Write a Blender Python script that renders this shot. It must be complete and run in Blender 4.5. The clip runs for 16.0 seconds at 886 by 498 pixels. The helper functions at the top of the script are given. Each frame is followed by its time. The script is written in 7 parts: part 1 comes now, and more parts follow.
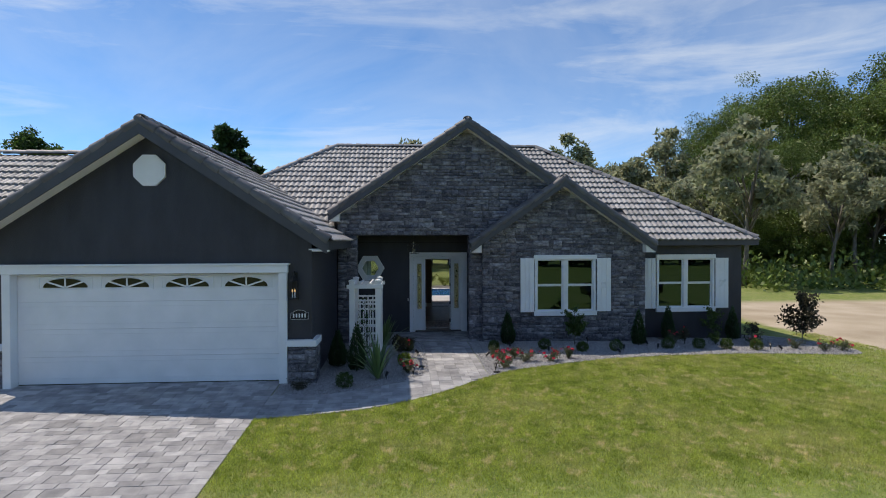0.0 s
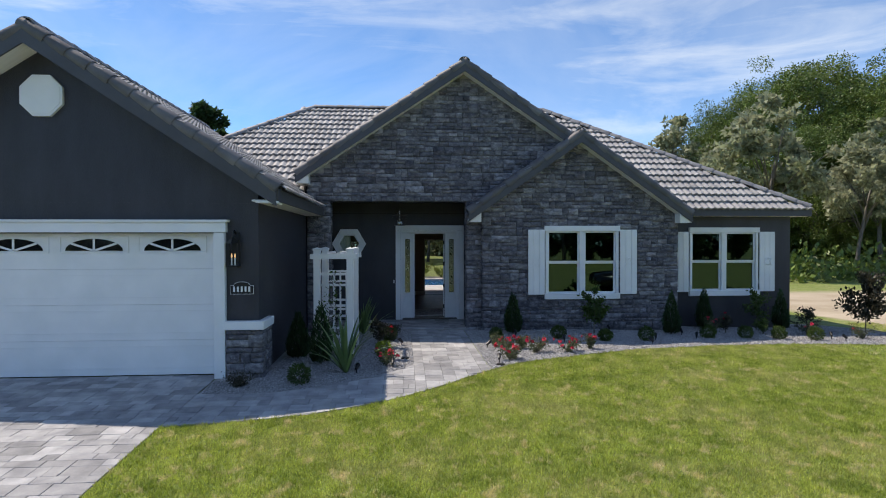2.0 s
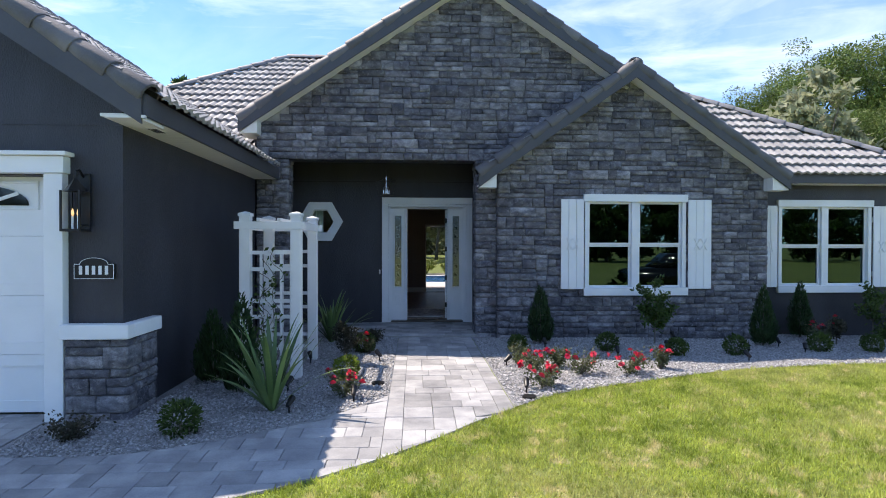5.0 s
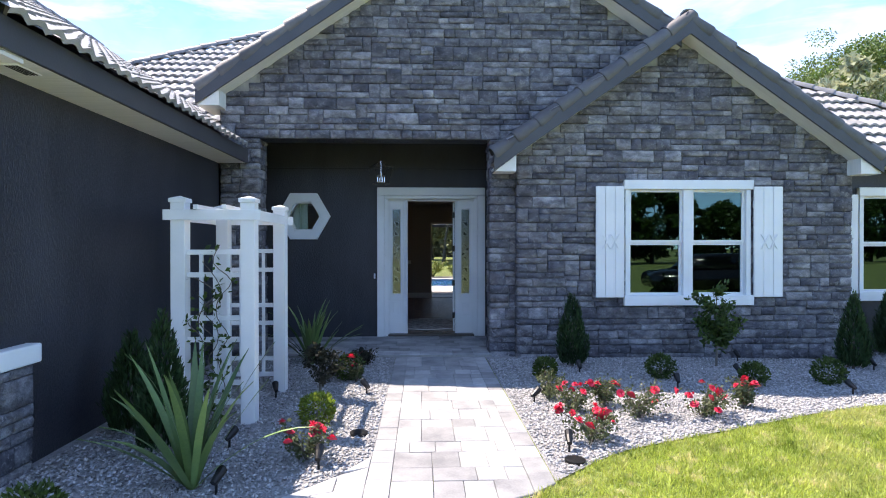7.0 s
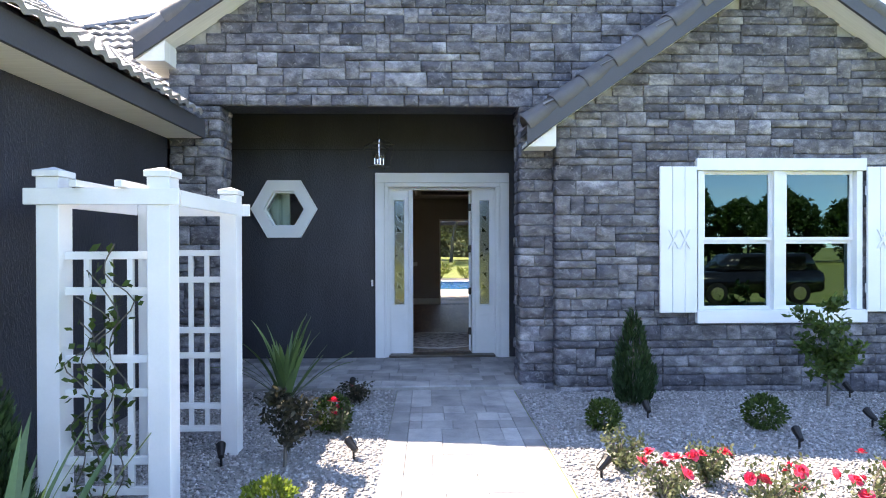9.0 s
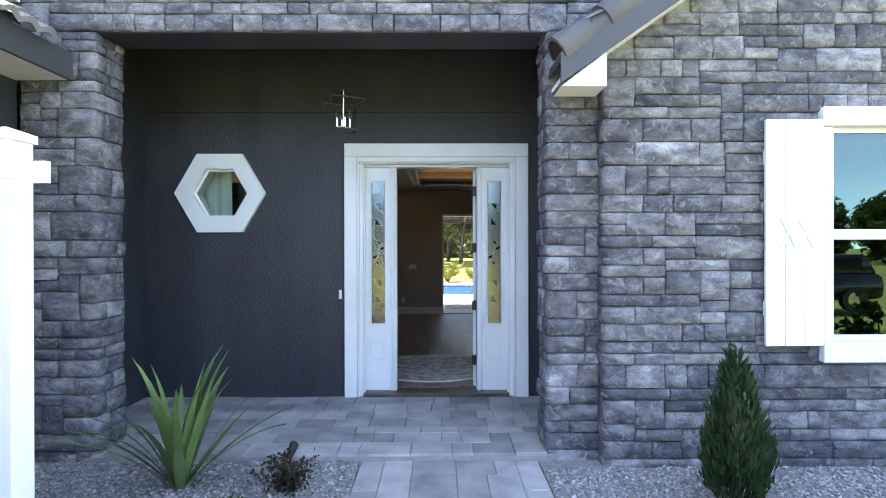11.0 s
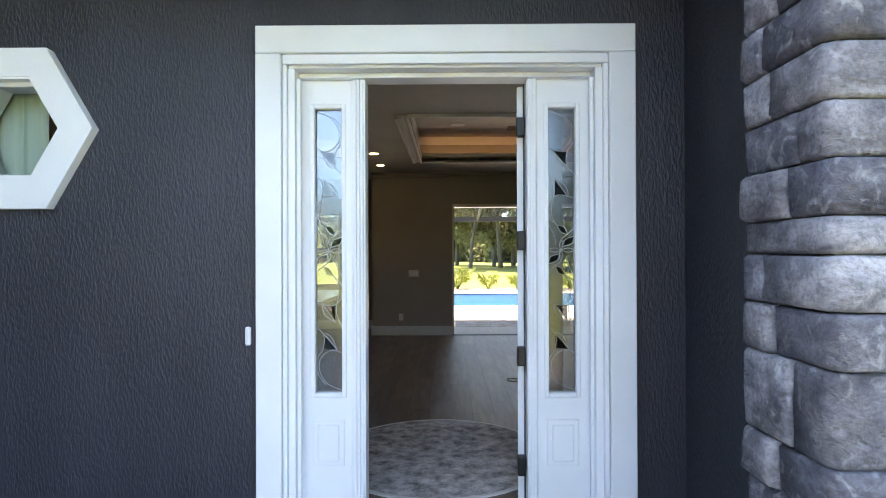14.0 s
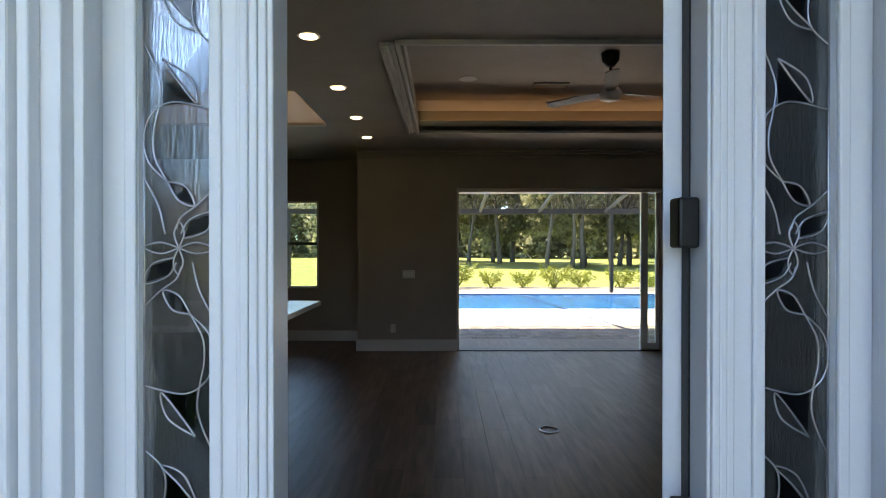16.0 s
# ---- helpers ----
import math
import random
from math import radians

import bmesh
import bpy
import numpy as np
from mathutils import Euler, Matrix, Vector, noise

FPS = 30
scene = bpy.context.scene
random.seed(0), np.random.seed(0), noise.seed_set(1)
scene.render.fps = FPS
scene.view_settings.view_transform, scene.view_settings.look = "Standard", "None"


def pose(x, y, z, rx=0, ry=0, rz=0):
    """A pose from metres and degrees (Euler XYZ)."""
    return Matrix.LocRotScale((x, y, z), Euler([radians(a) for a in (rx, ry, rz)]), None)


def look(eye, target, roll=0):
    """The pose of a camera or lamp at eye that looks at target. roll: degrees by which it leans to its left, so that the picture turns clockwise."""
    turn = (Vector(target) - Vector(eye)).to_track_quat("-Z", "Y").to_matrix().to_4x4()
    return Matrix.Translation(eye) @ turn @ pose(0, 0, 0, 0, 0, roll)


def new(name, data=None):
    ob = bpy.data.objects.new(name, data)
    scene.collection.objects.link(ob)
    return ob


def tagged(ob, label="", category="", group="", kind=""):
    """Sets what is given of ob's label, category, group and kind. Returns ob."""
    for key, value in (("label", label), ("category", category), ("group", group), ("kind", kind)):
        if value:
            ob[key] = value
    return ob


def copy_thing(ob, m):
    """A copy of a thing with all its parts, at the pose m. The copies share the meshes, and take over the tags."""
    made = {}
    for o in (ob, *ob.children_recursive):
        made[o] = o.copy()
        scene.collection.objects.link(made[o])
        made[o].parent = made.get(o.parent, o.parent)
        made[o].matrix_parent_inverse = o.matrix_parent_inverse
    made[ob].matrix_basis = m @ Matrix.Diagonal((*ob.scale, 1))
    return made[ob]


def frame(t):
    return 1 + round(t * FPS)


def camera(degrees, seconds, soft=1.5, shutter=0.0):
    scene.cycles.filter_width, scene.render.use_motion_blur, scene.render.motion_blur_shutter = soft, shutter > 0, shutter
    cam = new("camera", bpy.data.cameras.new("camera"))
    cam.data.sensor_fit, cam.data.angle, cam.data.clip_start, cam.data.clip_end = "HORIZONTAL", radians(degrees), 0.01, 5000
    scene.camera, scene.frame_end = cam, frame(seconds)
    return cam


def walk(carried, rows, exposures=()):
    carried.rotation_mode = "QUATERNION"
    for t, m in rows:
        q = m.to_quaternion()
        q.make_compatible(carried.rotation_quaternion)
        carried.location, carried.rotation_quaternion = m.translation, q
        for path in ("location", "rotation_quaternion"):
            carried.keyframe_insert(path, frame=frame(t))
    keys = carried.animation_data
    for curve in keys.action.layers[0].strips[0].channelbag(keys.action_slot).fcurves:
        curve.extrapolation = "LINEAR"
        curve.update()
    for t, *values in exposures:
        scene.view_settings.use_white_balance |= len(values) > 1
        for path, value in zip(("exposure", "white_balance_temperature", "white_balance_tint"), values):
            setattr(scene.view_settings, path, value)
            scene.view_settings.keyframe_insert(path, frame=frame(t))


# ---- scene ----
cam = camera(76.1, 16.0, 1.0)
PATH = [
    (0, (-0.408, 0.065, 3.005), (-0.271, 2.06, 2.98), -0.2),
    (0.5, (-0.373, 0.744, 2.808), (-0.229, 2.739, 2.781), -0.1),
    (1, (-0.271, 1.446, 2.582), (-0.128, 3.441, 2.559), -0.2),
    (1.5, (-0.153, 2.122, 2.384), (-0.014, 4.117, 2.36), -0.1),
    (2, (-0.044, 2.811, 2.229), (0.096, 4.806, 2.206), -0.1),
    (2.5, (0.059, 3.476, 2.083), (0.2, 5.471, 2.061), -0.1),
    (3, (0.165, 4.132, 1.935), (0.302, 6.127, 1.913), -0.1),
    (3.5, (0.189, 4.773, 1.805), (0.328, 6.768, 1.789), -0.1),
    (4, (0.258, 5.37, 1.766), (0.382, 7.366, 1.749), 0.0),
    (6.5, (0.497, 7.843, 1.719), (0.582, 9.841, 1.706), 0.0),
    (7, (0.504, 8.276, 1.698), (0.577, 10.275, 1.689), -0.05),
    (7.5, (0.497, 8.699, 1.701), (0.557, 10.698, 1.689), -0.1),
    (8, (0.49, 9.142, 1.698), (0.539, 11.142, 1.688), -0.1),
    (8.5, (0.47, 9.624, 1.7), (0.522, 11.623, 1.691), -0.1),
    (9, (0.468, 10.114, 1.697), (0.519, 12.113, 1.687), -0.15),
    (11.5, (0.728, 12.687, 1.660), (0.735, 14.687, 1.654), -0.1),
    (12, (0.735, 13.184, 1.656), (0.746, 15.184, 1.650), -0.1),
    (12.5, (0.704, 13.676, 1.649), (0.717, 15.676, 1.644), -0.1),
    (13, (0.698, 14.140, 1.627), (0.705, 16.140, 1.630), -0.15),
    (13.5, (0.682, 14.597, 1.625), (0.673, 16.597, 1.620), -0.2),
    (14, (0.665, 15.035, 1.608), (0.648, 17.035, 1.616), -0.2),
    (14.5, (0.645, 15.500, 1.619), (0.625, 17.500, 1.612), -0.25),
    (15.5, (0.579, 16.379, 1.625), (0.563, 18.379, 1.612), -0.2),
    (16, (0.572, 16.805, 1.615), (0.568, 18.805, 1.606), -0.0),
]
LIGHT = [(0.0, 0.425, 7450, 13), (2.0, 0.70, 7450, 13), (3.5, 1.02, 7400, 13), (5.2, 1.43, 7350, 16), (7.0, 1.95, 7350, 17), (9.0, 2.75, 8100, 18), (11.0, 3.45, 9000, 18), (12.5, 3.9, 9700, 18), (14.0, 3.85, 10200, 17), (15.5, 3.6, 9900, 15), (16.0, 3.25, 9400, 15)]
walk(cam, [(t, look(eye, target, roll)) for t, eye, target, roll in PATH], LIGHT)

# ---- sky and sun ----
world = bpy.data.worlds.new("world")
scene.world = world
world.use_nodes = True
wn, wl = world.node_tree.nodes, world.node_tree.links
SUN = Vector((-0.51, 0.31, 1.0)).normalized()
sky = wn.new("ShaderNodeTexSky")
sky.sky_type = "NISHITA"
sky.sun_disc = False
sky.sun_elevation = math.asin(SUN.z)
sky.sun_rotation = math.atan2(SUN.x, SUN.y)
sky.altitude, sky.air_density, sky.dust_density, sky.ozone_density = 3500, 1.0, 0.0, 2.2
SKY_STRENGTH = 0.15
# a deep clear blue with thin cirrus streaks drawn over it
tint = wn.new("ShaderNodeMixRGB")
tint.blend_type = "MULTIPLY"
tint.inputs["Fac"].default_value = 1.0
tint.inputs["Color2"].default_value = (0.47, 0.75, 0.95, 1)
wl.new(sky.outputs["Color"], tint.inputs["Color1"])
tc = wn.new("ShaderNodeTexCoord")


def cirrus(rotation, scale, noise_scale, lo, hi, distortion, under, strength):
    """One veil of stretched cloud over the colour under it."""
    mp = wn.new("ShaderNodeMapping")
    mp.inputs["Rotation"].default_value = rotation
    mp.inputs["Scale"].default_value = scale
    wl.new(tc.outputs["Generated"], mp.inputs["Vector"])
    nz = wn.new("ShaderNodeTexNoise")
    nz.inputs["Scale"].default_value, nz.inputs["Detail"].default_value = noise_scale, 10.0
    nz.inputs["Roughness"].default_value, nz.inputs["Distortion"].default_value = 0.6, distortion
    wl.new(mp.outputs["Vector"], nz.inputs["Vector"])
    rp = wn.new("ShaderNodeValToRGB")
    rp.color_ramp.elements[0].position, rp.color_ramp.elements[1].position = lo, hi
    rp.color_ramp.elements[1].color = (strength, strength, strength, 1)
    wl.new(nz.outputs["Fac"], rp.inputs["Fac"])
    mx = wn.new("ShaderNodeMixRGB")
    mx.inputs["Color2"].default_value = (4.6, 5.1, 5.4, 1)
    wl.new(rp.outputs["Color"], mx.inputs["Fac"])
    wl.new(under, mx.inputs["Color1"])
    return mx.outputs["Color"]


veil = cirrus((0.0, 0.0, 0.3), (1.2, 1.0, 2.2), 1.6, 0.42, 0.82, 0.5, tint.outputs["Color"], 0.26)
streak = cirrus((0.2, 0.75, 0.5), (1.0, 2.2, 7.0), 1.5, 0.52, 0.74, 0.9, veil, 0.36)
streak = cirrus((0.1, -0.85, 0.1), (1.3, 2.0, 8.0), 1.3, 0.54, 0.74, 0.9, streak, 0.36)
bgn = wn["Background"]
bgn.inputs["Strength"].default_value = SKY_STRENGTH
wl.new(streak, bgn.inputs["Color"])

sun = new("sun", bpy.data.lights.new("sun", "SUN"))
sun.data.energy, sun.data.angle, sun.data.color = 2.95, radians(0.5), (1.0, 0.96, 0.9)
sun.matrix_basis = look(SUN * 50, (0, 0, 0))

# ---- helpers ----


def world_of(o):
    return (world_of(o.parent) @ o.matrix_parent_inverse @ o.matrix_basis) if o.parent else o.matrix_basis.copy()


def adopt(o, parent):
    if parent:
        o.parent = parent
        o.matrix_parent_inverse = world_of(parent).inverted()
    return o


def raw(name, verts, faces, material, parent=None, label="", smooth=False):
    me = bpy.data.meshes.new(name)
    me.from_pydata(verts, [], faces)
    if smooth:
        me.shade_smooth()
    me.materials.append(material)
    o = adopt(new(name, me), parent)
    return tagged(o, label) if label else o


def part(name, bm, material, parent=None, label="", smooth=False):
    """One mesh object from a bmesh, under a thing or a part."""
    me = bpy.data.meshes.new(name)
    bmesh.ops.recalc_face_normals(bm, faces=bm.faces)
    bm.to_mesh(me)
    bm.free()
    if smooth:
        me.shade_smooth()
    me.materials.append(material)
    o = adopt(new(name, me), parent)
    return tagged(o, label) if label else o


def thing(name, place, label, category, group="", kind=""):
    o = new(name)
    o.matrix_basis = Matrix.Translation(place)
    o.empty_display_size = 0.1
    return tagged(o, label, category, group, kind)


def add_box(bm, x0, x1, y0, y1, z0, z1, bevel=0.0):
    r = bmesh.ops.create_cube(bm, size=1.0)
    m = Matrix.LocRotScale(((x0 + x1) / 2, (y0 + y1) / 2, (z0 + z1) / 2), None, (abs(x1 - x0), abs(y1 - y0), abs(z1 - z0)))
    bmesh.ops.transform(bm, matrix=m, verts=r["verts"])
    if bevel:
        es = list({e for v in r["verts"] for e in v.link_edges})
        bmesh.ops.bevel(bm, geom=es, offset=bevel, segments=2, affect="EDGES", profile=0.5)
    return bm


def box(x0, x1, y0, y1, z0, z1, bevel=0.0):
    return add_box(bmesh.new(), x0, x1, y0, y1, z0, z1, bevel)


def prism(poly, a0, a1, axis="y", bm=None):
    """A polygon drawn out along an axis; its points are the two other coordinates."""
    bm = bm or bmesh.new()

    def at(p, a):
        return {"y": (p[0], a, p[1]), "x": (a, p[0], p[1]), "z": (p[0], p[1], a)}[axis]
    lo = [bm.verts.new(at(p, a0)) for p in poly]
    hi = [bm.verts.new(at(p, a1)) for p in poly]
    bm.faces.new(lo)
    bm.faces.new(hi[::-1])
    for i in range(len(poly)):
        j = (i + 1) % len(poly)
        bm.faces.new((lo[j], lo[i], hi[i], hi[j]))
    return bm


def add_tube(bm, points, radii, sides=8):
    """A round bar along points, with a radius at each."""
    rings = []
    for i, p in enumerate(points):
        p = Vector(p)
        d = (Vector(points[min(i + 1, len(points) - 1)]) - Vector(points[max(i - 1, 0)])).normalized()
        u = d.orthogonal().normalized()
        if i:
            u = (last - last.dot(d) * d).normalized()
        last = u
        w = d.cross(u)
        r = radii[i] if hasattr(radii, "__len__") else radii
        rings.append([bm.verts.new(p + r * (math.cos(2 * math.pi * k / sides) * u + math.sin(2 * math.pi * k / sides) * w)) for k in range(sides)])
    for a, b in zip(rings, rings[1:]):
        for k in range(sides):
            bm.faces.new((a[k], a[(k + 1) % sides], b[(k + 1) % sides], b[k]))
    bm.faces.new(rings[0][::-1])
    bm.faces.new(rings[-1])
    return bm


def tube(points, radii, sides=8):
    return add_tube(bmesh.new(), points, radii, sides)


def lathe(profile, place=(0, 0, 0), sides=16):
    bm = bmesh.new()
    rings = [[bm.verts.new((place[0] + r * math.cos(2 * math.pi * k / sides), place[1] + r * math.sin(2 * math.pi * k / sides), place[2] + z)) for k in range(sides)] for r, z in profile]
    for a, b in zip(rings, rings[1:]):
        for k in range(sides):
            bm.faces.new((a[k], a[(k + 1) % sides], b[(k + 1) % sides], b[k]))
    bm.faces.new(rings[0][::-1])
    bm.faces.new(rings[-1])
    return bm


# ---- materials ----


def surface(name, dark, light, rough=0.7, scale=6.0, fine=60.0, bump=0.2, bump_scale=None, metal=0.0, vary=0.0, stretch=(1, 1, 1), spec=0.5, depth=0.01, big=0.8, island=False):
    """A procedural surface: colour between two tones at two scales, fine relief, and a shift from piece to piece."""
    m = bpy.data.materials.new(name)
    m.use_nodes = True
    n, l = m.node_tree.nodes, m.node_tree.links
    p = n["Principled BSDF"]
    tc = n.new("ShaderNodeTexCoord")
    mp = n.new("ShaderNodeMapping")
    mp.inputs["Scale"].default_value = stretch
    geo = n.new("ShaderNodeNewGeometry")
    l.new(geo.outputs["Position"], mp.inputs["Vector"])
    a = n.new("ShaderNodeTexNoise")
    a.inputs["Scale"].default_value, a.inputs["Detail"].default_value = scale, 5.0
    b = n.new("ShaderNodeTexNoise")
    b.inputs["Scale"].default_value, b.inputs["Detail"].default_value = fine, 3.0
    for t in (a, b):
        l.new(mp.outputs["Vector"], t.inputs["Vector"])
    mix = n.new("ShaderNodeMath")
    mix.operation = "MULTIPLY_ADD"
    l.new(b.outputs["Fac"], mix.inputs[0])
    mix.inputs[1].default_value = 1 - big
    sc = n.new("ShaderNodeMath")
    sc.operation = "MULTIPLY"
    sc.inputs[1].default_value = big
    l.new(a.outputs["Fac"], sc.inputs[0])
    l.new(sc.outputs[0], mix.inputs[2])
    ramp = n.new("ShaderNodeValToRGB")
    ramp.color_ramp.elements[0].position, ramp.color_ramp.elements[1].position = 0.34, 0.66
    ramp.color_ramp.elements[0].color, ramp.color_ramp.elements[1].color = (*dark, 1), (*light, 1)
    l.new(mix.outputs[0], ramp.inputs["Fac"])
    out = ramp.outputs["Color"]
    if vary:
        src = geo.outputs["Random Per Island"] if island else n.new("ShaderNodeObjectInfo").outputs["Random"]
        rng = n.new("ShaderNodeMapRange")
        rng.inputs["To Min"].default_value, rng.inputs["To Max"].default_value = 1 - vary, 1 + vary
        l.new(src, rng.inputs["Value"])
        mul = n.new("ShaderNodeVectorMath")
        mul.operation = "SCALE"
        l.new(out, mul.inputs[0])
        l.new(rng.outputs["Result"], mul.inputs["Scale"])
        out = mul.outputs["Vector"]
    l.new(out, p.inputs["Base Color"])
    p.inputs["Roughness"].default_value, p.inputs["Metallic"].default_value = rough, metal
    p.inputs["Specular IOR Level"].default_value = spec
    if bump:
        c = n.new("ShaderNodeTexNoise")
        c.inputs["Scale"].default_value, c.inputs["Detail"].default_value = bump_scale or fine, 4.0
        l.new(mp.outputs["Vector"], c.inputs["Vector"])
        bn = n.new("ShaderNodeBump")
        bn.inputs["Strength"].default_value, bn.inputs["Distance"].default_value = bump, depth
        l.new(c.outputs["Fac"], bn.inputs["Height"])
        l.new(bn.outputs["Normal"], p.inputs["Normal"])
    return m


def leafy(name, dark, light, rough=0.5, scale=2.5, fine=14, through_=0.5):
    """Leaves and blades: part of the light passes through them."""
    m = surface(name, dark, light, rough, scale, fine, 0.0, vary=0.35, island=True, big=0.5)
    n, l = m.node_tree.nodes, m.node_tree.links
    p = n["Principled BSDF"]
    tr = n.new("ShaderNodeBsdfTranslucent")
    l.new(p.inputs["Base Color"].links[0].from_socket, tr.inputs["Color"])
    mx = n.new("ShaderNodeMixShader")
    mx.inputs[0].default_value = through_
    l.new(p.outputs[0], mx.inputs[1])
    l.new(tr.outputs[0], mx.inputs[2])
    l.new(mx.outputs[0], n["Material Output"].inputs["Surface"])
    return m


def glowing(name, colour, strength):
    m = bpy.data.materials.new(name)
    m.use_nodes = True
    p = m.node_tree.nodes["Principled BSDF"]
    p.inputs["Base Color"].default_value = (*colour, 1)
    p.inputs["Emission Color"].default_value = (*colour, 1)
    p.inputs["Emission Strength"].default_value = strength
    return m


def glazing(name, tint=(1, 1, 1), rough=0.0, clear=0.8, bump=0.0, ior=1.6, sheen=(1, 1, 1)):
    """A thin pane: mirror-like gloss by the viewing angle over a see-through sheet."""
    m = bpy.data.materials.new(name)
    m.use_nodes = True
    n, l = m.node_tree.nodes, m.node_tree.links
    n.clear()
    out = n.new("ShaderNodeOutputMaterial")
    tr = n.new("ShaderNodeBsdfTransparent")
    tr.inputs["Color"].default_value = (clear * tint[0], clear * tint[1], clear * tint[2], 1)
    gl = n.new("ShaderNodeBsdfGlossy")
    gl.inputs["Roughness"].default_value = rough
    gl.inputs["Color"].default_value = (*sheen, 1)
    fr = n.new("ShaderNodeFresnel")
    fr.inputs["IOR"].default_value = ior
    if bump:
        t = n.new("ShaderNodeTexNoise")
        t.inputs["Scale"].default_value = 25
        tc = n.new("ShaderNodeNewGeometry")
        mp = n.new("ShaderNodeMapping")
        mp.inputs["Scale"].default_value = (8, 8, 1)
        l.new(tc.outputs["Position"], mp.inputs["Vector"])
        l.new(mp.outputs["Vector"], t.inputs["Vector"])
        b = n.new("ShaderNodeBump")
        b.inputs["Strength"].default_value, b.inputs["Distance"].default_value = bump, 0.004
        l.new(t.outputs["Fac"], b.inputs["Height"])
        l.new(b.outputs["Normal"], gl.inputs["Normal"])
    mx = n.new("ShaderNodeMixShader")
    l.new(fr.outputs[0], mx.inputs[0])
    l.new(tr.outputs[0], mx.inputs[1])
    l.new(gl.outputs[0], mx.inputs[2])
    l.new(mx.outputs[0], out.inputs["Surface"])
    return m


def ledge_stone(name, island):
    """Split grey stone: each block with its own tone and blotches, bleached streaks, chipped relief."""
    m = bpy.data.materials.new(name)
    m.use_nodes = True
    n, l = m.node_tree.nodes, m.node_tree.links
    p = n["Principled BSDF"]
    p.inputs["Roughness"].default_value = 0.8
    p.inputs["Specular IOR Level"].default_value = 0.3
    geo = n.new("ShaderNodeNewGeometry")
    rnd = geo.outputs["Random Per Island"] if island else n.new("ShaderNodeObjectInfo").outputs["Random"]
    off = n.new("ShaderNodeVectorMath")     # the blotches of one stone do not run on into the next
    off.operation = "MULTIPLY_ADD"
    l.new(rnd, off.inputs[0])
    off.inputs[1].default_value = (37.0, 61.0, 53.0)
    l.new(geo.outputs["Position"], off.inputs[2])

    def noise(scale, detail, stretch, distortion=0.0, rough=0.55):
        mp = n.new("ShaderNodeMapping")
        mp.inputs["Scale"].default_value = stretch
        l.new(off.outputs[0], mp.inputs["Vector"])
        t = n.new("ShaderNodeTexNoise")
        t.inputs["Scale"].default_value, t.inputs["Detail"].default_value = scale, detail
        t.inputs["Distortion"].default_value, t.inputs["Roughness"].default_value = distortion, rough
        l.new(mp.outputs["Vector"], t.inputs["Vector"])
        return t

    def mixed(fac, a, b, blend="MIX"):
        x = n.new("ShaderNodeMixRGB")
        x.blend_type = blend
        for sock, val in zip((x.inputs["Fac"], x.inputs["Color1"], x.inputs["Color2"]), (fac, a, b)):
            if isinstance(val, (float, tuple)):
                sock.default_value = val
            else:
                l.new(val, sock)
        return x.outputs["Color"]

    def ramp(src, stops):
        x = n.new("ShaderNodeValToRGB")
        e = x.color_ramp.elements
        e[0].position, e[1].position = stops[0][0], stops[-1][0]
        for q in stops[1:-1]:
            e.new(q[0])
        for k, q in enumerate(stops):
            e[k].color = (*q[1], 1) if isinstance(q[1], tuple) else (q[1], q[1], q[1], 1)
        l.new(src, x.inputs["Fac"])
        return x.outputs["Color"]
    base = ramp(noise(6.5, 6, (1, 1, 1.7), 0.4, 0.62).outputs["Fac"], ((0.30, (0.045, 0.045, 0.055)), (0.48, (0.135, 0.135, 0.150)), (0.70, (0.30, 0.30, 0.32))))
    tone = ramp(rnd, ((0.0, (0.55, 0.55, 0.60)), (0.35, (0.85, 0.85, 0.90)), (0.7, (1.12, 1.09, 1.08)), (0.88, (1.40, 1.38, 1.36)), (1.0, (1.75, 1.75, 1.76))))
    col = mixed(1.0, base, tone, "MULTIPLY")
    col = mixed(ramp(noise(17, 5, (1, 1, 1), 1.2).outputs["Fac"], ((0.56, 0.0), (0.66, 0.5))), col, (0.36, 0.36, 0.375, 1))
    col = mixed(ramp(noise(4, 3, (1, 1, 1)).outputs["Fac"], ((0.55, 0.0), (0.75, 0.35))), col, (0.20, 0.175, 0.155, 1))
    col = mixed(ramp(noise(95, 3, (1, 1, 1)).outputs["Fac"], ((0.35, 0.35), (0.55, 0.0))), col, (0.04, 0.04, 0.045, 1))
    l.new(col, p.inputs["Base Color"])
    b1 = n.new("ShaderNodeBump")
    b1.inputs["Strength"].default_value, b1.inputs["Distance"].default_value = 1.0, 0.022
    l.new(noise(13, 6, (1, 1, 1.5), 0.5, 0.6).outputs["Fac"], b1.inputs["Height"])
    b2 = n.new("ShaderNodeBump")
    b2.inputs["Strength"].default_value, b2.inputs["Distance"].default_value = 0.8, 0.006
    l.new(noise(70, 5, (1, 1, 1)).outputs["Fac"], b2.inputs["Height"])
    l.new(b1.outputs["Normal"], b2.inputs["Normal"])
    l.new(b2.outputs["Normal"], p.inputs["Normal"])
    return m


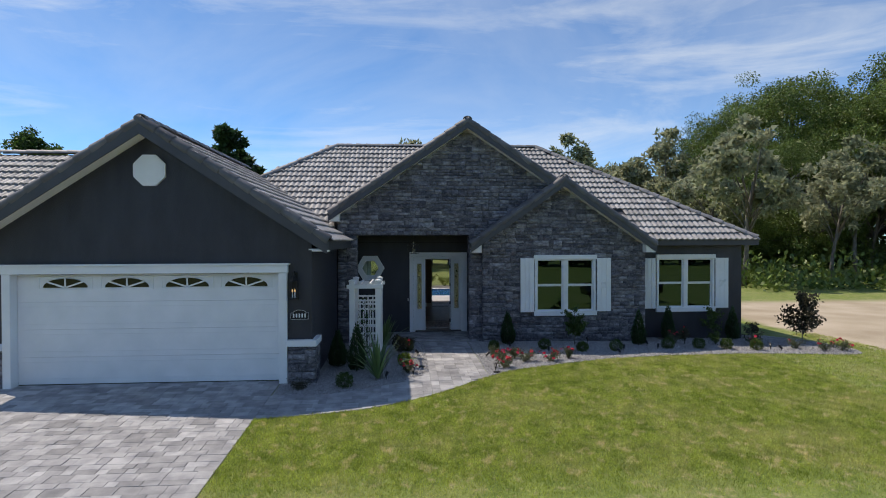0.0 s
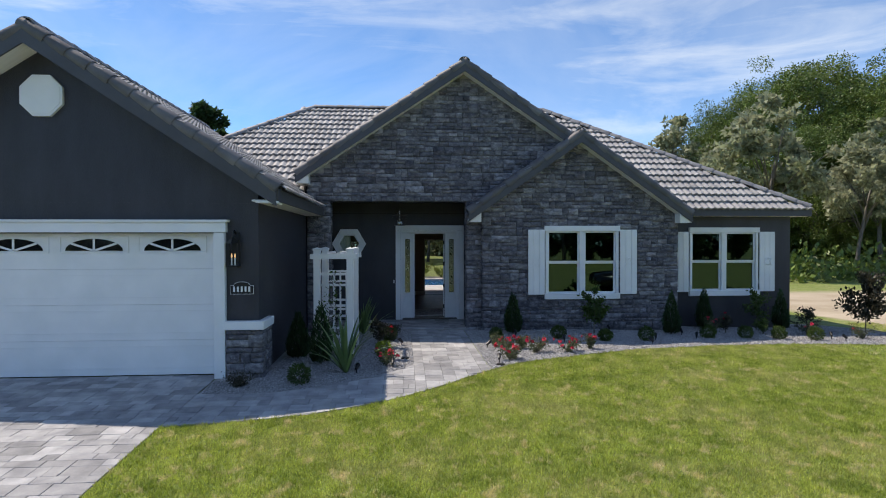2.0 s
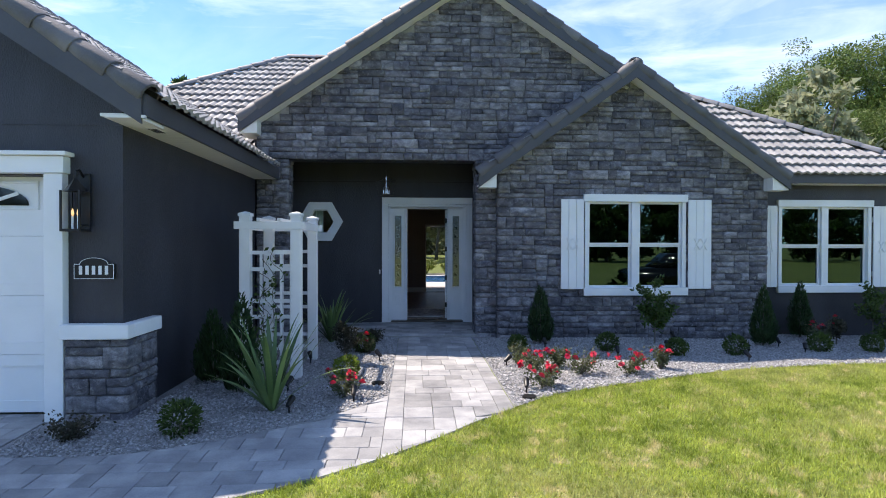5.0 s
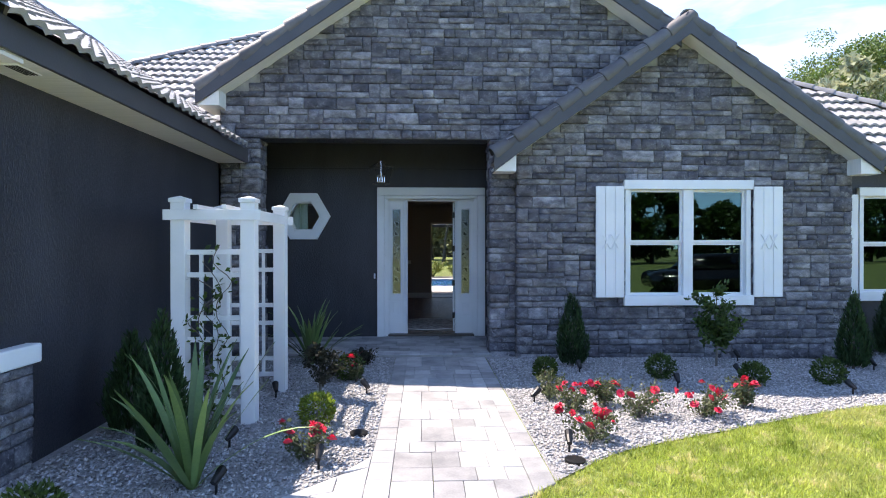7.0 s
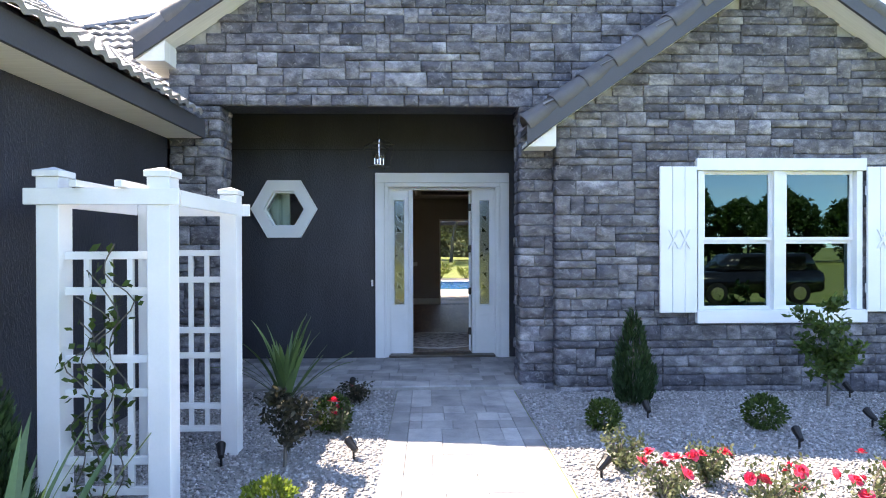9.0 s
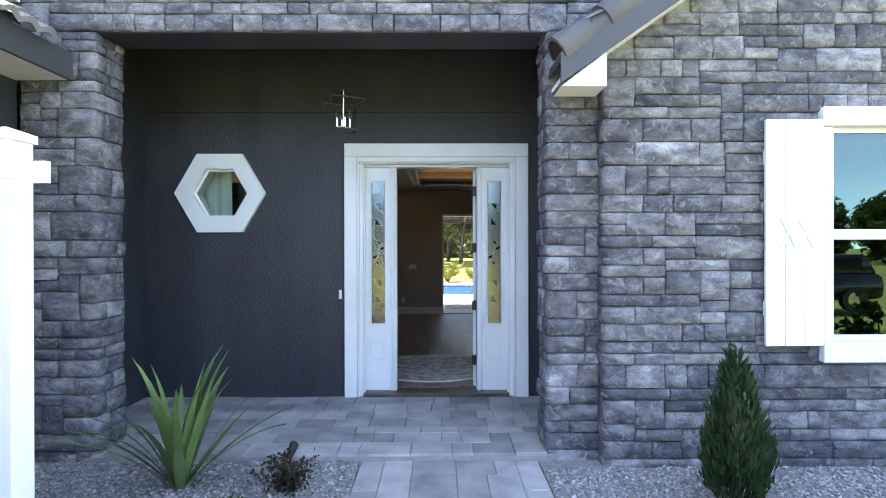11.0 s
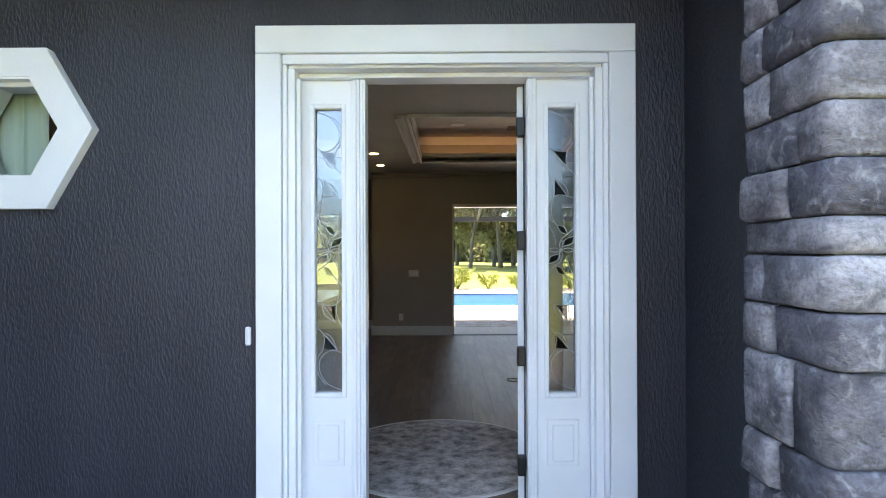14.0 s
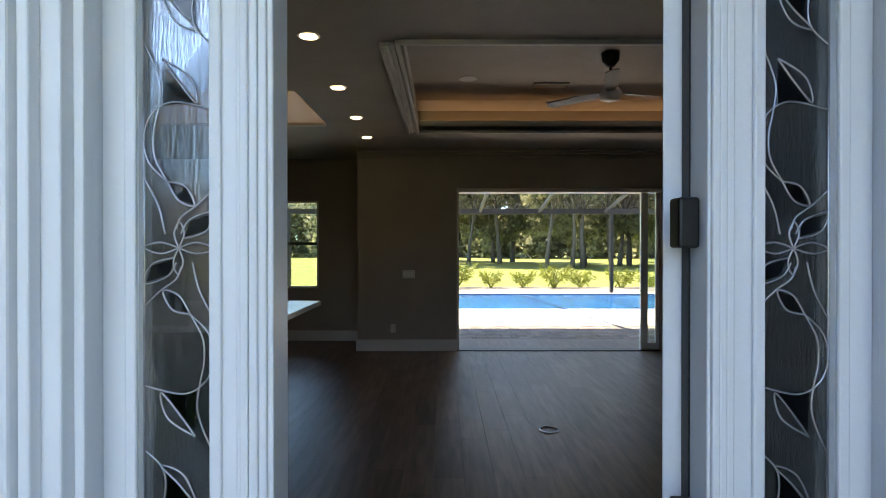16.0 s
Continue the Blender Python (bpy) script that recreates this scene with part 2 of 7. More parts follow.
STUCCO = surface("charcoal_stucco", (0.021, 0.0215, 0.029), (0.036, 0.037, 0.048), 0.5, 3.0, 40, 1.0, 95, stretch=(1, 1, 0.35), depth=0.007)
WHITE = surface("white_paint", (0.74, 0.77, 0.78), (0.82, 0.84, 0.85), 0.42, 2.0, 90, 0.06, big=0.9)
VINYL = surface("white_vinyl", (0.72, 0.74, 0.75), (0.80, 0.81, 0.82), 0.35, 3.0, 80, 0.04)
SOFFIT = surface("soffit", (0.70, 0.70, 0.66), (0.80, 0.80, 0.76), 0.6, 3.0, 50, 0.1, stretch=(1, 14, 1))
FASCIA = surface("fascia_grey", (0.054, 0.055, 0.063), (0.07, 0.071, 0.08), 0.5, 2.0, 50, 0.1)
TILE = surface("roof_tile", (0.15, 0.15, 0.16), (0.25, 0.247, 0.25), 0.55, 3.0, 70, 0.3, vary=0.2)
# one tile colour, darkened on the rakes for shade, lightened on sunlit fields
TILE_R = surface("rake_tile_shaded", (0.085, 0.083, 0.09), (0.15, 0.147, 0.152), 0.6, 3.0, 70, 0.3, vary=0.2)
TILE_F = surface("roof_tile_loose", (0.23, 0.228, 0.23), (0.365, 0.36, 0.357), 0.55, 3.0, 70, 0.3, vary=0.16)
TILE_J = surface("roof_tile_field", (0.23, 0.228, 0.23), (0.365, 0.36, 0.357), 0.55, 3.0, 70, 0.3, vary=0.2, island=True)
STONE = ledge_stone("ledge_stone", False)
STONE_J = ledge_stone("ledge_stone_field", True)
MORTAR = surface("mortar", (0.26, 0.26, 0.255), (0.38, 0.38, 0.37), 0.95, 12, 90, 0.5)
PAVER = surface("paver", (0.225, 0.227, 0.238), (0.40, 0.398, 0.40), 0.85, 4.0, 70, 0.35, vary=0.28, depth=0.006)
PAVER_J = surface("paver_field", (0.225, 0.227, 0.238), (0.40, 0.398, 0.40), 0.85, 4.0, 70, 0.35, vary=0.28, depth=0.006, island=True)
JOINT = surface("joint_sand", (0.22, 0.215, 0.21), (0.32, 0.31, 0.30), 0.95, 20, 120, 0.4)
BLACK = surface("black_metal", (0.008, 0.008, 0.009), (0.016, 0.016, 0.017), 0.4, 10, 80, 0.1, metal=0.3)
DARKWALL = surface("greige_wall", (0.30, 0.255, 0.22), (0.34, 0.29, 0.25), 0.75, 2, 80, 0.15)
CEIL = surface("ceiling_paint", (0.42, 0.38, 0.34), (0.47, 0.43, 0.39), 0.7, 3, 60, 0.35, 30)
GLASS = glazing("window_glass", (0.8, 0.95, 0.9), 0.0, 0.14, ior=1.9, sheen=(0.55, 0.82, 0.80))
CLEAR = glazing("clear_glass", (0.95, 1.0, 0.98), 0.0, 0.92)

# ---- the ground ----
PAVE = 0.15


def ground_z(x, y):
    """Level at the house, falling gently towards the street and the sandy track."""
    return 0.135 - 0.15 * min(1, max(0, (x - 4.0) / 6.0)) - 0.05 * max(0.0, 12.0 - max(y, 4.0))


def pave_z(y):
    """The paving falls a little away from the house."""
    return PAVE - 0.05 * max(0.0, 12.0 - max(y, 4.0))


def ground_sheet():
    xs = [-400, -120, -40, -20, -10, -2.77, 0, 2, 4, 6, 8, 10, 12, 14, 18, 24, 40, 120, 400]
    ys = [-400, -120, -40, -12, -4, 0, 4, 6, 8, 10, 12, 14, 16, 20, 26, 40, 120, 400]
    v = [(x, y, ground_z(x, y)) for y in ys for x in xs]
    w = len(xs)
    f = [(j * w + i, j * w + i + 1, (j + 1) * w + i + 1, (j + 1) * w + i) for j in range(len(ys) - 1) for i in range(w - 1)]
    return v, f


def dry_patches(n, l, p, sockets, straw, most):
    """Straw-coloured worn spots of two sizes mixed into a grass colour."""
    green = p.inputs["Base Color"].links[0].from_socket
    geo = n.new("ShaderNodeNewGeometry")
    facs = []
    for scale, lo, hi in ((0.55, 0.48, 0.70), (4.5, 0.54, 0.64)):
        t = n.new("ShaderNodeTexNoise")
        t.inputs["Scale"].default_value, t.inputs["Detail"].default_value, t.inputs["Roughness"].default_value = scale, 6.0, 0.7
        l.new(geo.outputs["Position"], t.inputs["Vector"])
        q = n.new("ShaderNodeMapRange")
        q.inputs["From Min"].default_value, q.inputs["From Max"].default_value = lo, hi
        q.inputs["To Max"].default_value = most
        l.new(t.outputs["Fac"], q.inputs["Value"])
        facs.append(q.outputs["Result"])
    both = n.new("ShaderNodeMath")
    both.operation = "MULTIPLY_ADD"
    both.use_clamp = True
    l.new(facs[0], both.inputs[0])
    both.inputs[1].default_value = 0.5
    l.new(facs[1], both.inputs[2])
    mix = n.new("ShaderNodeMixRGB")
    l.new(both.outputs[0], mix.inputs["Fac"])
    l.new(green, mix.inputs["Color1"])
    mix.inputs["Color2"].default_value = straw
    for q in sockets:
        l.new(mix.outputs["Color"], q)


def ground_material():
    m = surface("turf_and_sand", (0.085, 0.138, 0.018), (0.245, 0.295, 0.068), 0.9, 2.0, 30, 0.7, 50, depth=0.03, big=0.45)
    n, l = m.node_tree.nodes, m.node_tree.links
    p = n["Principled BSDF"]
    dry_patches(n, l, p, (p.inputs["Base Color"],), (0.37, 0.32, 0.17, 1), 0.7)
    grass = p.inputs["Base Color"].links[0].from_socket
    geo = n.new("ShaderNodeNewGeometry")
    sx = n.new("ShaderNodeSeparateXYZ")
    l.new(geo.outputs["Position"], sx.inputs[0])
    wob = n.new("ShaderNodeTexNoise")
    wob.inputs["Scale"].default_value, wob.inputs["Detail"].default_value = 0.5, 6.0
    l.new(geo.outputs["Position"], wob.inputs["Vector"])

    def edge(sock, at, soft, sign):
        a = n.new("ShaderNodeMath")
        a.operation = "MULTIPLY_ADD"
        l.new(wob.outputs["Fac"], a.inputs[0])
        a.inputs[1].default_value = 1.6
        l.new(sock, a.inputs[2])
        r = n.new("ShaderNodeMapRange")
        r.inputs["From Min"].default_value, r.inputs["From Max"].default_value = at + 0.8 - sign * soft, at + 0.8 + sign * soft
        l.new(a.outputs[0], r.inputs["Value"])
        return r.outputs["Result"]
    right = edge(sx.outputs["X"], 12.6, 0.25, 1)
    near = edge(sx.outputs["Y"], 27.0, 0.8, -1)
    far = edge(sx.outputs["Y"], 9.0, 0.5, 1)
    band = n.new("ShaderNodeMath")
    band.operation = "MULTIPLY"
    l.new(near, band.inputs[0])
    l.new(far, band.inputs[1])
    mul = n.new("ShaderNodeMath")
    mul.operation = "MULTIPLY"
    l.new(right, mul.inputs[0])
    l.new(band.outputs[0], mul.inputs[1])
    sand = n.new("ShaderNodeValToRGB")
    sand.color_ramp.elements[0].position, sand.color_ramp.elements[1].position = 0.3, 0.7
    sand.color_ramp.elements[0].color, sand.color_ramp.elements[1].color = (0.36, 0.29, 0.20, 1), (0.52, 0.44, 0.33, 1)
    l.new(wob.outputs["Fac"], sand.inputs["Fac"])
    mix = n.new("ShaderNodeMixRGB")
    l.new(mul.outputs[0], mix.inputs["Fac"])
    l.new(grass, mix.inputs["Color1"])
    l.new(sand.outputs["Color"], mix.inputs["Color2"])
    l.new(mix.outputs["Color"], p.inputs["Base Color"])
    return m


TURF = ground_material()
gv, gf = ground_sheet()
ground = tagged(raw("ground", gv, gf, TURF), "mown green lawn running out to a sandy track", "ground", kind="structure")

# ---- walls: garage ----
GX0, GX1, GY, GA, GS = -8.72, -2.30, 11.83, -5.51, 0.655    # corners, front, ridge, roof slope
garage = tagged(part("wall_garage_front", prism([(GX0, 0), (-8.16, 0), (-8.16, 2.38), (-2.95, 2.38), (-2.95, 0), (GX1, 0), (GX1, 3.05), (GA, 5.152), (GX0, 3.05)], GY, GY + 0.2), STUCCO), "charcoal stucco gable wall over the garage door", "wall", kind="structure")
tagged(part("wall_garage_side", box(GX1 - 0.2, GX1, GY + 0.2, 16.2, 0, 2.93), STUCCO), "charcoal stucco side wall of the garage", "wall", kind="structure")
tagged(part("wall_garage_far_side", box(GX0, GX0 + 0.2, GY + 0.2, 17.5, 0, 2.93), STUCCO), "charcoal stucco far side wall of the garage", "wall", kind="structure")
tagged(part("wall_garage_back", box(GX0 + 0.2, GX1 - 0.2, 17.3, 17.5, 0, 2.93), STUCCO), "plain back wall of the garage", "wall", kind="structure")
tagged(part("wall_left_wing", box(-16, GX0, 13.4, 13.6, 0, 2.9), STUCCO), "charcoal stucco wall of the far wing", "wall", kind="structure")
# thin control joint across the gable
part("control_joint", box(GX0 + 0.05, GX1, GY - 0.006, GY + 0.01, 2.845, 2.87), STUCCO, garage)

# ---- walls: porch and stone gables ----
MX, MZ, MS, MY = 1.39, 6.48, 0.67, 16.21     # main gable: ridge, height, slope, wall face
SX, SZ, SS, SY = 4.12, 4.84, 0.695, 16.08    # small gable


def under_main(x):
    return MZ - 0.24 - MS * abs(x - MX)


def under_small(x):
    return SZ - 0.24 - SS * abs(x - SX)


wall_porch = tagged(part("wall_porch_front", prism([(-2.28, 0), (-1.80, 0), (-1.80, 3.22), (1.475, 3.22), (1.475, 0), (1.84, 0), (1.84, 3.2), (4.6, under_main(4.6)), (MX, under_main(MX)), (-2.28, under_main(-2.28))], MY + 0.014, MY + 0.33), MORTAR), "grey ledge-stone gable wall over the entrance porch", "wall", kind="structure")


def wall_with_window(name, x0, x1, y0, y1, win, top, material, label, gable=None):
    bm = bmesh.new()
    wx0, wx1, wz0, wz1 = win
    add_box(bm, x0, wx0, y0, y1, 0, top)
    add_box(bm, wx1, x1, y0, y1, 0, top)
    add_box(bm, wx0, wx1, y0, y1, 0, wz0)
    add_box(bm, wx0, wx1, y0, y1, wz1, top)
    if gable:
        prism(gable, y0, y1, "y", bm)
    return tagged(part(name, bm, material), label, "wall", kind="structure")


W1 = (3.37, 5.06, 1.00, 2.52)
W2 = (7.29, 9.02, 0.98, 2.50)
wall_stone = wall_with_window("wall_stone_gable", 1.84, 6.56, SY + 0.014, SY + 0.28, W1, 2.95, MORTAR, "grey ledge-stone gable wall with a shuttered window",
                              [(1.84, 2.95), (6.56, 2.95), (6.56, under_small(6.56)), (SX, under_small(SX)), (1.84, under_small(1.84))])
tagged(part("wall_stone_return", box(1.84, 2.1, SY + 0.28, 17.55, 0, 3.0), STUCCO), "dark return wall beside the porch", "wall", kind="structure")
tagged(part("wall_stone_end", box(6.34, 6.56, SY + 0.28, 16.8, 0, 2.95), STUCCO), "dark end of the stone gable", "wall", kind="structure")
wall_wing = wall_with_window("wall_wing", 6.56, 9.94, 16.8, 17.0, W2, 2.98, STUCCO, "charcoal stucco wall with a shuttered window")
tagged(part("wall_wing_end", box(9.74, 9.94, 17.0, 26.0, 0, 2.98), STUCCO), "charcoal stucco end wall", "wall", kind="structure")

# ---- porch ----
tagged(part("porch_lintel", box(-1.78, 1.43, MY + 0.012, MY + 0.34, 3.195, 3.219), STUCCO), "dark underside of the porch opening", "lintel", kind="structure")
DY = 17.75
bm = bmesh.new()
for a in ((-2.4, -1.735, 0, 3.7), (-1.175, -0.10, 0, 3.7), (-1.735, -1.175, 0, 1.957), (-1.735, -1.175, 2.439, 3.7), (1.405, 1.84, 0, 3.7), (-0.10, 1.405, 2.52, 3.7)):
    add_box(bm, a[0], a[1], DY, DY + 0.2, a[2], a[3])
wall_door = tagged(part("wall_entrance", bm, STUCCO), "charcoal brushed stucco wall round the front door", "wall", kind="structure")
# groove in the stucco: a flat black strip carries the shade of its recess
part("control_joint", box(-2.2, 1.80, DY - 0.004, DY + 0.01, 2.985, 2.997), BLACK, wall_door)
tagged(part("wall_porch_left", box(-2.4, -2.2, MY + 0.33, DY, 0, 3.7), STUCCO), "charcoal stucco side wall of the porch", "wall", kind="structure")
tagged(part("wall_porch_right", box(1.80, 1.84, MY + 0.33, DY, 0, 3.7), STUCCO), "charcoal stucco side wall of the porch", "wall", kind="structure")
tagged(part("ceiling_porch", box(-2.4, 1.84, MY + 0.33, DY, 3.70, 3.8), STUCCO), "dark porch ceiling", "ceiling", kind="structure")

# ---- roofs ----
TW, TL = 0.335, 0.345     # a tile's width and the exposed length


def tile_shape():
    """One double-roll concrete tile, wide along x, laid up the slope along y, with a square butt."""
    v, f = [], []
    n = 12

    def roll(u):
        return 0.034 * (0.5 - 0.5 * math.cos(4 * math.pi * u)) ** 0.72
    for y, lift in ((-0.03, 0.056), (TL, 0.0), (-0.03, 0.056), (-0.03, 0.016)):
        v += [(i / n * TW, y, lift + roll(i / n)) for i in range(n + 1)]
    for i in range(n):
        f.append((i, i + 1, n + 2 + i, n + 1 + i))
        f.append((3 * n + 3 + i, 3 * n + 4 + i, 2 * n + 3 + i, 2 * n + 2 + i))
    return v, f


TV, TF = tile_shape()
TILE_MESH = bpy.data.meshes.new("tile")
TILE_MESH.from_pydata(TV, [], TF)
TILE_MESH.shade_smooth()
TILE_MESH.materials.append(TILE_F)
rng = np.random.default_rng(5)


def tile_field(owner, origin, across, up, width, length, inside, singles=0):
    """Rows of tiles on a roof plane; inside(u, v) says where the plane goes on. The first ones are objects, the rest one mesh."""
    o, a, b = Vector(origin), Vector(across).normalized(), Vector(up).normalized()
    c = a.cross(b)
    mats = []
    for j in range(int(length / TL) + 1):
        for i in range(int(width / TW) + 2):
            u, v = i * TW - (TW / 2 if j % 2 else 0), j * TL
            if inside(u + TW / 2, v + TL / 2):
                m = Matrix((a, b, c)).transposed().to_4x4()
                m.translation = o + a * u + b * v + c * (0.004 * rng.random())
                mats.append(m @ pose(0, 0, 0, rng.normal(0, 0.5), rng.normal(0, 0.4), rng.normal(0, 0.25)))
    for m in mats[:singles]:
        t = new("tile", TILE_MESH)
        t.matrix_basis = m
        adopt(t, owner)
    rest = mats[singles:]
    if rest:
        base = np.array([(*p, 1) for p in TV])
        vs = np.concatenate([base @ np.array(m).T for m in rest])[:, :3]
        k = len(TV)
        fs = [tuple(q + i * k for q in face) for i in range(len(rest)) for face in TF]
        ob = raw("tile_field", vs.tolist(), fs, TILE_J, owner, smooth=True)
        tagged(ob, kind="stuff")


def cap_mesh(r, length, start=0, material=None):
    """A tapered half-round cap tile along y."""
    bm = bmesh.new()
    rows = []
    for y, s in ((0, 1.0), (0.02, 1.04), (length, 0.84)):
        rows.append([bm.verts.new((r * s * math.cos(radians(start + (180 - start) * k / 8)), y, r * 0.78 * s * math.sin(radians(start + (180 - start) * k / 8)))) for k in range(9)])
    butt = [[bm.verts.new((k_ * q.co.x, 0, k_ * q.co.z)) for q in rows[0]] for k_ in (0.80, 1.0)]
    for p, q in [butt] + list(zip(rows, rows[1:])):
        for k in range(8):
            bm.faces.new((p[k], p[k + 1], q[k + 1], q[k]))
    me = bpy.data.meshes.new("cap_tile")
    bm.normal_update()
    bm.to_mesh(me)
    bm.free()
    me.shade_smooth()
    me.materials.append(material or TILE)
    return me


CAP = cap_mesh(0.13, 0.42)
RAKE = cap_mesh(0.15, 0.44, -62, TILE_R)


def caps(owner, p0, p1, name="cap_tile", lift=0.02, flip=False, mesh=None):
    """Overlapping cap tiles from p0 to p1."""
    p0, p1 = Vector(p0), Vector(p1)
    d = p1 - p0
    n = max(1, round(d.length / 0.36))
    y = d.normalized()
    x = y.cross(Vector((0, 0, 1))).normalized()
    z = x.cross(y)
    for i in range(n):
        t = new(name, mesh or CAP)
        m = Matrix((-x if flip else x, y, z)).transposed().to_4x4()
        m.translation = p0 + d * (i / n) + z * (lift + 0.004 * rng.random())
        t.matrix_basis = m @ pose(0, 0, 0, rng.normal(0, 0.6), rng.normal(0, 1.2), rng.normal(0, 0.7))
        adopt(t, owner)


def slab(name, corners, thick, material, owner):
    """A flat sheet of some thickness below its corners."""
    n = len(corners)
    v = [tuple(c) for c in corners] + [(c[0], c[1], c[2] - thick) for c in corners]
    f = [tuple(range(n)), tuple(range(2 * n - 1, n - 1, -1))] + [(i, n + i, n + (i + 1) % n, (i + 1) % n) for i in range(n)]
    bm = bmesh.new()
    q = [bm.verts.new(c) for c in v]
    for k in f:
        bm.faces.new([q[i] for i in k])
    return part(name, bm, material, owner)


# garage roof: ridge along y
GZ, GF, GE, GL = 5.36, 11.42, -1.93, -9.09   # deck ridge height, front, eaves
roof_garage = thing("roof_garage", (GA, 14, 3), "grey concrete tile gable roof over the garage", "roof", kind="structure")
ez = GZ - (GE - GA) * GS
slab("deck", [(GA, GF, GZ), (GA, 19, GZ), (-2.45, 19, GZ - (GA + 2.45) * -GS), (-2.45, 16.19, GZ - (GA + 2.45) * -GS), (GE, 16.19, ez), (GE, GF, ez)], 0.06, FASCIA, roof_garage)
slab("deck", [(GL, GF, ez), (GL, 19, ez), (GA, 19, GZ), (GA, GF, GZ)], 0.06, FASCIA, roof_garage)
part("fascia", box(GE, GE + 0.03, GF, 16.19, 2.85, ez + 0.02), FASCIA, roof_garage, "dark grey fascia board")
part("soffit", box(GX1, GE - 0.002, GF + 0.03, 16.19, 2.85, 2.875), SOFFIT, roof_garage, "off-white ribbed soffit")
vent_ = part("soffit_vent", box(-2.14, -2.04, 11.93, 12.17, 2.842, 2.8495, 0.002), WHITE, roof_garage, "small louvred soffit vent")
for k in range(4):
    part("slot", box(-2.13 + 0.022 * k, -2.118 + 0.022 * k, 11.95, 12.15, 2.839, 2.8418), BLACK, vent_, "dark slot")
for s in (1, -1):
    xe = GE if s > 0 else GL
    p = [(xe, ez - 0.0), (GA, GZ - 0.0), (GA, GZ - 0.24), (xe, ez - 0.24)]
    part("rake_board", prism(p, GF - 0.03, GF), FASCIA, roof_garage, "dark grey rake board")
    p = [(xe, ez - 0.175), (GA, GZ - 0.175), (GA, GZ - 0.20), (xe, ez - 0.20)]
    part("rake_soffit", prism(p, GF, GY), SOFFIT, roof_garage, "off-white rake soffit")
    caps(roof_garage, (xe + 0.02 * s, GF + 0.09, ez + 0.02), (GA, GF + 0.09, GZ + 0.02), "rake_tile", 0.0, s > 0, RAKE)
    part("rake_end", box(xe - 0.3 * s, xe + 0.03 * s, GF - 0.028, GF + 0.01, 2.85, ez - 0.19), SOFFIT, roof_garage, "off-white boxed eave end")
caps(roof_garage, (GA, GF + 0.03, GZ + 0.035), (GA, 19, GZ + 0.035))
tile_field(roof_garage, (GE + 0.06, GF + 0.14, ez + 0.005), (0, 1, 0), (-1, 0, GS), 7.2, 4.3, lambda u, v: u < (4.5 if v < 0.75 else 7.2) and v < 4.2, 280)
tile_field(roof_garage, (GL - 0.05, 18.6, ez - 0.02), (0, -1, 0), (1, 0, GS), 7.0, 4.3, lambda u, v: u < 7.0 and v < 4.2)

# main hip roof
EY, EX, EZ, RY, RZ, RX0, RX1 = 16.45, 10.22, 3.05, 21.4, 6.55, -2.89, 4.6
roof_main = thing("roof_main", (1, 21.4, 3), "grey concrete tile hip roof of the house", "roof", kind="structure")
LX = RX0 - (EX - RX1)
CUT = 17.96     # the front slope stops behind the porch and the stone bay
cz = EZ + (CUT - EY) * (RZ - EZ) / (RY - EY)
slab("deck", [(LX, EY, EZ), (-2.42, EY, EZ), (-2.42, CUT, cz), (6.3, CUT, cz), (6.3, EY, EZ), (EX, EY, EZ), (RX1, RY, RZ), (RX0, RY, RZ)], 0.06, FASCIA, roof_main)
slab("deck", [(EX, EY, EZ), (EX, 26.35, EZ), (RX1, RY, RZ)], 0.06, FASCIA, roof_main)
slab("deck", [(EX, 26.35, EZ), (LX, 26.35, EZ), (RX0, RY, RZ), (RX1, RY, RZ)], 0.06, FASCIA, roof_main)
slab("deck", [(LX, 26.35, EZ), (LX, EY, EZ), (RX0, RY, RZ)], 0.06, FASCIA, roof_main)
part("fascia", box(6.4, EX + 0.03, EY - 0.03, EY, 2.88, EZ), FASCIA, roof_main, "dark grey fascia board")
part("fascia", box(EX, EX + 0.03, EY, 26.35, 2.88, EZ), FASCIA, roof_main, "dark grey fascia board")
part("soffit", box(6.5, EX, EY, 16.8, 2.88, 2.9), SOFFIT, roof_main, "off-white soffit")
part("soffit", box(9.94, EX, 16.8, 26.3, 2.88, 2.9), SOFFIT, roof_main, "off-white soffit")
sl = math.hypot(RY - EY, RZ - EZ)
tile_field(roof_main, (LX, EY - 0.05, EZ - 0.02), (1, 0, 0), (0, RY - EY, RZ - EZ), EX - LX, sl,
           lambda u, v: (v > 1.85 or not -2.6 < LX + u < 6.4) and v < sl and 5.62 * v / sl - 0.26 < u < (EX - LX) - 5.62 * v / sl + 0.10, 0)
sr = math.hypot(EX - RX1, RZ - EZ)
tile_field(roof_main, (EX + 0.05, EY, EZ - 0.02), (0, 1, 0), (RX1 - EX, 0, RZ - EZ), 9.9, sr, lambda u, v: v < sr and 4.95 * v / sr < u < 9.9 - 4.95 * v / sr)
caps(roof_main, (EX, EY, EZ + 0.015), (RX1, RY, RZ + 0.015), "hip_tile")
caps(roof_main, (LX, EY, EZ + 0.015), (RX0, RY, RZ + 0.015), "hip_tile")
caps(roof_main, (RX0, RY, RZ + 0.015), (RX1, RY, RZ + 0.015), "ridge_tile")
part("vent_pipe", tube([(-2.05, 17.9, 3.9), (-2.05, 17.9, 4.42)], 0.05, 10), BLACK, roof_main, "short dark plumbing vent")


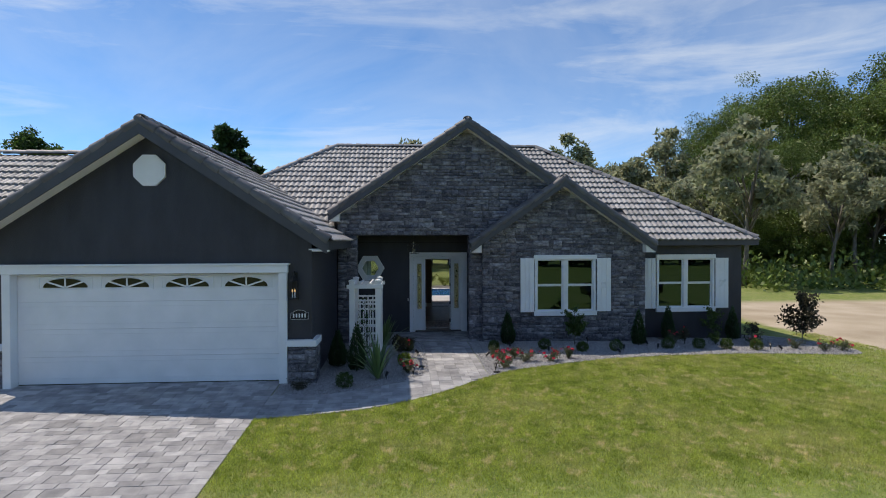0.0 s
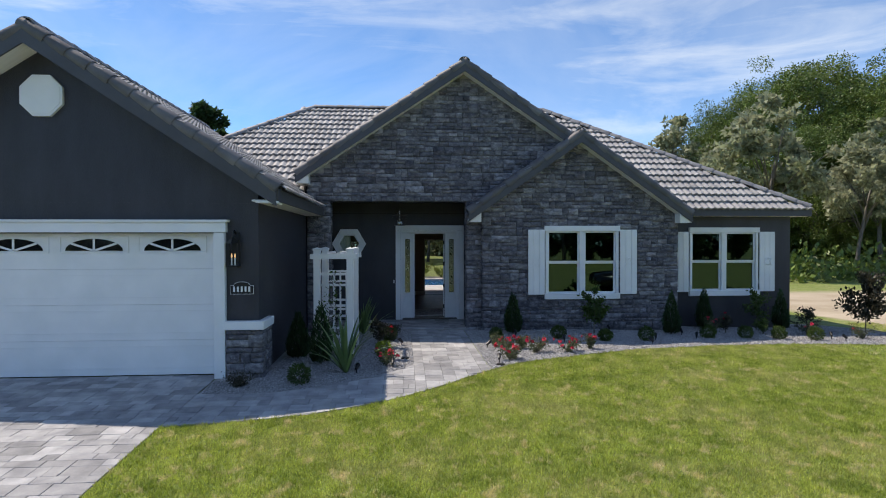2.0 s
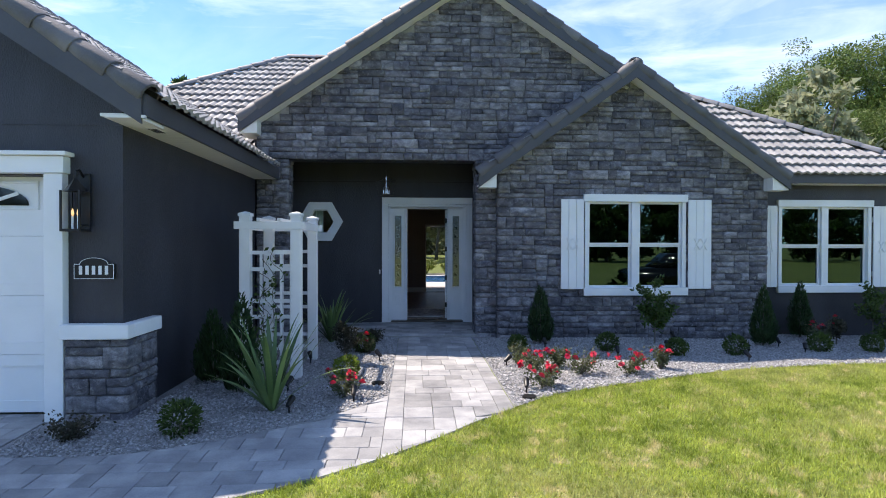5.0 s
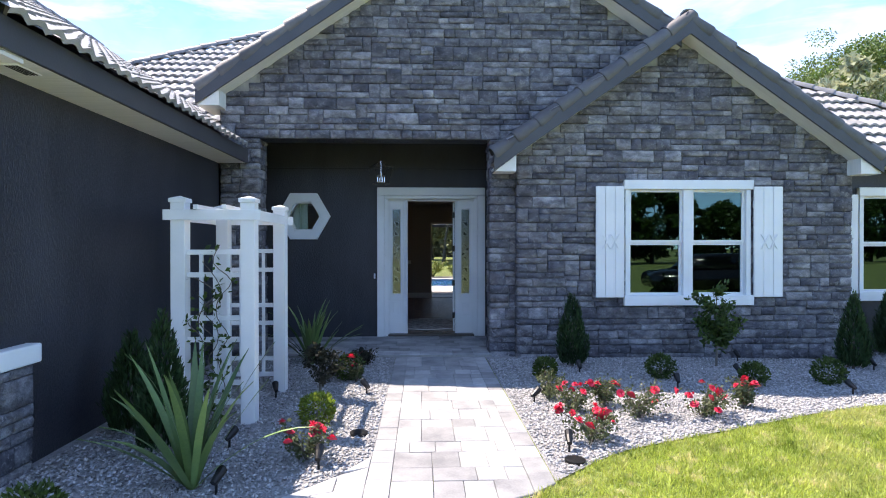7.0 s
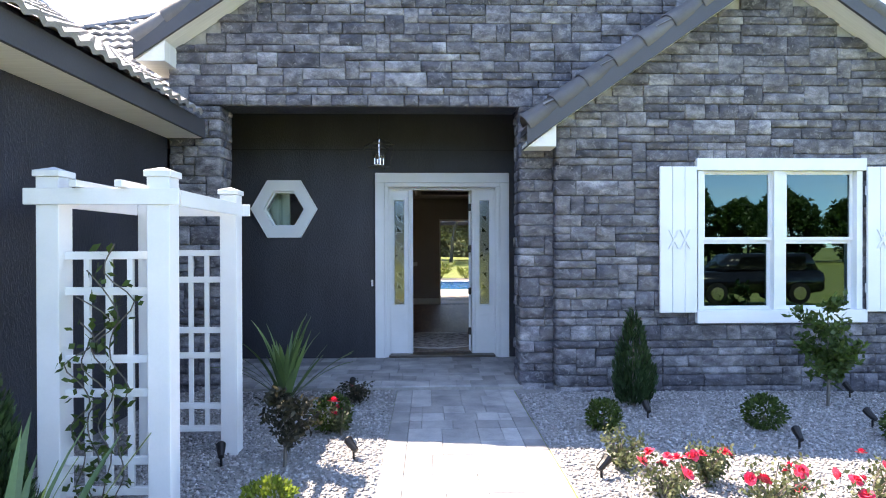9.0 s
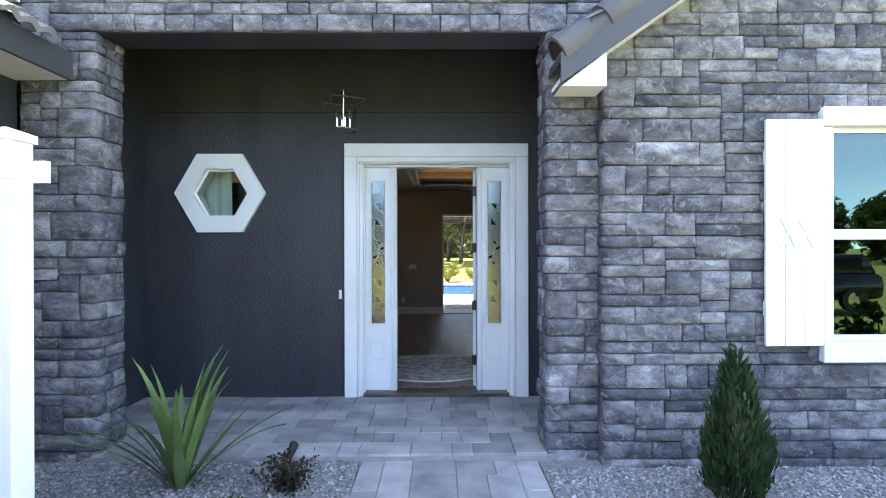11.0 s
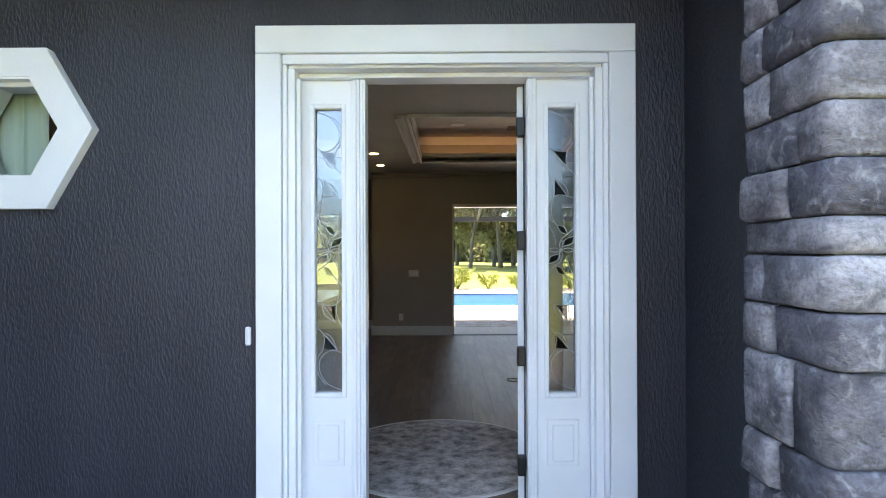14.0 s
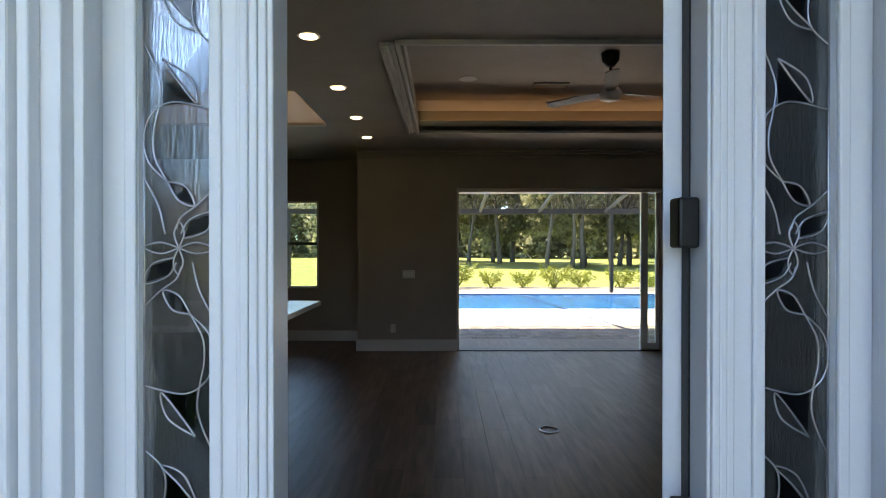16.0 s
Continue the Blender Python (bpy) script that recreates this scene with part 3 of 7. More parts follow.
def gable_roof(name, label, x, z, slope, front, wall, x0, x1, back, right_to=None):
    """A gable roof with its ridge along y, with boards, soffits and cap tiles on its rakes."""
    g = thing(name, (x, front, z), label, "roof", kind="structure")
    for s, xe in ((-1, x0), (1, x1)):
        ze = z - abs(xe - x) * slope
        xn = 1.95 if name == "roof_small_gable" and s < 0 else xe
        zn = z - abs(xn - x) * slope
        slab("deck", [(x, front, z), (x, back, z), (xn, back, zn), (xn, 16.19, zn), (xe, 16.19, ze), (xe, front, ze)], 0.06, FASCIA, g)
        p = [(xe, ze - 0.01), (x, z - 0.01), (x, z - 0.2), (xe, ze - 0.2)]
        part("rake_board", prism(p, front - 0.03, front), FASCIA, g, "dark grey rake board")
        p = [(xe, ze - 0.16), (x, z - 0.16), (x, z - 0.19), (xe, ze - 0.19)]
        part("rake_soffit", prism(p, front, wall), SOFFIT, g, "off-white rake soffit")
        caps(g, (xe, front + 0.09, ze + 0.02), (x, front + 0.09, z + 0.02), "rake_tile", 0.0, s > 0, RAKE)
        L = abs(xe - x) * math.hypot(1, slope)
        if s < 0:
            tile_field(g, (xe - 0.05, back, ze - 0.02), (0, -1, 0), (1, 0, slope), back - front - 0.12, L, lambda u, v: (u > back - 16.05 or v > 0.75 or name != "roof_small_gable") and u < back - front - 0.1 and v < L)
        else:
            tile_field(g, (xe + 0.05, front + 0.12, ze - 0.02), (0, 1, 0), (-1, 0, slope), back - front - 0.12, L, lambda u, v: u < back - front - 0.1 and v < L)
        if name != "roof_porch_gable" or s < 0:
            part("eave_end", prism([(xe - s * 0.01, ze - 0.21), (xe - s * 0.30, ze - 0.21), (xe - s * 0.30, ze - 0.195 + slope * 0.29)], front + 0.006, wall + (0.3 if x < 2 else -0.01)), SOFFIT, g, "off-white boxed eave end")
    caps(g, (x, front + 0.03, z + 0.035), (x, back, z + 0.035), "ridge_tile")
    return g


gable_roof("roof_porch_gable", "grey concrete tile gable roof over the porch", MX, 6.40, MS, 15.92, MY, -2.50, 4.05, 20.2)
gable_roof("roof_small_gable", "grey concrete tile gable roof over the stone bay", SX, 4.76, SS, 15.80, SY, 1.46, 6.80, 18.6)

# far wing roof, partly hidden by the garage
roof_left = thing("roof_left_wing", (-11, 16, 3), "grey concrete tile hip roof of the far wing", "roof", kind="structure")
slab("deck", [(-15.4, 13.0, 3.0), (-6.5, 13.0, 3.0), (-6.5, 16.8, 5.5), (-11.7, 16.8, 5.5)], 0.06, FASCIA, roof_left)
slab("deck", [(-15.4, 20.6, 3.0), (-15.4, 13.0, 3.0), (-11.7, 16.8, 5.5)], 0.06, FASCIA, roof_left)
slab("deck", [(-6.5, 20.6, 3.0), (-15.4, 20.6, 3.0), (-11.7, 16.8, 5.5), (-6.5, 16.8, 5.5)], 0.06, FASCIA, roof_left)
ll = math.hypot(3.8, 2.5)
tile_field(roof_left, (-15.4, 12.95, 2.98), (1, 0, 0), (0, 3.8, 2.5), 8.0, ll, lambda u, v: v < ll and 3.7 * v / ll < u < 8.0)
caps(roof_left, (-15.4, 13.0, 3.02), (-11.7, 16.8, 5.52), "hip_tile")
caps(roof_left, (-11.7, 16.8, 5.52), (-6.5, 16.8, 5.52), "ridge_tile")


# ---- facade stones ----


def stone_layout(x0, x1, z0, z1, inside, seed, edges=(), hole=None):
    """Interlocking squared stones of mixed height, laid on the lowest free ledge: (x, z, width, height, side of the wall's end or 0)."""
    r = random.Random(seed)
    cell, unit = 0.03, 0.0405
    n = max(1, round((x1 - x0) / cell))
    cell = (x1 - x0) / n
    top = [0] * n
    limit = (z1 - z0) / unit
    out = []
    while min(top) < limit - 0.3:
        low = min(top)
        i = top.index(low)
        j = i
        while j < n and top[j] == low:
            j += 1
        gap = j - i
        h = r.choice((2, 2, 2, 3, 3, 3, 3, 3, 4, 5))
        w = round(r.choice((0.15, 0.21, 0.27, 0.33, 0.39, 0.45) if h < 4 else (0.15, 0.21, 0.27)) / cell)
        if gap - w < 4:
            w = gap if gap < 15 else gap // 2
        for side in (i - 1, i + w):      # close up with a neighbour when it is nearly level
            if 0 <= side < n and abs(top[side] - low - h) == 1 and top[side] > low + 1:
                h = top[side] - low
        hh = min(h * unit, z1 - z0 - low * unit)
        x, z, ww = x0 + i * cell, z0 + low * unit, w * cell
        for k in range(i, i + w):
            top[k] = low + h
        deep = next((1 if abs(x + ww - e) < 0.016 else -1 for e in edges if abs(x - e) < 0.016 or abs(x + ww - e) < 0.016), 0)
        parts = [(x, z, ww, hh)]
        if hole:                          # trimmed round a window
            a0, a1, c0, c1 = hole
            if x + ww > a0 and x < a1 and z + hh > c0 and z < c1:
                parts = [q for q in ((x, z, a0 - x, hh), (a1, z, x + ww - a1, hh)) if q[2] > 0.03]
                q0, q1 = max(x, a0), min(x + ww, a1)
                parts += [q for q in ((q0, z, q1 - q0, c0 - z), (q0, c1, q1 - q0, z + hh - c1)) if q[3] > 0.025]
        out += [(*q, deep) for q in parts if q[3] > 0.02]
    return [q for q in out if inside(q[0] + q[2] / 2, q[1] + q[3] / 2, q)]


STONE_CACHE = {}


def stone_verts(w, h, c, wrap, variant):
    """A split-faced stone, bulging towards -y; c = 1 or -1 wraps it round the wall's end by wrap."""
    r = random.Random(int(w * 1000) * 7919 + int(h * 1000) * 31 + variant)
    face, side = r.uniform(0.008, 0.030), r.uniform(0.0, 0.014)
    a, b, rim = r.uniform(0.28, 0.42), r.uniform(0.58, 0.72), 0.012
    cols = [((0.0005, rim), (0.0005, rim)), ((0.003, -0.62 * face), (0.004, rim)), ((0.012, -0.96 * face), (0.010, rim)), ((w * a, -face), (w * a, rim))]
    if c:
        q = side + 0.004
        cols += [((w - 0.035, -face), (w - 0.035, rim)), ((w - 0.004, -face + 0.009), (w - 0.016, rim - 0.006)), ((w + q, 0.014), (w - 0.014, 0.014)), ((w + q, wrap - 0.016), (w - 0.014, wrap - 0.016)), ((w - 0.014, wrap - 0.001), (w - 0.014, wrap - 0.001))]
    else:
        cols += [((w * b, -face), (w * b, rim)), ((w - 0.012, -0.96 * face), (w - 0.010, rim)), ((w - 0.003, -0.62 * face), (w - 0.004, rim)), ((w - 0.0005, rim), (w - 0.0005, rim))]
    rows = [(0.0005, 0.0), (0.003, 0.68), (0.011, 0.97), (h * r.uniform(0.42, 0.58), 1.0), (h - 0.011, 0.97), (h - 0.003, 0.68), (h - 0.0005, 0.0)]
    v = []
    for z, k in rows:
        for i, (out, low) in enumerate(cols):
            end = i in (0, len(cols) - 1)
            j = 0.0 if end or k == 0 else (0.005 if k > 0.9 else 0.0025)
            x = low[0] + (out[0] - low[0]) * k + r.uniform(-j, j)
            y = low[1] + (out[1] - low[1]) * k + r.uniform(-j, j)
            v.append((x if c >= 0 else w - x, y, z + r.uniform(-j, j) * 0.7))
    n = len(cols)
    f = [(k * n + i, k * n + i + 1, (k + 1) * n + i + 1, (k + 1) * n + i) for k in range(len(rows) - 1) for i in range(n - 1)]
    return v, (f if c >= 0 else [q[::-1] for q in f])


def stone_wall(owner, layout, frame_m, first, limit=290, depth=0.0):
    """Stones on a wall and round its ends: those that first() picks become objects, the rest one mesh."""
    chosen = set([s for s in layout if first(s)][:limit])
    vs, fs = [], []
    todo = []
    for n, s in enumerate(layout):
        x, z, w, h, c = s
        w, h = round(w, 2), round(h, 3)
        wrap = 0.0
        if c:
            wrap = (0.11, 0.19, 0.15, 0.24, 0.13, 0.21, 0.28)[n * 5 % 7]
            if depth - wrap < 0.07:
                wrap = depth
            u, k = wrap, 0
            while u < depth - 0.01:    # further stones along the wall's end
                q = depth - u if depth - u < 0.34 else (0.2, 0.27, 0.23)[(n + k) % 3]
                turn = Matrix.Translation((x + (w if c > 0 else 0), 0, z)) @ pose(0, 0, 0, 0, 0, 90 * c)
                todo.append((frame_m @ turn @ Matrix.Translation((u if c > 0 else -u - q, 0, 0)), (round(q, 2), h, 0, 0.0, (n + k) % 5), s in chosen))
                u += q
                k += 1
        todo.append((frame_m @ Matrix.Translation((x, 0, z)), (w, h, c, wrap, n % 5), s in chosen))
    for m, key, single in todo:
        if single:
            if key not in STONE_CACHE:
                me = bpy.data.meshes.new("stone")
                v, f = stone_verts(*key)
                me.from_pydata(v, [], f)
                me.shade_smooth()
                me.materials.append(STONE)
                STONE_CACHE[key] = me
            o = new("stone", STONE_CACHE[key])
            o.matrix_basis = m
            adopt(o, owner)
        else:
            v, f = stone_verts(*key)
            k = len(vs)
            vs += [tuple(m @ Vector(p)) for p in v]
            fs += [tuple(i + k for i in q) for q in f]
    if vs:
        tagged(raw("stone_field", vs, fs, STONE_J, owner, smooth=True), kind="stuff")


def in_gable(x, z, s):
    if (-1.75 < x < 1.445 and z < 3.20) or (x > 1.84 and z < SZ - SS * abs(x - SX) - 0.1):
        return False
    return z + s[3] * 0.3 < under_main(x) + 0.02


lay = [s for s in stone_layout(-2.28, -1.75, 0.1, 3.2, lambda x, z, s: True, 3, (-1.75,))]
lay += [s for s in stone_layout(1.458, 1.84, 0.1, 3.2, lambda x, z, s: True, 4, (1.458,))]
lay += stone_layout(-2.28, 4.9, 3.2, 6.3, in_gable, 5)
stone_wall(wall_porch, lay, Matrix.Translation((0, MY, 0)), lambda s: s[1] < 3.9, 200, 0.325)


def in_small(x, z, s):
    return z + s[3] * 0.3 < under_small(x) + 0.02


stone_wall(wall_stone, stone_layout(1.82, 6.58, 0.0, 4.6, in_small, 8, (1.82, 6.58), (3.33, 5.10, 0.90, 2.60)), Matrix.Translation((0, SY, 0)), lambda s: s[0] < 4.0 and s[1] < 3.0, 290, 0.135)

# low stone skirt round the garage corner, with a white cap
skirt = thing("stone_skirt", (-2.5, 11.8, 0.1), "grey ledge-stone skirt with a white cap on the garage corner", "stone wainscot")
part("core", box(-2.78, -2.255, 11.78, GY - 0.003, 0.06, 0.89), MORTAR, skirt)
part("core", box(GX1 + 0.003, -2.255, GY, 12.33, 0.06, 0.89), MORTAR, skirt)
stone_wall(skirt, stone_layout(-2.78, -2.23, 0.08, 0.88, lambda x, z, s: True, 11, (-2.23,)), Matrix.Translation((0, 11.765, 0)), lambda s: True, 290, 0.575)
part("cap", box(-2.80, -2.19, 11.69, GY - 0.002, 0.885, 1.02, 0.012), WHITE, skirt, "white painted cap")
part("cap", box(GX1 + 0.002, -2.19, GY - 0.001, 12.39, 0.885, 1.02, 0.012), WHITE, skirt, "white painted cap")
skirt2 = thing("stone_skirt", (-8.5, 11.8, 0.1), "grey ledge-stone skirt with a white cap beside the garage door", "stone wainscot")
part("core", box(GX0 - 0.04, -8.31, 11.78, GY - 0.003, 0.06, 0.89), MORTAR, skirt2)
stone_wall(skirt2, stone_layout(GX0 - 0.04, -8.31, 0.08, 0.88, lambda x, z, s: True, 14), Matrix.Translation((0, 11.765, 0)), lambda s: True)
part("cap", box(GX0 - 0.08, -8.305, 11.69, GY - 0.002, 0.885, 1.02, 0.012), WHITE, skirt2, "white painted cap")

# ---- garage door ----
DARKGLASS = surface("dark_glass", (0.006, 0.007, 0.008), (0.012, 0.014, 0.016), 0.06, 2, 30, 0.0)
gd = thing("garage_door", (-5.55, 11.98, PAVE), "white sectional garage door with four arched lights", "garage door")
GH = (2.38 - PAVE) / 4
for k in range(4):
    z0, z1 = PAVE + (0.012 if k == 0 else 0.001) + k * GH, PAVE + (k + 1) * GH
    bm = box(-8.15, -2.96, 11.96, 12.0, z0, z1 - 0.001, 0.003)
    if k < 3:
        for zz in (z0 + 0.10, z1 - 0.11):      # pressed ribs
            add_box(bm, -8.1, -3.0, 11.953, 11.962, zz, zz + 0.012)
    part("section", bm, WHITE, gd)
part("bottom_seal", box(-8.15, -2.96, 11.965, 11.995, PAVE, PAVE + 0.014), BLACK, gd, "black rubber seal")
for cx in (-7.22, -6.02, -4.83, -3.65):
    bm = bmesh.new()
    for a in ((cx - 0.52, cx + 0.52, 2.07, 2.095), (cx - 0.52, cx + 0.52, 2.315, 2.34), (cx - 0.52, cx - 0.495, 2.095, 2.315), (cx + 0.495, cx + 0.52, 2.095, 2.315)):
        add_box(bm, a[0], a[1], 11.945, 11.962, a[2], a[3], 0.004)
    lite = part("arched_light", bm, WHITE, gd, "arched light with white spokes")
    arc = [(cx + 0.43 * math.cos(math.pi * i / 16), 2.11 + 0.185 * math.sin(math.pi * i / 16)) for i in range(17)]
    part("pane", prism(arc, 11.948, 11.958), DARKGLASS, lite, "dark glass pane")
    bm = bmesh.new()
    for ang in (38, 90, 142):
        e = (cx + 0.43 * math.cos(radians(ang)), 2.11 + 0.185 * math.sin(radians(ang)))
        d = Vector((e[0] - cx, 0, e[1] - 2.11)).normalized() * 0.016
        prism([(cx + d.z, 2.11 - d.x), (e[0] + d.z, e[1] - d.x), (e[0] - d.z, e[1] + d.x), (cx - d.z, 2.11 + d.x)], 11.94, 11.95, "y", bm)
    part("spokes", bm, WHITE, lite)
trim = thing("garage_door_trim", (-5.55, 11.8, PAVE), "white painted trim round the garage door", "door trim")
part("post", box(-8.31, -8.153, 11.74, 11.97, PAVE - 0.02, 2.39, 0.006), WHITE, trim)
part("post", box(-2.957, -2.79, 11.74, 11.97, PAVE - 0.02, 2.39, 0.006), WHITE, trim)
part("header", box(-8.33, -2.77, 11.72, 11.97, 2.392, 2.545, 0.006), WHITE, trim)
part("drip_cap", box(-8.37, -2.73, 11.68, 11.83, 2.547, 2.585, 0.006), WHITE, trim)

octo = thing("gable_vent", (GA, 11.82, 4.46), "white octagonal louvre vent cover in the gable", "vent cover")
pts = [(GA + 0.02 + 0.335 * math.cos(radians(22.5 + 45 * i)), 4.46 + 0.335 * math.sin(radians(22.5 + 45 * i))) for i in range(8)]
part("panel", prism(pts, 11.775, 11.828), WHITE, octo)
pts2 = [(GA + 0.02 + 0.30 * math.cos(radians(22.5 + 45 * i)), 4.46 + 0.30 * math.sin(radians(22.5 + 45 * i))) for i in range(8)]
part("raised_face", prism(pts2, 11.765, 11.774), WHITE, octo)

# wall lantern beside the garage door
CANDLE = glowing("warm_bulb", (1.0, 0.62, 0.28), 0.35)
wl_ = thing("wall_lantern", (-2.64, 11.8, 2.0), "black metal coach lantern with clear glass", "wall lamp")
part("backplate", box(-2.70, -2.58, 11.80, 11.828, 1.92, 2.40, 0.01), BLACK, wl_)
part("arm", tube([(-2.64, 11.81, 2.36), (-2.64, 11.74, 2.42), (-2.64, 11.68, 2.40), (-2.64, 11.68, 2.33)], 0.012), BLACK, wl_)
part("roof", lathe([(0.115, 2.22), (0.10, 2.235), (0.04, 2.30), (0.02, 2.33), (0.012, 2.35)], (-2.64, 11.68, 0), 4), BLACK, wl_)
part("base", box(-2.73, -2.55, 11.59, 11.77, 1.86, 1.885, 0.006), BLACK, wl_)
for sx in (-1, 1):
    for sy in (-1, 1):
        part("corner_bar", box(-2.64 + sx * 0.08 - 0.008, -2.64 + sx * 0.08 + 0.008, 11.68 + sy * 0.08 - 0.008, 11.68 + sy * 0.08 + 0.008, 1.885, 2.225), BLACK, wl_)
for k, dx in enumerate((-0.025, 0.025)):
    part("candle", tube([(-2.64 + dx, 11.68, 1.885), (-2.64 + dx, 11.68, 2.0)], 0.01), VINYL, wl_)
    part("bulb", lathe([(0.006, 0), (0.014, 0.02), (0.011, 0.045), (0.002, 0.07)], (-2.64 + dx, 11.68, 2.0), 8), CANDLE, wl_, "warm flame bulb")

plaque = thing("number_plaque", (-2.55, 11.82, 1.52), "black oval-topped plaque with white border and bars", "plaque")
arch = [(-2.73, 1.43), (-2.37, 1.43), (-2.37, 1.565)] + [(-2.55 + 0.13 * math.cos(radians(a)), 1.565 + 0.06 * math.sin(radians(a))) for a in range(0, 181, 20)] + [(-2.73, 1.565)]
part("plate", prism(arch, 11.808, 11.828), BLACK, plaque)
bm = bmesh.new()
for a, b in zip(arch, arch[1:] + arch[:1]):
    add_tube(bm, [(a[0] * 0.98 - 2.55 * 0.02, 11.806, a[1] * 0.98 + 1.5 * 0.02), (b[0] * 0.98 - 2.55 * 0.02, 11.806, b[1] * 0.98 + 1.5 * 0.02)], 0.003, 6)
part("border", bm, WHITE, plaque)
for i in range(5):
    part("bar", box(-2.684 + i * 0.058, -2.654 + i * 0.058, 11.802, 11.809, 1.468, 1.55, 0.003), WHITE, plaque)

# ---- windows with shutters ----


def window(name, win, face, label):
    x0, x1, z0, z1 = win
    w = thing(name, ((x0 + x1) / 2, face, z0), label, "window", kind="structure")
    y = face - 0.045
    part("head_trim", box(x0 - 0.07, x1 + 0.07, y - 0.02, face + 0.02, z1 - 0.03, z1 + 0.10, 0.006), WHITE, w)
    part("sill", box(x0 - 0.07, x1 + 0.07, y - 0.03, face + 0.06, z0 - 0.125, z0 + 0.012, 0.006), WHITE, w)
    for a, b in ((x0 - 0.045, x0 + 0.02), (x1 - 0.02, x1 + 0.045)):
        part("side_trim", box(a, b, y + 0.01, face + 0.06, z0 + 0.013, z1 - 0.032, 0.004), WHITE, w)
    xm = (x0 + x1) / 2
    part("mullion", box(xm - 0.065, xm + 0.065, y + 0.02, face + 0.1, z0 + 0.012, z1 - 0.03, 0.004), VINYL, w)
    for a, b in ((x0 + 0.02, xm - 0.065), (xm + 0.065, x1 - 0.02)):
        zm = (z0 + z1) / 2 - 0.01
        for lo, hi, yy in ((z0 + 0.012, zm, face + 0.045), (zm, z1 - 0.03, face + 0.02)):
            bm = bmesh.new()
            t = 0.035
            add_box(bm, a, b, yy, yy + 0.035, lo, lo + t)
            add_box(bm, a, b, yy, yy + 0.035, hi - t, hi)
            add_box(bm, a, a + t, yy, yy + 0.035, lo + t, hi - t)
            add_box(bm, b - t, b, yy, yy + 0.035, lo + t, hi - t)
            sash = part("sash", bm, VINYL, w)
            pane = part("pane", box(a + t, b - t, yy + 0.014, yy + 0.02, lo + t, hi - t), GLASS, sash, "reflecting glass pane")
            pane.visible_shadow = False
    return w


def shutter(x0, x1, face, z0, z1):
    s = thing("shutter", ((x0 + x1) / 2, face, z0), "white board shutter with a raised X motif", "shutter", "window shutters")
    n = 3
    for i in range(n):
        a, b = x0 + (x1 - x0) * i / n, x0 + (x1 - x0) * (i + 1) / n
        part("board", box(a + 0.002, b - 0.002, face - 0.055, face - 0.028, z0, z1, 0.004), WHITE, s)
    part("batten", box(x0 + 0.01, x1 - 0.01, face - 0.028, face + 0.0, z0 + 0.2, z0 + 0.3), WHITE, s)
    part("batten", box(x0 + 0.01, x1 - 0.01, face - 0.028, face + 0.0, z1 - 0.3, z1 - 0.2), WHITE, s)
    xm, zm = (x0 + x1) / 2, (z0 + z1) / 2
    for d in (-1, 1):
        for q in (-0.06, 0.06):
            part("motif", prism([(xm + q - 0.05 * d, zm - 0.10), (xm + q - 0.05 * d + 0.016, zm - 0.10), (xm + q + 0.05 * d + 0.016, zm + 0.10), (xm + q + 0.05 * d, zm + 0.10)], face - 0.074 - 0.002 * d, face - 0.056), WHITE, s)
    return s


window("window_1", W1, SY - 0.0, "white double window in the stone gable")
shutter(2.90, 3.30, SY - 0.02, 0.99, 2.53)
shutter(5.13, 5.54, SY - 0.02, 0.99, 2.53)
window("window_2", W2, 16.80, "white double window in the stucco wall")
shutter(6.80, 7.21, 16.80, 0.96, 2.49)
shutter(9.09, 9.50, 16.80, 0.96, 2.49)

# ---- front door ----
FD = DY
door = thing("door_1", (0.64, FD, 0.23), "white front door unit with leaded sidelights, standing open", "door", kind="structure")
FL = 0.26
for a, b, c, d in ((-0.245, -0.122, -0.120, -0.100), (1.429, 1.553, 1.405, 1.427)):
    part("casing", box(a, b, FD - 0.05, FD - 0.002, 0.20, 2.548, 0.006), WHITE, door, "broad white casing")
    part("inner_casing", box(c, d, FD - 0.032, FD - 0.002, 0.20, 2.50, 0.004), WHITE, door, "stepped inner casing")
part("casing", box(-0.245, 1.553, FD - 0.05, FD - 0.002, 2.55, 2.68, 0.006), WHITE, door, "broad white casing")
part("inner_casing", box(-0.120, 1.427, FD - 0.032, FD - 0.002, 2.502, 2.548, 0.004), WHITE, door, "stepped inner casing")
for a, b, s in ((-0.116, -0.068, 1), (1.372, 1.42, -1)):
    part("jamb", box(a, b, FD - 0.0015, FD + 0.2, 0.20, 2.49, 0.004), WHITE, door)
    for k in (0, 1):
        e = b if s > 0 else a
        part("stop_bead", box(e, e + s * (0.018 - 0.008 * k), FD + 0.03 + 0.03 * k, FD + 0.055 + 0.03 * k, 0.20, 2.45, 0.003), WHITE, door)
part("head", box(-0.10, 1.405, FD - 0.0015, FD + 0.2, 2.49, 2.52, 0.004), WHITE, door)
part("head_bead", box(-0.066, 1.37, FD + 0.07, FD + 0.19, 2.465, 2.489, 0.004), WHITE, door)
part("threshold", box(-0.066, 1.37, FD - 0.03, FD + 0.2, 0.19, 0.232, 0.008), surface("bronze_sill", (0.07, 0.06, 0.05), (0.12, 0.10, 0.09), 0.4, 6, 60, 0.1, metal=0.6), door, "dark bronze sill")
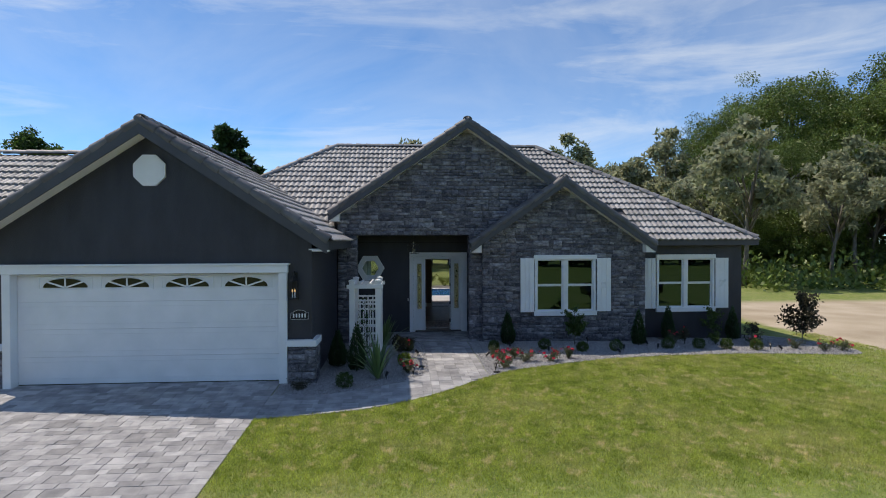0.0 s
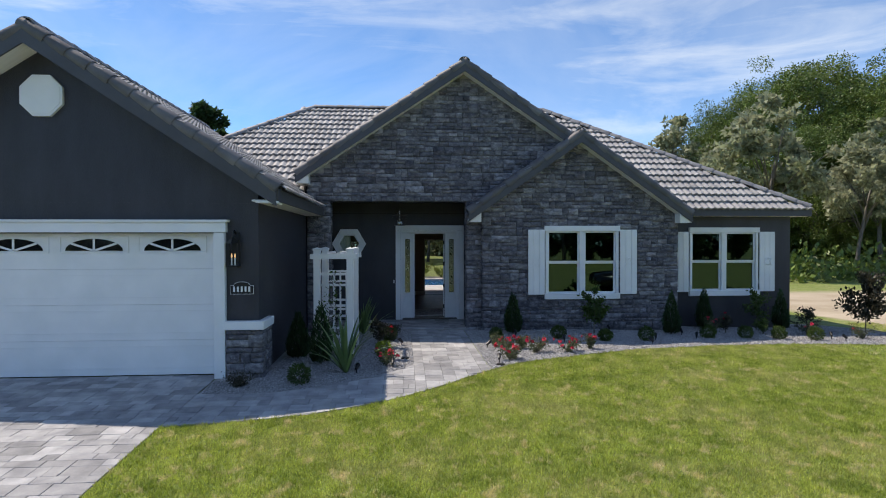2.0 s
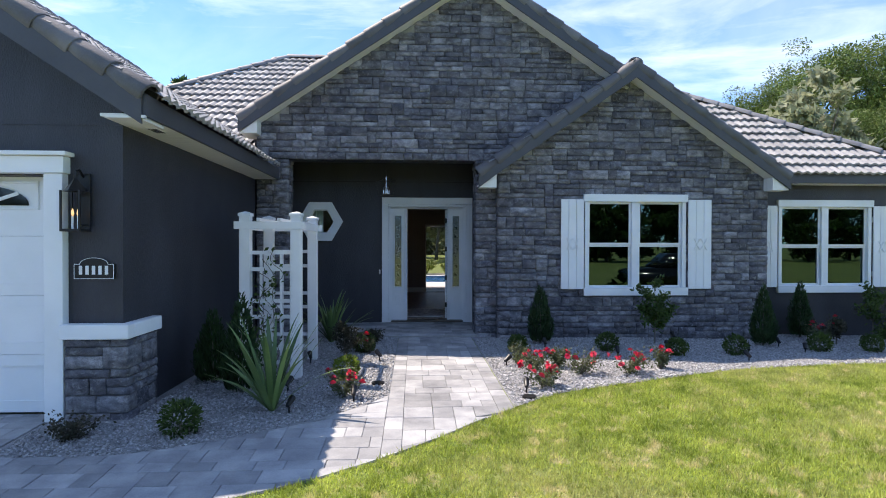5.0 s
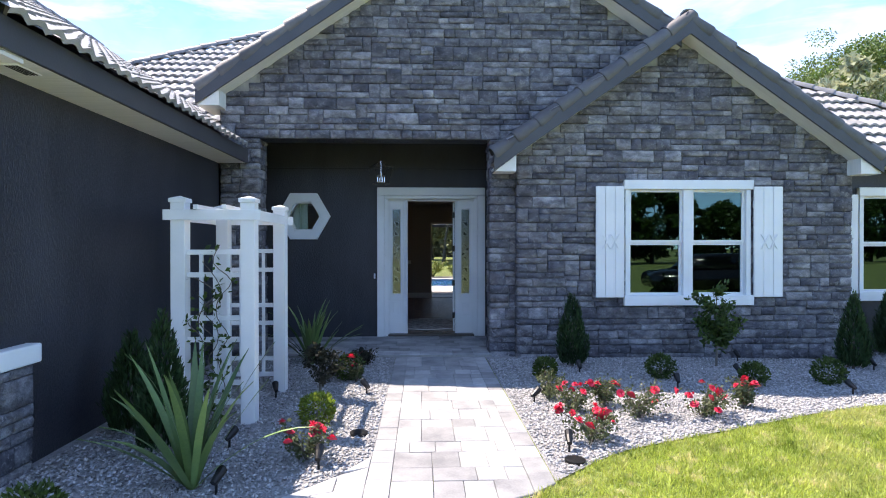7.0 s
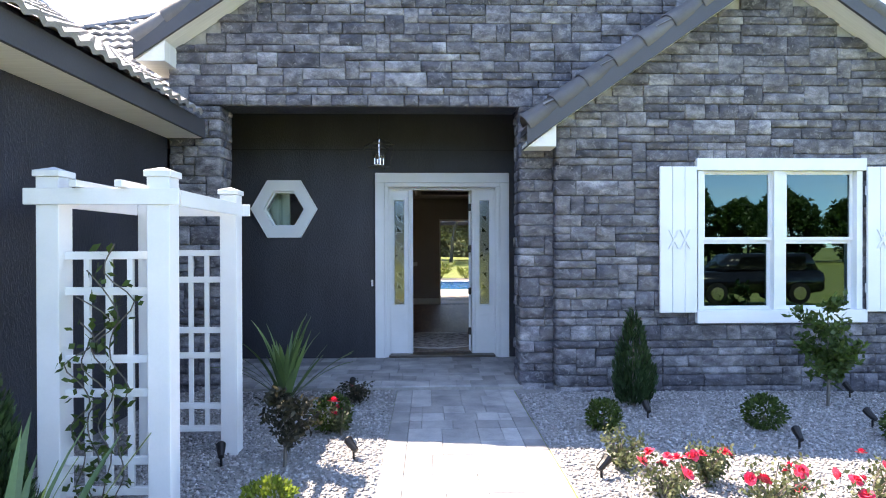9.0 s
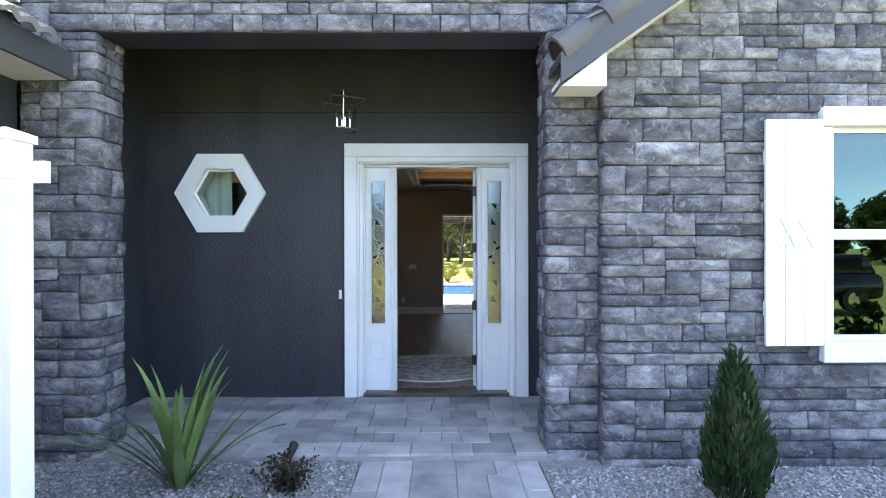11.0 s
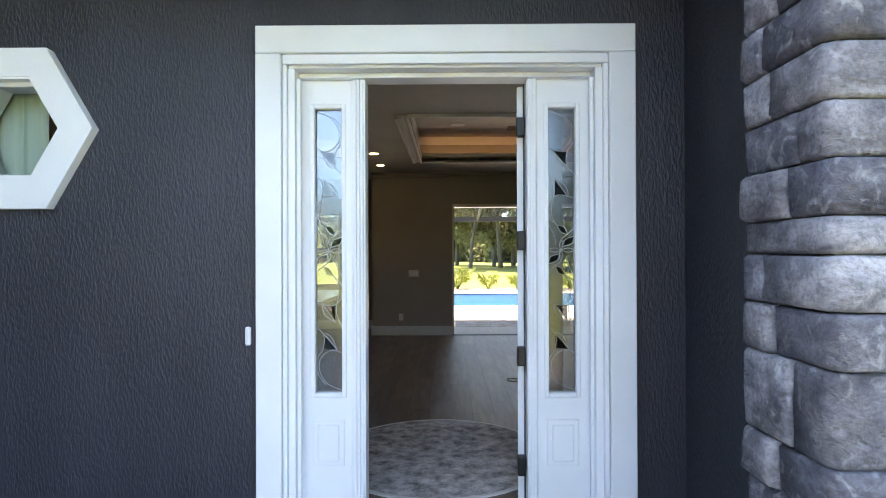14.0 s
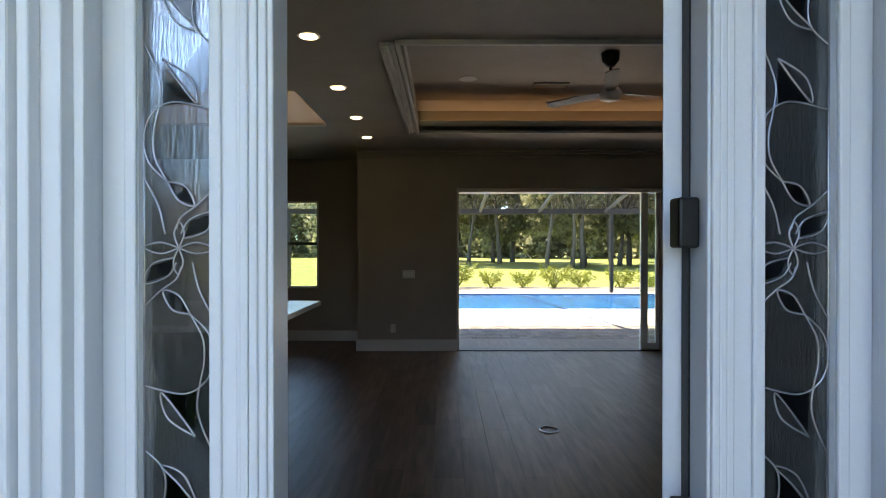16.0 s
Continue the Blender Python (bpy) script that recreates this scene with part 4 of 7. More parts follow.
for a, b in ((0.186, 0.256), (1.058, 1.110)):
    bm = box(a, b, FD + 0.10, FD + 0.2, 0.232, 2.465, 0.004)
    for q in (0.25, 0.5, 0.75):
        add_box(bm, a + (b - a) * q - 0.008, a + (b - a) * q + 0.008, FD + 0.090, FD + 0.103, 0.232, 2.465, 0.004)
    part("mullion_post", bm, WHITE, door, "fluted white post")

LEADED = glazing("leaded_glass", (0.92, 0.95, 0.95), 0.14, 0.8, 0.16, 2.05)
BEVEL = glazing("bevelled_glass", (0.7, 0.75, 0.75), 0.02, 0.55)
CAME = surface("silver_came", (0.38, 0.39, 0.41), (0.6, 0.61, 0.63), 0.35, 20, 90, 0.1, metal=0.9)

# half of the leaded motif, in thousandths from its middle; the other half is its half-turn
MOTIF = (
    ((0, 0), (-12, 30), (-2, 55), (10, 30), (0, 0)),
    ((0, 0), (-40, -12), (-75, -2), (-40, 12), (0, 0)),
    ((-10, 20), (-60, 35), (-75, 75), (-25, 60), (-5, 30)),
    ((-78, 125), (-40, 90), (-5, 65), (5, 40)),
    ((25, 140), (-15, 130), (-35, 90), (0, 100), (25, 140)),
    ((25, 140), (65, 180), (76, 230), (60, 280), (10, 308), (-78, 290)),
    ((25, 140), (52, 190), (55, 240), (45, 290), (40, 340), (55, 390), (77, 435)),
    ((35, 398), (-25, 360), (-40, 305), (0, 350), (35, 398)),
    ((30, 30), (45, 90), (77, 150)),
    ((-78, 425), (-40, 460), (-30, 500), (-40, 555), (-65, 590), (-76, 640), (-60, 700), (-20, 750)),
    ((45, 555), (10, 480), (-40, 460), (0, 500), (45, 555)),
    ((77, 575), (30, 555), (-20, 570), (-55, 610), (-60, 660), (-40, 710), (0, 750), (77, 780)),
)
SHARDS = (((-38, 308), (35, 302), (33, 390)), ((-36, 465), (40, 552), (-34, 545)), ((-12, 24), (-60, 38), (-72, 72), (-25, 56)), ((-30, 92), (-15, 128), (22, 138), (0, 102)))


def smooth_line(pts, n=5):
    """Points on a soft curve through pts."""
    out = []
    for i in range(len(pts) - 1):
        p0, p1, p2, p3 = pts[max(i - 1, 0)], pts[i], pts[i + 1], pts[min(i + 2, len(pts) - 1)]
        for k in range(n):
            t = k / n
            out.append(tuple(0.5 * (2 * b + (c - a) * t + (2 * a - 5 * b + 4 * c - d) * t * t + (3 * b - a - 3 * c + d) * t ** 3) for a, b, c, d in zip(p0, p1, p2, p3)))
    return out + [pts[-1]]


def sidelight(x0, x1, mid):
    bm = bmesh.new()
    g0, g1 = mid - 0.0675, mid + 0.0675
    z0, z1, zt, zb = 0.232, 2.464, 2.323, 0.901
    y0, y1 = FD + 0.112, FD + 0.16
    add_box(bm, x0, g0, y0, y1, z0, z1)
    add_box(bm, g1, x1, y0, y1, z0, z1)
    add_box(bm, g0, g1, y0, y1, zt, z1)
    add_box(bm, g0, g1, y0, y1, z0, zb)
    s = part("sidelight", bm, WHITE, door, "white sidelight with leaded glass and a low panel")
    bm = bmesh.new()
    for a in ((g0 - 0.022, g0, zb - 0.022, zt + 0.022), (g1, g1 + 0.022, zb - 0.022, zt + 0.022), (g0, g1, zt, zt + 0.022), (g0, g1, zb - 0.022, zb)):
        add_box(bm, a[0], a[1], y0 - 0.012, y0 - 0.001, a[2], a[3], 0.004)
    part("glazing_bead", bm, WHITE, s)
    bm = box(g0 - 0.012, g1 + 0.012, y0 - 0.010, y0 - 0.001, 0.54, 0.77, 0.004)
    add_box(bm, g0 + 0.014, g1 - 0.014, y0 - 0.018, y0 - 0.009, 0.565, 0.745, 0.006)
    part("raised_panel", bm, WHITE, s)
    part("pane", box(g0, g1, y0 + 0.02, y0 + 0.026, zb, zt), LEADED, s, "rippled leaded glass").visible_shadow = False
    kx, kz = (g1 - g0) / 156.0, (zt - zb) / 2 / 790.0
    xm, zm = (g0 + g1) / 2, (zt + zb) / 2
    bm, sh = bmesh.new(), bmesh.new()
    for sign in (1, -1):
        for line in MOTIF:
            add_tube(bm, [(xm + sign * p[0] * kx, y0 + 0.016, zm - sign * p[1] * kz) for p in smooth_line(line)], 0.0019, 5)
        for q in SHARDS:
            prism([(xm + sign * p[0] * kx, zm - sign * p[1] * kz) for p in q], y0 + 0.0165, y0 + 0.0195, "y", sh)
    for xx in (g0 + 0.002, g1 - 0.002):
        add_tube(bm, [(xx, y0 + 0.016, zb), (xx, y0 + 0.016, zt)], 0.0026, 5)
    part("came", bm, CAME, s, "silver lead came in a flower pattern", smooth=True)
    part("bevelled_pieces", sh, BEVEL, s, "dark bevelled glass pieces").visible_shadow = False


sidelight(-0.066, 0.185, 0.0685)
sidelight(1.111, 1.370, 1.2335)
bm = box(-0.042, 0.0, 0, 0.76, 0.24, 2.46, 0.003)
bmesh.ops.transform(bm, matrix=pose(1.062, FD + 0.21, 0, 0, 0, -26), verts=bm.verts)
leaf = part("door_leaf", bm, WHITE, door, "white door leaf swung inwards")
for z in (0.53, 1.08, 1.66, 2.23):
    part("hinge", box(1.012, 1.052, FD + 0.115, FD + 0.165, z - 0.048, z + 0.048, 0.006), BLACK, leaf, "matt black hinge")
part("weatherstrip", box(1.054, 1.0575, FD + 0.172, FD + 0.205, 0.235, 2.46), BLACK, door, "black rubber weatherstrip")
part("door_bell", box(-0.305, -0.277, FD - 0.026, FD - 0.002, 1.16, 1.25, 0.009), VINYL, None)
bell = bpy.data.objects["door_bell"]
tagged(bell, "small white door bell on the stucco wall", "door bell")

# hexagonal window
hx = thing("hexagon_window", (-1.46, DY, 2.2), "white hexagonal window with a pale curtain behind", "window")


def hex_ring(r0, r1, y0, y1):
    bm = bmesh.new()
    c = (-1.455, 2.198)
    for i in range(6):
        a0, a1 = radians(60 * i), radians(60 * i + 60)
        q = [(c[0] + r * math.cos(a), c[1] + r * math.sin(a)) for r, a in ((r0, a0), (r1, a0), (r1, a1), (r0, a1))]
        prism(q, y0, y1, "y", bm)
    bmesh.ops.remove_doubles(bm, verts=bm.verts, dist=0.0005)
    return bm


part("outer_frame", hex_ring(0.285, 0.440, DY - 0.055, DY - 0.001), WHITE, hx)
part("reveal", hex_ring(0.272, 0.284, DY - 0.05, DY + 0.205), WHITE, hx)
part("inner_frame", hex_ring(0.248, 0.271, DY + 0.005, DY + 0.04), VINYL, hx)
pane = raw("pane", [(-1.455 + 0.25 * math.cos(radians(60 * i)), DY + 0.02, 2.198 + 0.25 * math.sin(radians(60 * i))) for i in range(6)], [(0, 1, 2, 3, 4, 5)], glazing("hex_glass", (0.96, 1.0, 0.98), 0, 0.9), hx, "clear glass pane")
CURT = surface("pale_green_curtain", (0.42, 0.55, 0.46), (0.66, 0.78, 0.70), 0.8, 1.0, 12, 0.2, stretch=(14, 14, 0.6))
hc = thing("curtain", (-1.73, DY + 0.24, 2.8), "pale green pleated curtain behind the hexagonal window", "curtain")
for i in range(5):
    part("pleat", prism([(-2.12 + 0.135 * i + 0.0675 + 0.068 * math.cos(t), DY + 0.262 + 0.022 * math.sin(t)) for t in np.linspace(0, 6.283, 13)[:-1]], 1.6, 2.8, "z"), CURT, hc)
part("rod", box(-2.15, -1.1, DY + 0.198, DY + 0.285, 2.79, 2.83, 0.005), VINYL, hc, "white curtain rail")

# hanging cage lantern
pl = thing("pendant_lantern", (-0.12, 17.0, 3.7), "black open cage pendant lantern with four candle bulbs", "pendant lamp")
LX_, LY_ = -0.13, 17.0
IRON = surface("bronze_iron", (0.03, 0.03, 0.03), (0.06, 0.06, 0.06), 0.35, 20, 90, 0.1, metal=0.7)
CHROME = surface("chrome", (0.7, 0.7, 0.72), (0.8, 0.8, 0.82), 0.15, 20, 90, 0.0, metal=1.0)


def cage(s, z):
    a = radians(24)
    return [(LX_ + s * (math.cos(a) * x - math.sin(a) * y), LY_ + s * (math.sin(a) * x + math.cos(a) * y), z) for x, y in ((-1, -1), (1, -1), (1, 1), (-1, 1))]


lo, hi = cage(0.105, 2.66), cage(0.145, 2.915)
for i in range(4):
    j = (i + 1) % 4
    for a, b in ((lo[i], lo[j]), (hi[i], hi[j]), (lo[i], hi[i]), (hi[i], (LX_, LY_, 3.02))):
        part("cage_bar", tube([a, b], 0.0065, 6), IRON, pl)
part("stem", tube([(LX_, LY_, 2.68), (LX_, LY_, 3.02)], 0.006, 8), CHROME, pl, "polished stem")
part("rod", tube([(LX_, LY_, 3.02), (LX_, LY_, 3.69)], 0.008, 8), IRON, pl)
part("canopy", lathe([(0.06, 0), (0.06, 0.02), (0.03, 0.03)], (LX_, LY_, 3.67), 16), IRON, pl)
BULB = glazing("bulb_glass", (1, 0.95, 0.85), 0.0, 0.9)
for i in range(4):
    a = radians(24 + 90 * i)
    x, y = LX_ + 0.055 * math.cos(a), LY_ + 0.055 * math.sin(a)
    part("arm", tube([(LX_, LY_, 2.69), (x, y, 2.69)], 0.006, 6), CHROME, pl, "polished arm")
    part("candle", tube([(x, y, 2.69), (x, y, 2.76)], 0.009, 8), CHROME, pl, "polished candle sleeve")
    part("bulb", lathe([(0.006, 0), (0.014, 0.018), (0.011, 0.045), (0.002, 0.07)], (x, y, 2.76), 8), BULB, pl, "clear flame bulb")

# ---- great room seen through the open door ----
FLZ = 0.25
PLANK = surface("oak_plank", (0.08, 0.055, 0.042), (0.19, 0.135, 0.105), 0.36, 2.5, 60, 0.12, vary=0.22, stretch=(9, 1, 1))
PLANK_J = surface("oak_plank_far", (0.08, 0.055, 0.042), (0.19, 0.135, 0.105), 0.36, 2.5, 60, 0.12, stretch=(9, 1, 1))
BASEB = surface("baseboard_white", (0.62, 0.6, 0.57), (0.7, 0.68, 0.65), 0.4, 3, 60, 0.05)
floor = tagged(part("floor", box(-8.3, 9.7, 17.955, 25.2, 0.0, FLZ - 0.006), PLANK_J), "brown wood plank floor", "floor", kind="structure")
r = random.Random(21)
PL_MESH = {}
for i in range(22):
    x = -0.75 + i * 0.18
    y = 17.97 - r.random() * 0.9
    while y < 24.2:
        L = r.choice((1.1, 1.22, 1.22))
        y0, y1 = max(y, 17.97), min(y + L, 24.19)
        if y1 - y0 > 0.1:
            k = round(y1 - y0, 2)
            if k not in PL_MESH:
                me = bpy.data.meshes.new("plank")
                v, f = [], []
                for z, e in ((-0.005, 0.0), (0.0005, 0.0004), (0.001, 0.001)):
                    v += [(e, e, z), (0.18 - e, e, z), (0.18 - e, k - e, z), (e, k - e, z)]
                for a in (0, 4):
                    f += [(a + q, a + (q + 1) % 4, a + 4 + (q + 1) % 4, a + 4 + q) for q in range(4)]
                f.append((8, 9, 10, 11))
                me.from_pydata(v, [], f)
                me.materials.append(PLANK)
                PL_MESH[k] = me
            o = new("plank", PL_MESH[k])
            o.matrix_basis = Matrix.Translation((x, y0, FLZ - 0.001))
            adopt(o, floor)
        y += L

CZ, TZ = 2.88, 3.22
BX, TY0, TY1, TX0, TX1 = 24.2, 20.3, 23.0, 0.30, 3.9
bm = bmesh.new()
for a in ((-8.3, TX0, 17.955, 25.2), (TX1, 9.7, 17.955, 25.2), (TX0, TX1, 17.955, TY0), (TX0, TX1, TY1, 25.2)):
    add_box(bm, a[0], a[1], a[2], a[3], CZ, CZ + 0.05)
add_box(bm, TX0 - 0.2, TX1 + 0.2, TY0 - 0.2, TY1 + 0.2, TZ, TZ + 0.05)
for a in ((TX0 - 0.2, TX0 - 0.15, TY0 - 0.2, TY1 + 0.2), (TX1 + 0.15, TX1 + 0.2, TY0 - 0.2, TY1 + 0.2), (TX0 - 0.15, TX1 + 0.15, TY0 - 0.2, TY0 - 0.15), (TX0 - 0.15, TX1 + 0.15, TY1 + 0.15, TY1 + 0.2)):
    add_box(bm, a[0], a[1], a[2], a[3], CZ + 0.05, TZ)
tagged(part("ceiling_great_room", bm, CEIL), "tray ceiling with a warm lit cove", "ceiling", kind="structure")
cove = thing("cove_moulding", (2.1, 21.6, CZ), "painted crown mouldings round the lit tray", "moulding")
for a in ((TX0, TX1, TY1 - 0.0, TY1 + 0.03), (TX0, TX1, TY0 - 0.03, TY0), (TX0 - 0.03, TX0, TY0 - 0.03, TY1 + 0.03), (TX1, TX1 + 0.03, TY0 - 0.03, TY1 + 0.03)):
    part("lip", box(a[0], a[1], a[2], a[3], CZ - 0.03, CZ + 0.115, 0.008), BASEB, cove)
for k in range(3):
    part("step_moulding", box(TX0 + 0.0 - 0.13 + 0.03 * k, TX0 - 0.13 + 0.03 * (k + 1), TY0, TY1, CZ - 0.04 + 0.012 * k, CZ - 0.001, 0.004), BASEB, cove)
part("upper_crown", prism([(TY1 + 0.15, TZ - 0.09), (TY1 + 0.15, TZ), (TY1 + 0.03, TZ), (TY1 + 0.12, TZ - 0.075)], TX0 - 0.15, TX1 + 0.15, "x"), BASEB, cove)
part("upper_crown", prism([(TX0 - 0.15, TZ - 0.09), (TX0 - 0.15, TZ), (TX0 - 0.03, TZ), (TX0 - 0.12, TZ - 0.075)], TY0 - 0.15, TY1 + 0.15, "y"), BASEB, cove)
STRIP = glowing("cove_strip", (1.0, 0.62, 0.34), 0.19)
strip = tagged(part("cove_light", box(TX0 + 0.05, TX1 - 0.05, TY1 + 0.06, TY1 + 0.10, CZ + 0.052, CZ + 0.064), STRIP), "warm light strip hidden in the cove", "light strip")
# second tray over the kitchen: a flat self-glowing panel replaces its lit recess
k2 = thing("kitchen_tray", (-2, 21.5, CZ), "small tray over the kitchen, its light given by a glowing panel", "ceiling tray")
part("lip", box(-3.4, -0.64, 22.6, 22.63, CZ - 0.03, CZ + 0.0, 0.006), BASEB, k2)
part("panel", box(-3.4, -0.64, 21.4, 22.6, CZ - 0.006, CZ - 0.002), glowing("tray_glow", (0.55, 0.36, 0.2), 0.015), k2, "flat panel glowing in place of the lit tray recess")

# back wall with the sliding opening, nook and side walls
SL0, SL1, SLT = 0.736, 3.40, 2.37
bm = bmesh.new()
add_box(bm, -0.56, SL0, BX, BX + 0.2, 0, CZ)
add_box(bm, SL1, 4.4, BX, BX + 0.2, 0, CZ)
add_box(bm, SL0, SL1, BX, BX + 0.2, SLT, CZ)
tagged(part("wall_back", bm, DARKWALL), "greige painted wall with a wide sliding door opening", "wall", kind="structure")
tagged(part("wall_nook_return", box(-0.56, -0.36, BX + 0.2, 25.0, 0, CZ), DARKWALL), "greige return wall of the nook", "wall", kind="structure")
bm = bmesh.new()
NX0, NX1, NZ0, NZ1 = -2.4, -1.245, 1.007, 2.278
add_box(bm, NX1, -0.36, 25.0, 25.2, 0, CZ)
add_box(bm, -8.3, NX0, 25.0, 25.2, 0, CZ)
add_box(bm, NX0, NX1, 25.0, 25.2, 0, NZ0)
add_box(bm, NX0, NX1, 25.0, 25.2, NZ1, CZ)
tagged(part("wall_nook", bm, DARKWALL), "greige nook wall with a window", "wall", kind="structure")
for nm, b in (("wall_room_left", (-8.5, -8.3, 17.5, 25.2)), ("wall_room_right", (4.2, 4.4, 19.7, 24.2)), ("wall_room_front_left", (-8.3, -2.4, 17.75, 17.95)), ("wall_bedroom_back", (2.04, 9.74, 19.5, 19.7))):
    tagged(part(nm, box(*b, 0, CZ + 0.4), DARKWALL), "plain greige inner wall", "wall", kind="structure")
tagged(part("wall_foyer_right", box(1.84, 2.04, 17.75, 19.7, 0, CZ + 0.4), DARKWALL), "plain greige inner wall", "wall", kind="structure")
bb = thing("baseboard", (0, BX, FLZ), "tall white baseboard", "baseboard", kind="structure")
part("run", box(-0.575, SL0, BX - 0.018, BX - 0.001, FLZ, FLZ + 0.15, 0.004), BASEB, bb)
part("run", box(-0.578, -0.561, BX - 0.018, 24.98, FLZ, FLZ + 0.15, 0.004), BASEB, bb)
part("run", box(-4.0, -0.58, 24.98, 24.998, FLZ, FLZ + 0.15, 0.004), BASEB, bb)
cr = thing("crown_moulding", (0, BX, CZ), "painted crown moulding", "moulding", kind="structure")
for k in range(3):
    part("run", box(-0.56, 4.2, BX - 0.03 - 0.035 * k, BX - 0.001, CZ - 0.11 + 0.035 * k, CZ - 0.08 + 0.035 * k, 0.004), DARKWALL, cr)
sw = thing("switch_plate", (0.107, BX, 1.25), "white three-gang light switch plate", "switch plate")
part("plate", box(0.03, 0.19, BX - 0.008, BX - 0.001, 1.20, 1.305, 0.003), BASEB, sw)
for k in range(3):
    part("rocker", box(0.05 + 0.045 * k, 0.075 + 0.045 * k, BX - 0.013, BX - 0.008, 1.225, 1.28, 0.002), VINYL, sw)
tagged(part("wall_outlet", box(-0.13, -0.06, BX - 0.008, BX - 0.001, 0.49, 0.60, 0.003), BASEB), "white power outlet low on the wall", "outlet")

# sliding door frame and the stacked panel
sd = thing("sliding_door", (2.0, BX, FLZ), "white sliding glass door stacked open to one side", "sliding door")
part("head_track", box(SL0, SL1, BX - 0.03, BX + 0.16, SLT - 0.05, SLT, 0.004), BASEB, sd)
part("floor_track", box(SL0, SL1, BX - 0.02, BX + 0.16, FLZ - 0.001, FLZ + 0.012), IRON, sd)
part("jamb", box(SL0, SL0 + 0.03, BX - 0.02, BX + 0.16, FLZ, SLT - 0.05), BASEB, sd)
bm = bmesh.new()
add_box(bm, 3.16, 3.25, BX + 0.05, BX + 0.10, FLZ + 0.012, SLT - 0.05)
add_box(bm, 3.36, 3.40, BX + 0.05, BX + 0.10, FLZ + 0.012, SLT - 0.05)
add_box(bm, 3.25, 3.36, BX + 0.05, BX + 0.10, FLZ + 0.012, FLZ + 0.1)
part("panel_frame", bm, VINYL, sd)
part("pane", box(3.25, 3.36, BX + 0.07, BX + 0.076, FLZ + 0.1, SLT - 0.05), CLEAR, sd)
part("latch", box(SL0 + 0.03, SL0 + 0.05, BX - 0.01, BX + 0.02, 1.7, 1.8, 0.004), BLACK, sd, "black latch")
nw = thing("window_3", (-1.8, 25.0, NZ0), "white single-hung window of the nook", "window", kind="structure")
part("frame", box(NX0, NX1 - 0.03, 25.02, 25.07, NZ0, NZ0 + 0.03), VINYL, nw)
part("frame", box(NX0, NX1, 25.02, 25.07, NZ1 - 0.03, NZ1), VINYL, nw)
part("frame", box(NX1 - 0.03, NX1, 25.02, 25.07, NZ0, NZ1 - 0.03), VINYL, nw)
part("meeting_rail", box(NX0, NX1 - 0.03, 25.03, 25.06, 1.635, 1.675), IRON, nw)
part("pane", box(NX0, NX1 - 0.03, 25.044, 25.048, NZ0 + 0.03, NZ1 - 0.03), CLEAR, nw).visible_shadow = False

# recessed lights, smoke detectors, air vent
DISC = glowing("warm_disc", (1.0, 0.86, 0.66), 2.0)
for y, x in ((20.2, -0.24), (21.3, -0.27), (22.35, -0.29), (23.35, -0.32)):
    d = thing("recessed_light", (x, y, CZ), "lit round recessed ceiling light", "ceiling light", "recessed lights")
    part("trim_ring", lathe([(0.068, -0.006), (0.068, 0.0), (0.054, 0.0)], (x, y, CZ - 0.0005), 20), BASEB, d)
    part("lens", lathe([(0.05, -0.010), (0.05, -0.007)], (x, y, CZ), 20), DISC, d, "glowing lens")
for x, y in ((0.75, 21.2), (0.8, 22.2)):
    d = thing("ceiling_speaker", (x, y, TZ), "round flat unlit ceiling light", "ceiling light")
    part("ring", lathe([(0.09, -0.012), (0.085, -0.014), (0.08, -0.004)], (x, y, TZ), 20), BASEB, d)
tagged(part("air_vent", box(1.45, 1.8, 22.35, 22.55, TZ - 0.012, TZ - 0.001), IRON), "dark ceiling air vent", "air vent")

fan = thing("ceiling_fan", (1.95, 21.5, TZ), "ceiling fan with three pale blades at rest", "ceiling fan")
part("canopy", lathe([(0.03, -0.12), (0.07, -0.07), (0.075, -0.001)], (1.95, 21.5, TZ), 18), IRON, fan, "bronze canopy", True)
part("downrod", tube([(1.95, 21.5, TZ - 0.1), (1.95, 21.5, TZ - 0.30)], 0.014), IRON, fan)
part("motor", lathe([(0.05, -0.40), (0.085, -0.385), (0.09, -0.33), (0.06, -0.29), (0.02, -0.28)], (1.95, 21.5, TZ), 20), BASEB, fan, "pale motor housing", True)
BLADE = surface("fan_blade", (0.3, 0.27, 0.24), (0.4, 0.36, 0.32), 0.5, 3, 50, 0.1)
for a in (15, 135, 255):
    bm = bmesh.new()
    prism([(0.07, -0.03), (0.2, -0.06), (0.60, -0.05), (0.63, 0.0), (0.60, 0.05), (0.2, 0.06), (0.07, 0.03)], -0.005, 0.005, "z", bm)
    bmesh.ops.transform(bm, matrix=Matrix.Translation((1.95, 21.5, TZ - 0.33)) @ pose(0, 0, 0, 0, 0, a) @ pose(0, 0, 0, 12, 0, 0), verts=bm.verts)
    part("blade", bm, BLADE, fan)

# kitchen island
isl = thing("kitchen_island", (-1.6, 20.6, FLZ), "dark island with a pale overhanging stone top", "kitchen island")
part("cabinet", box(-2.9, -0.72, 20.05, 21.0, FLZ, 1.14, 0.01), surface("dark_cabinet", (0.012, 0.012, 0.014), (0.02, 0.02, 0.022), 0.5, 3, 50, 0.1), isl, "near-black cabinet base")
part("top", box(-3.0, -0.42, 19.9, 21.35, 1.142, 1.18, 0.006), surface("quartz", (0.5, 0.55, 0.54), (0.62, 0.66, 0.65), 0.15, 3, 40, 0.0), isl, "pale stone top")

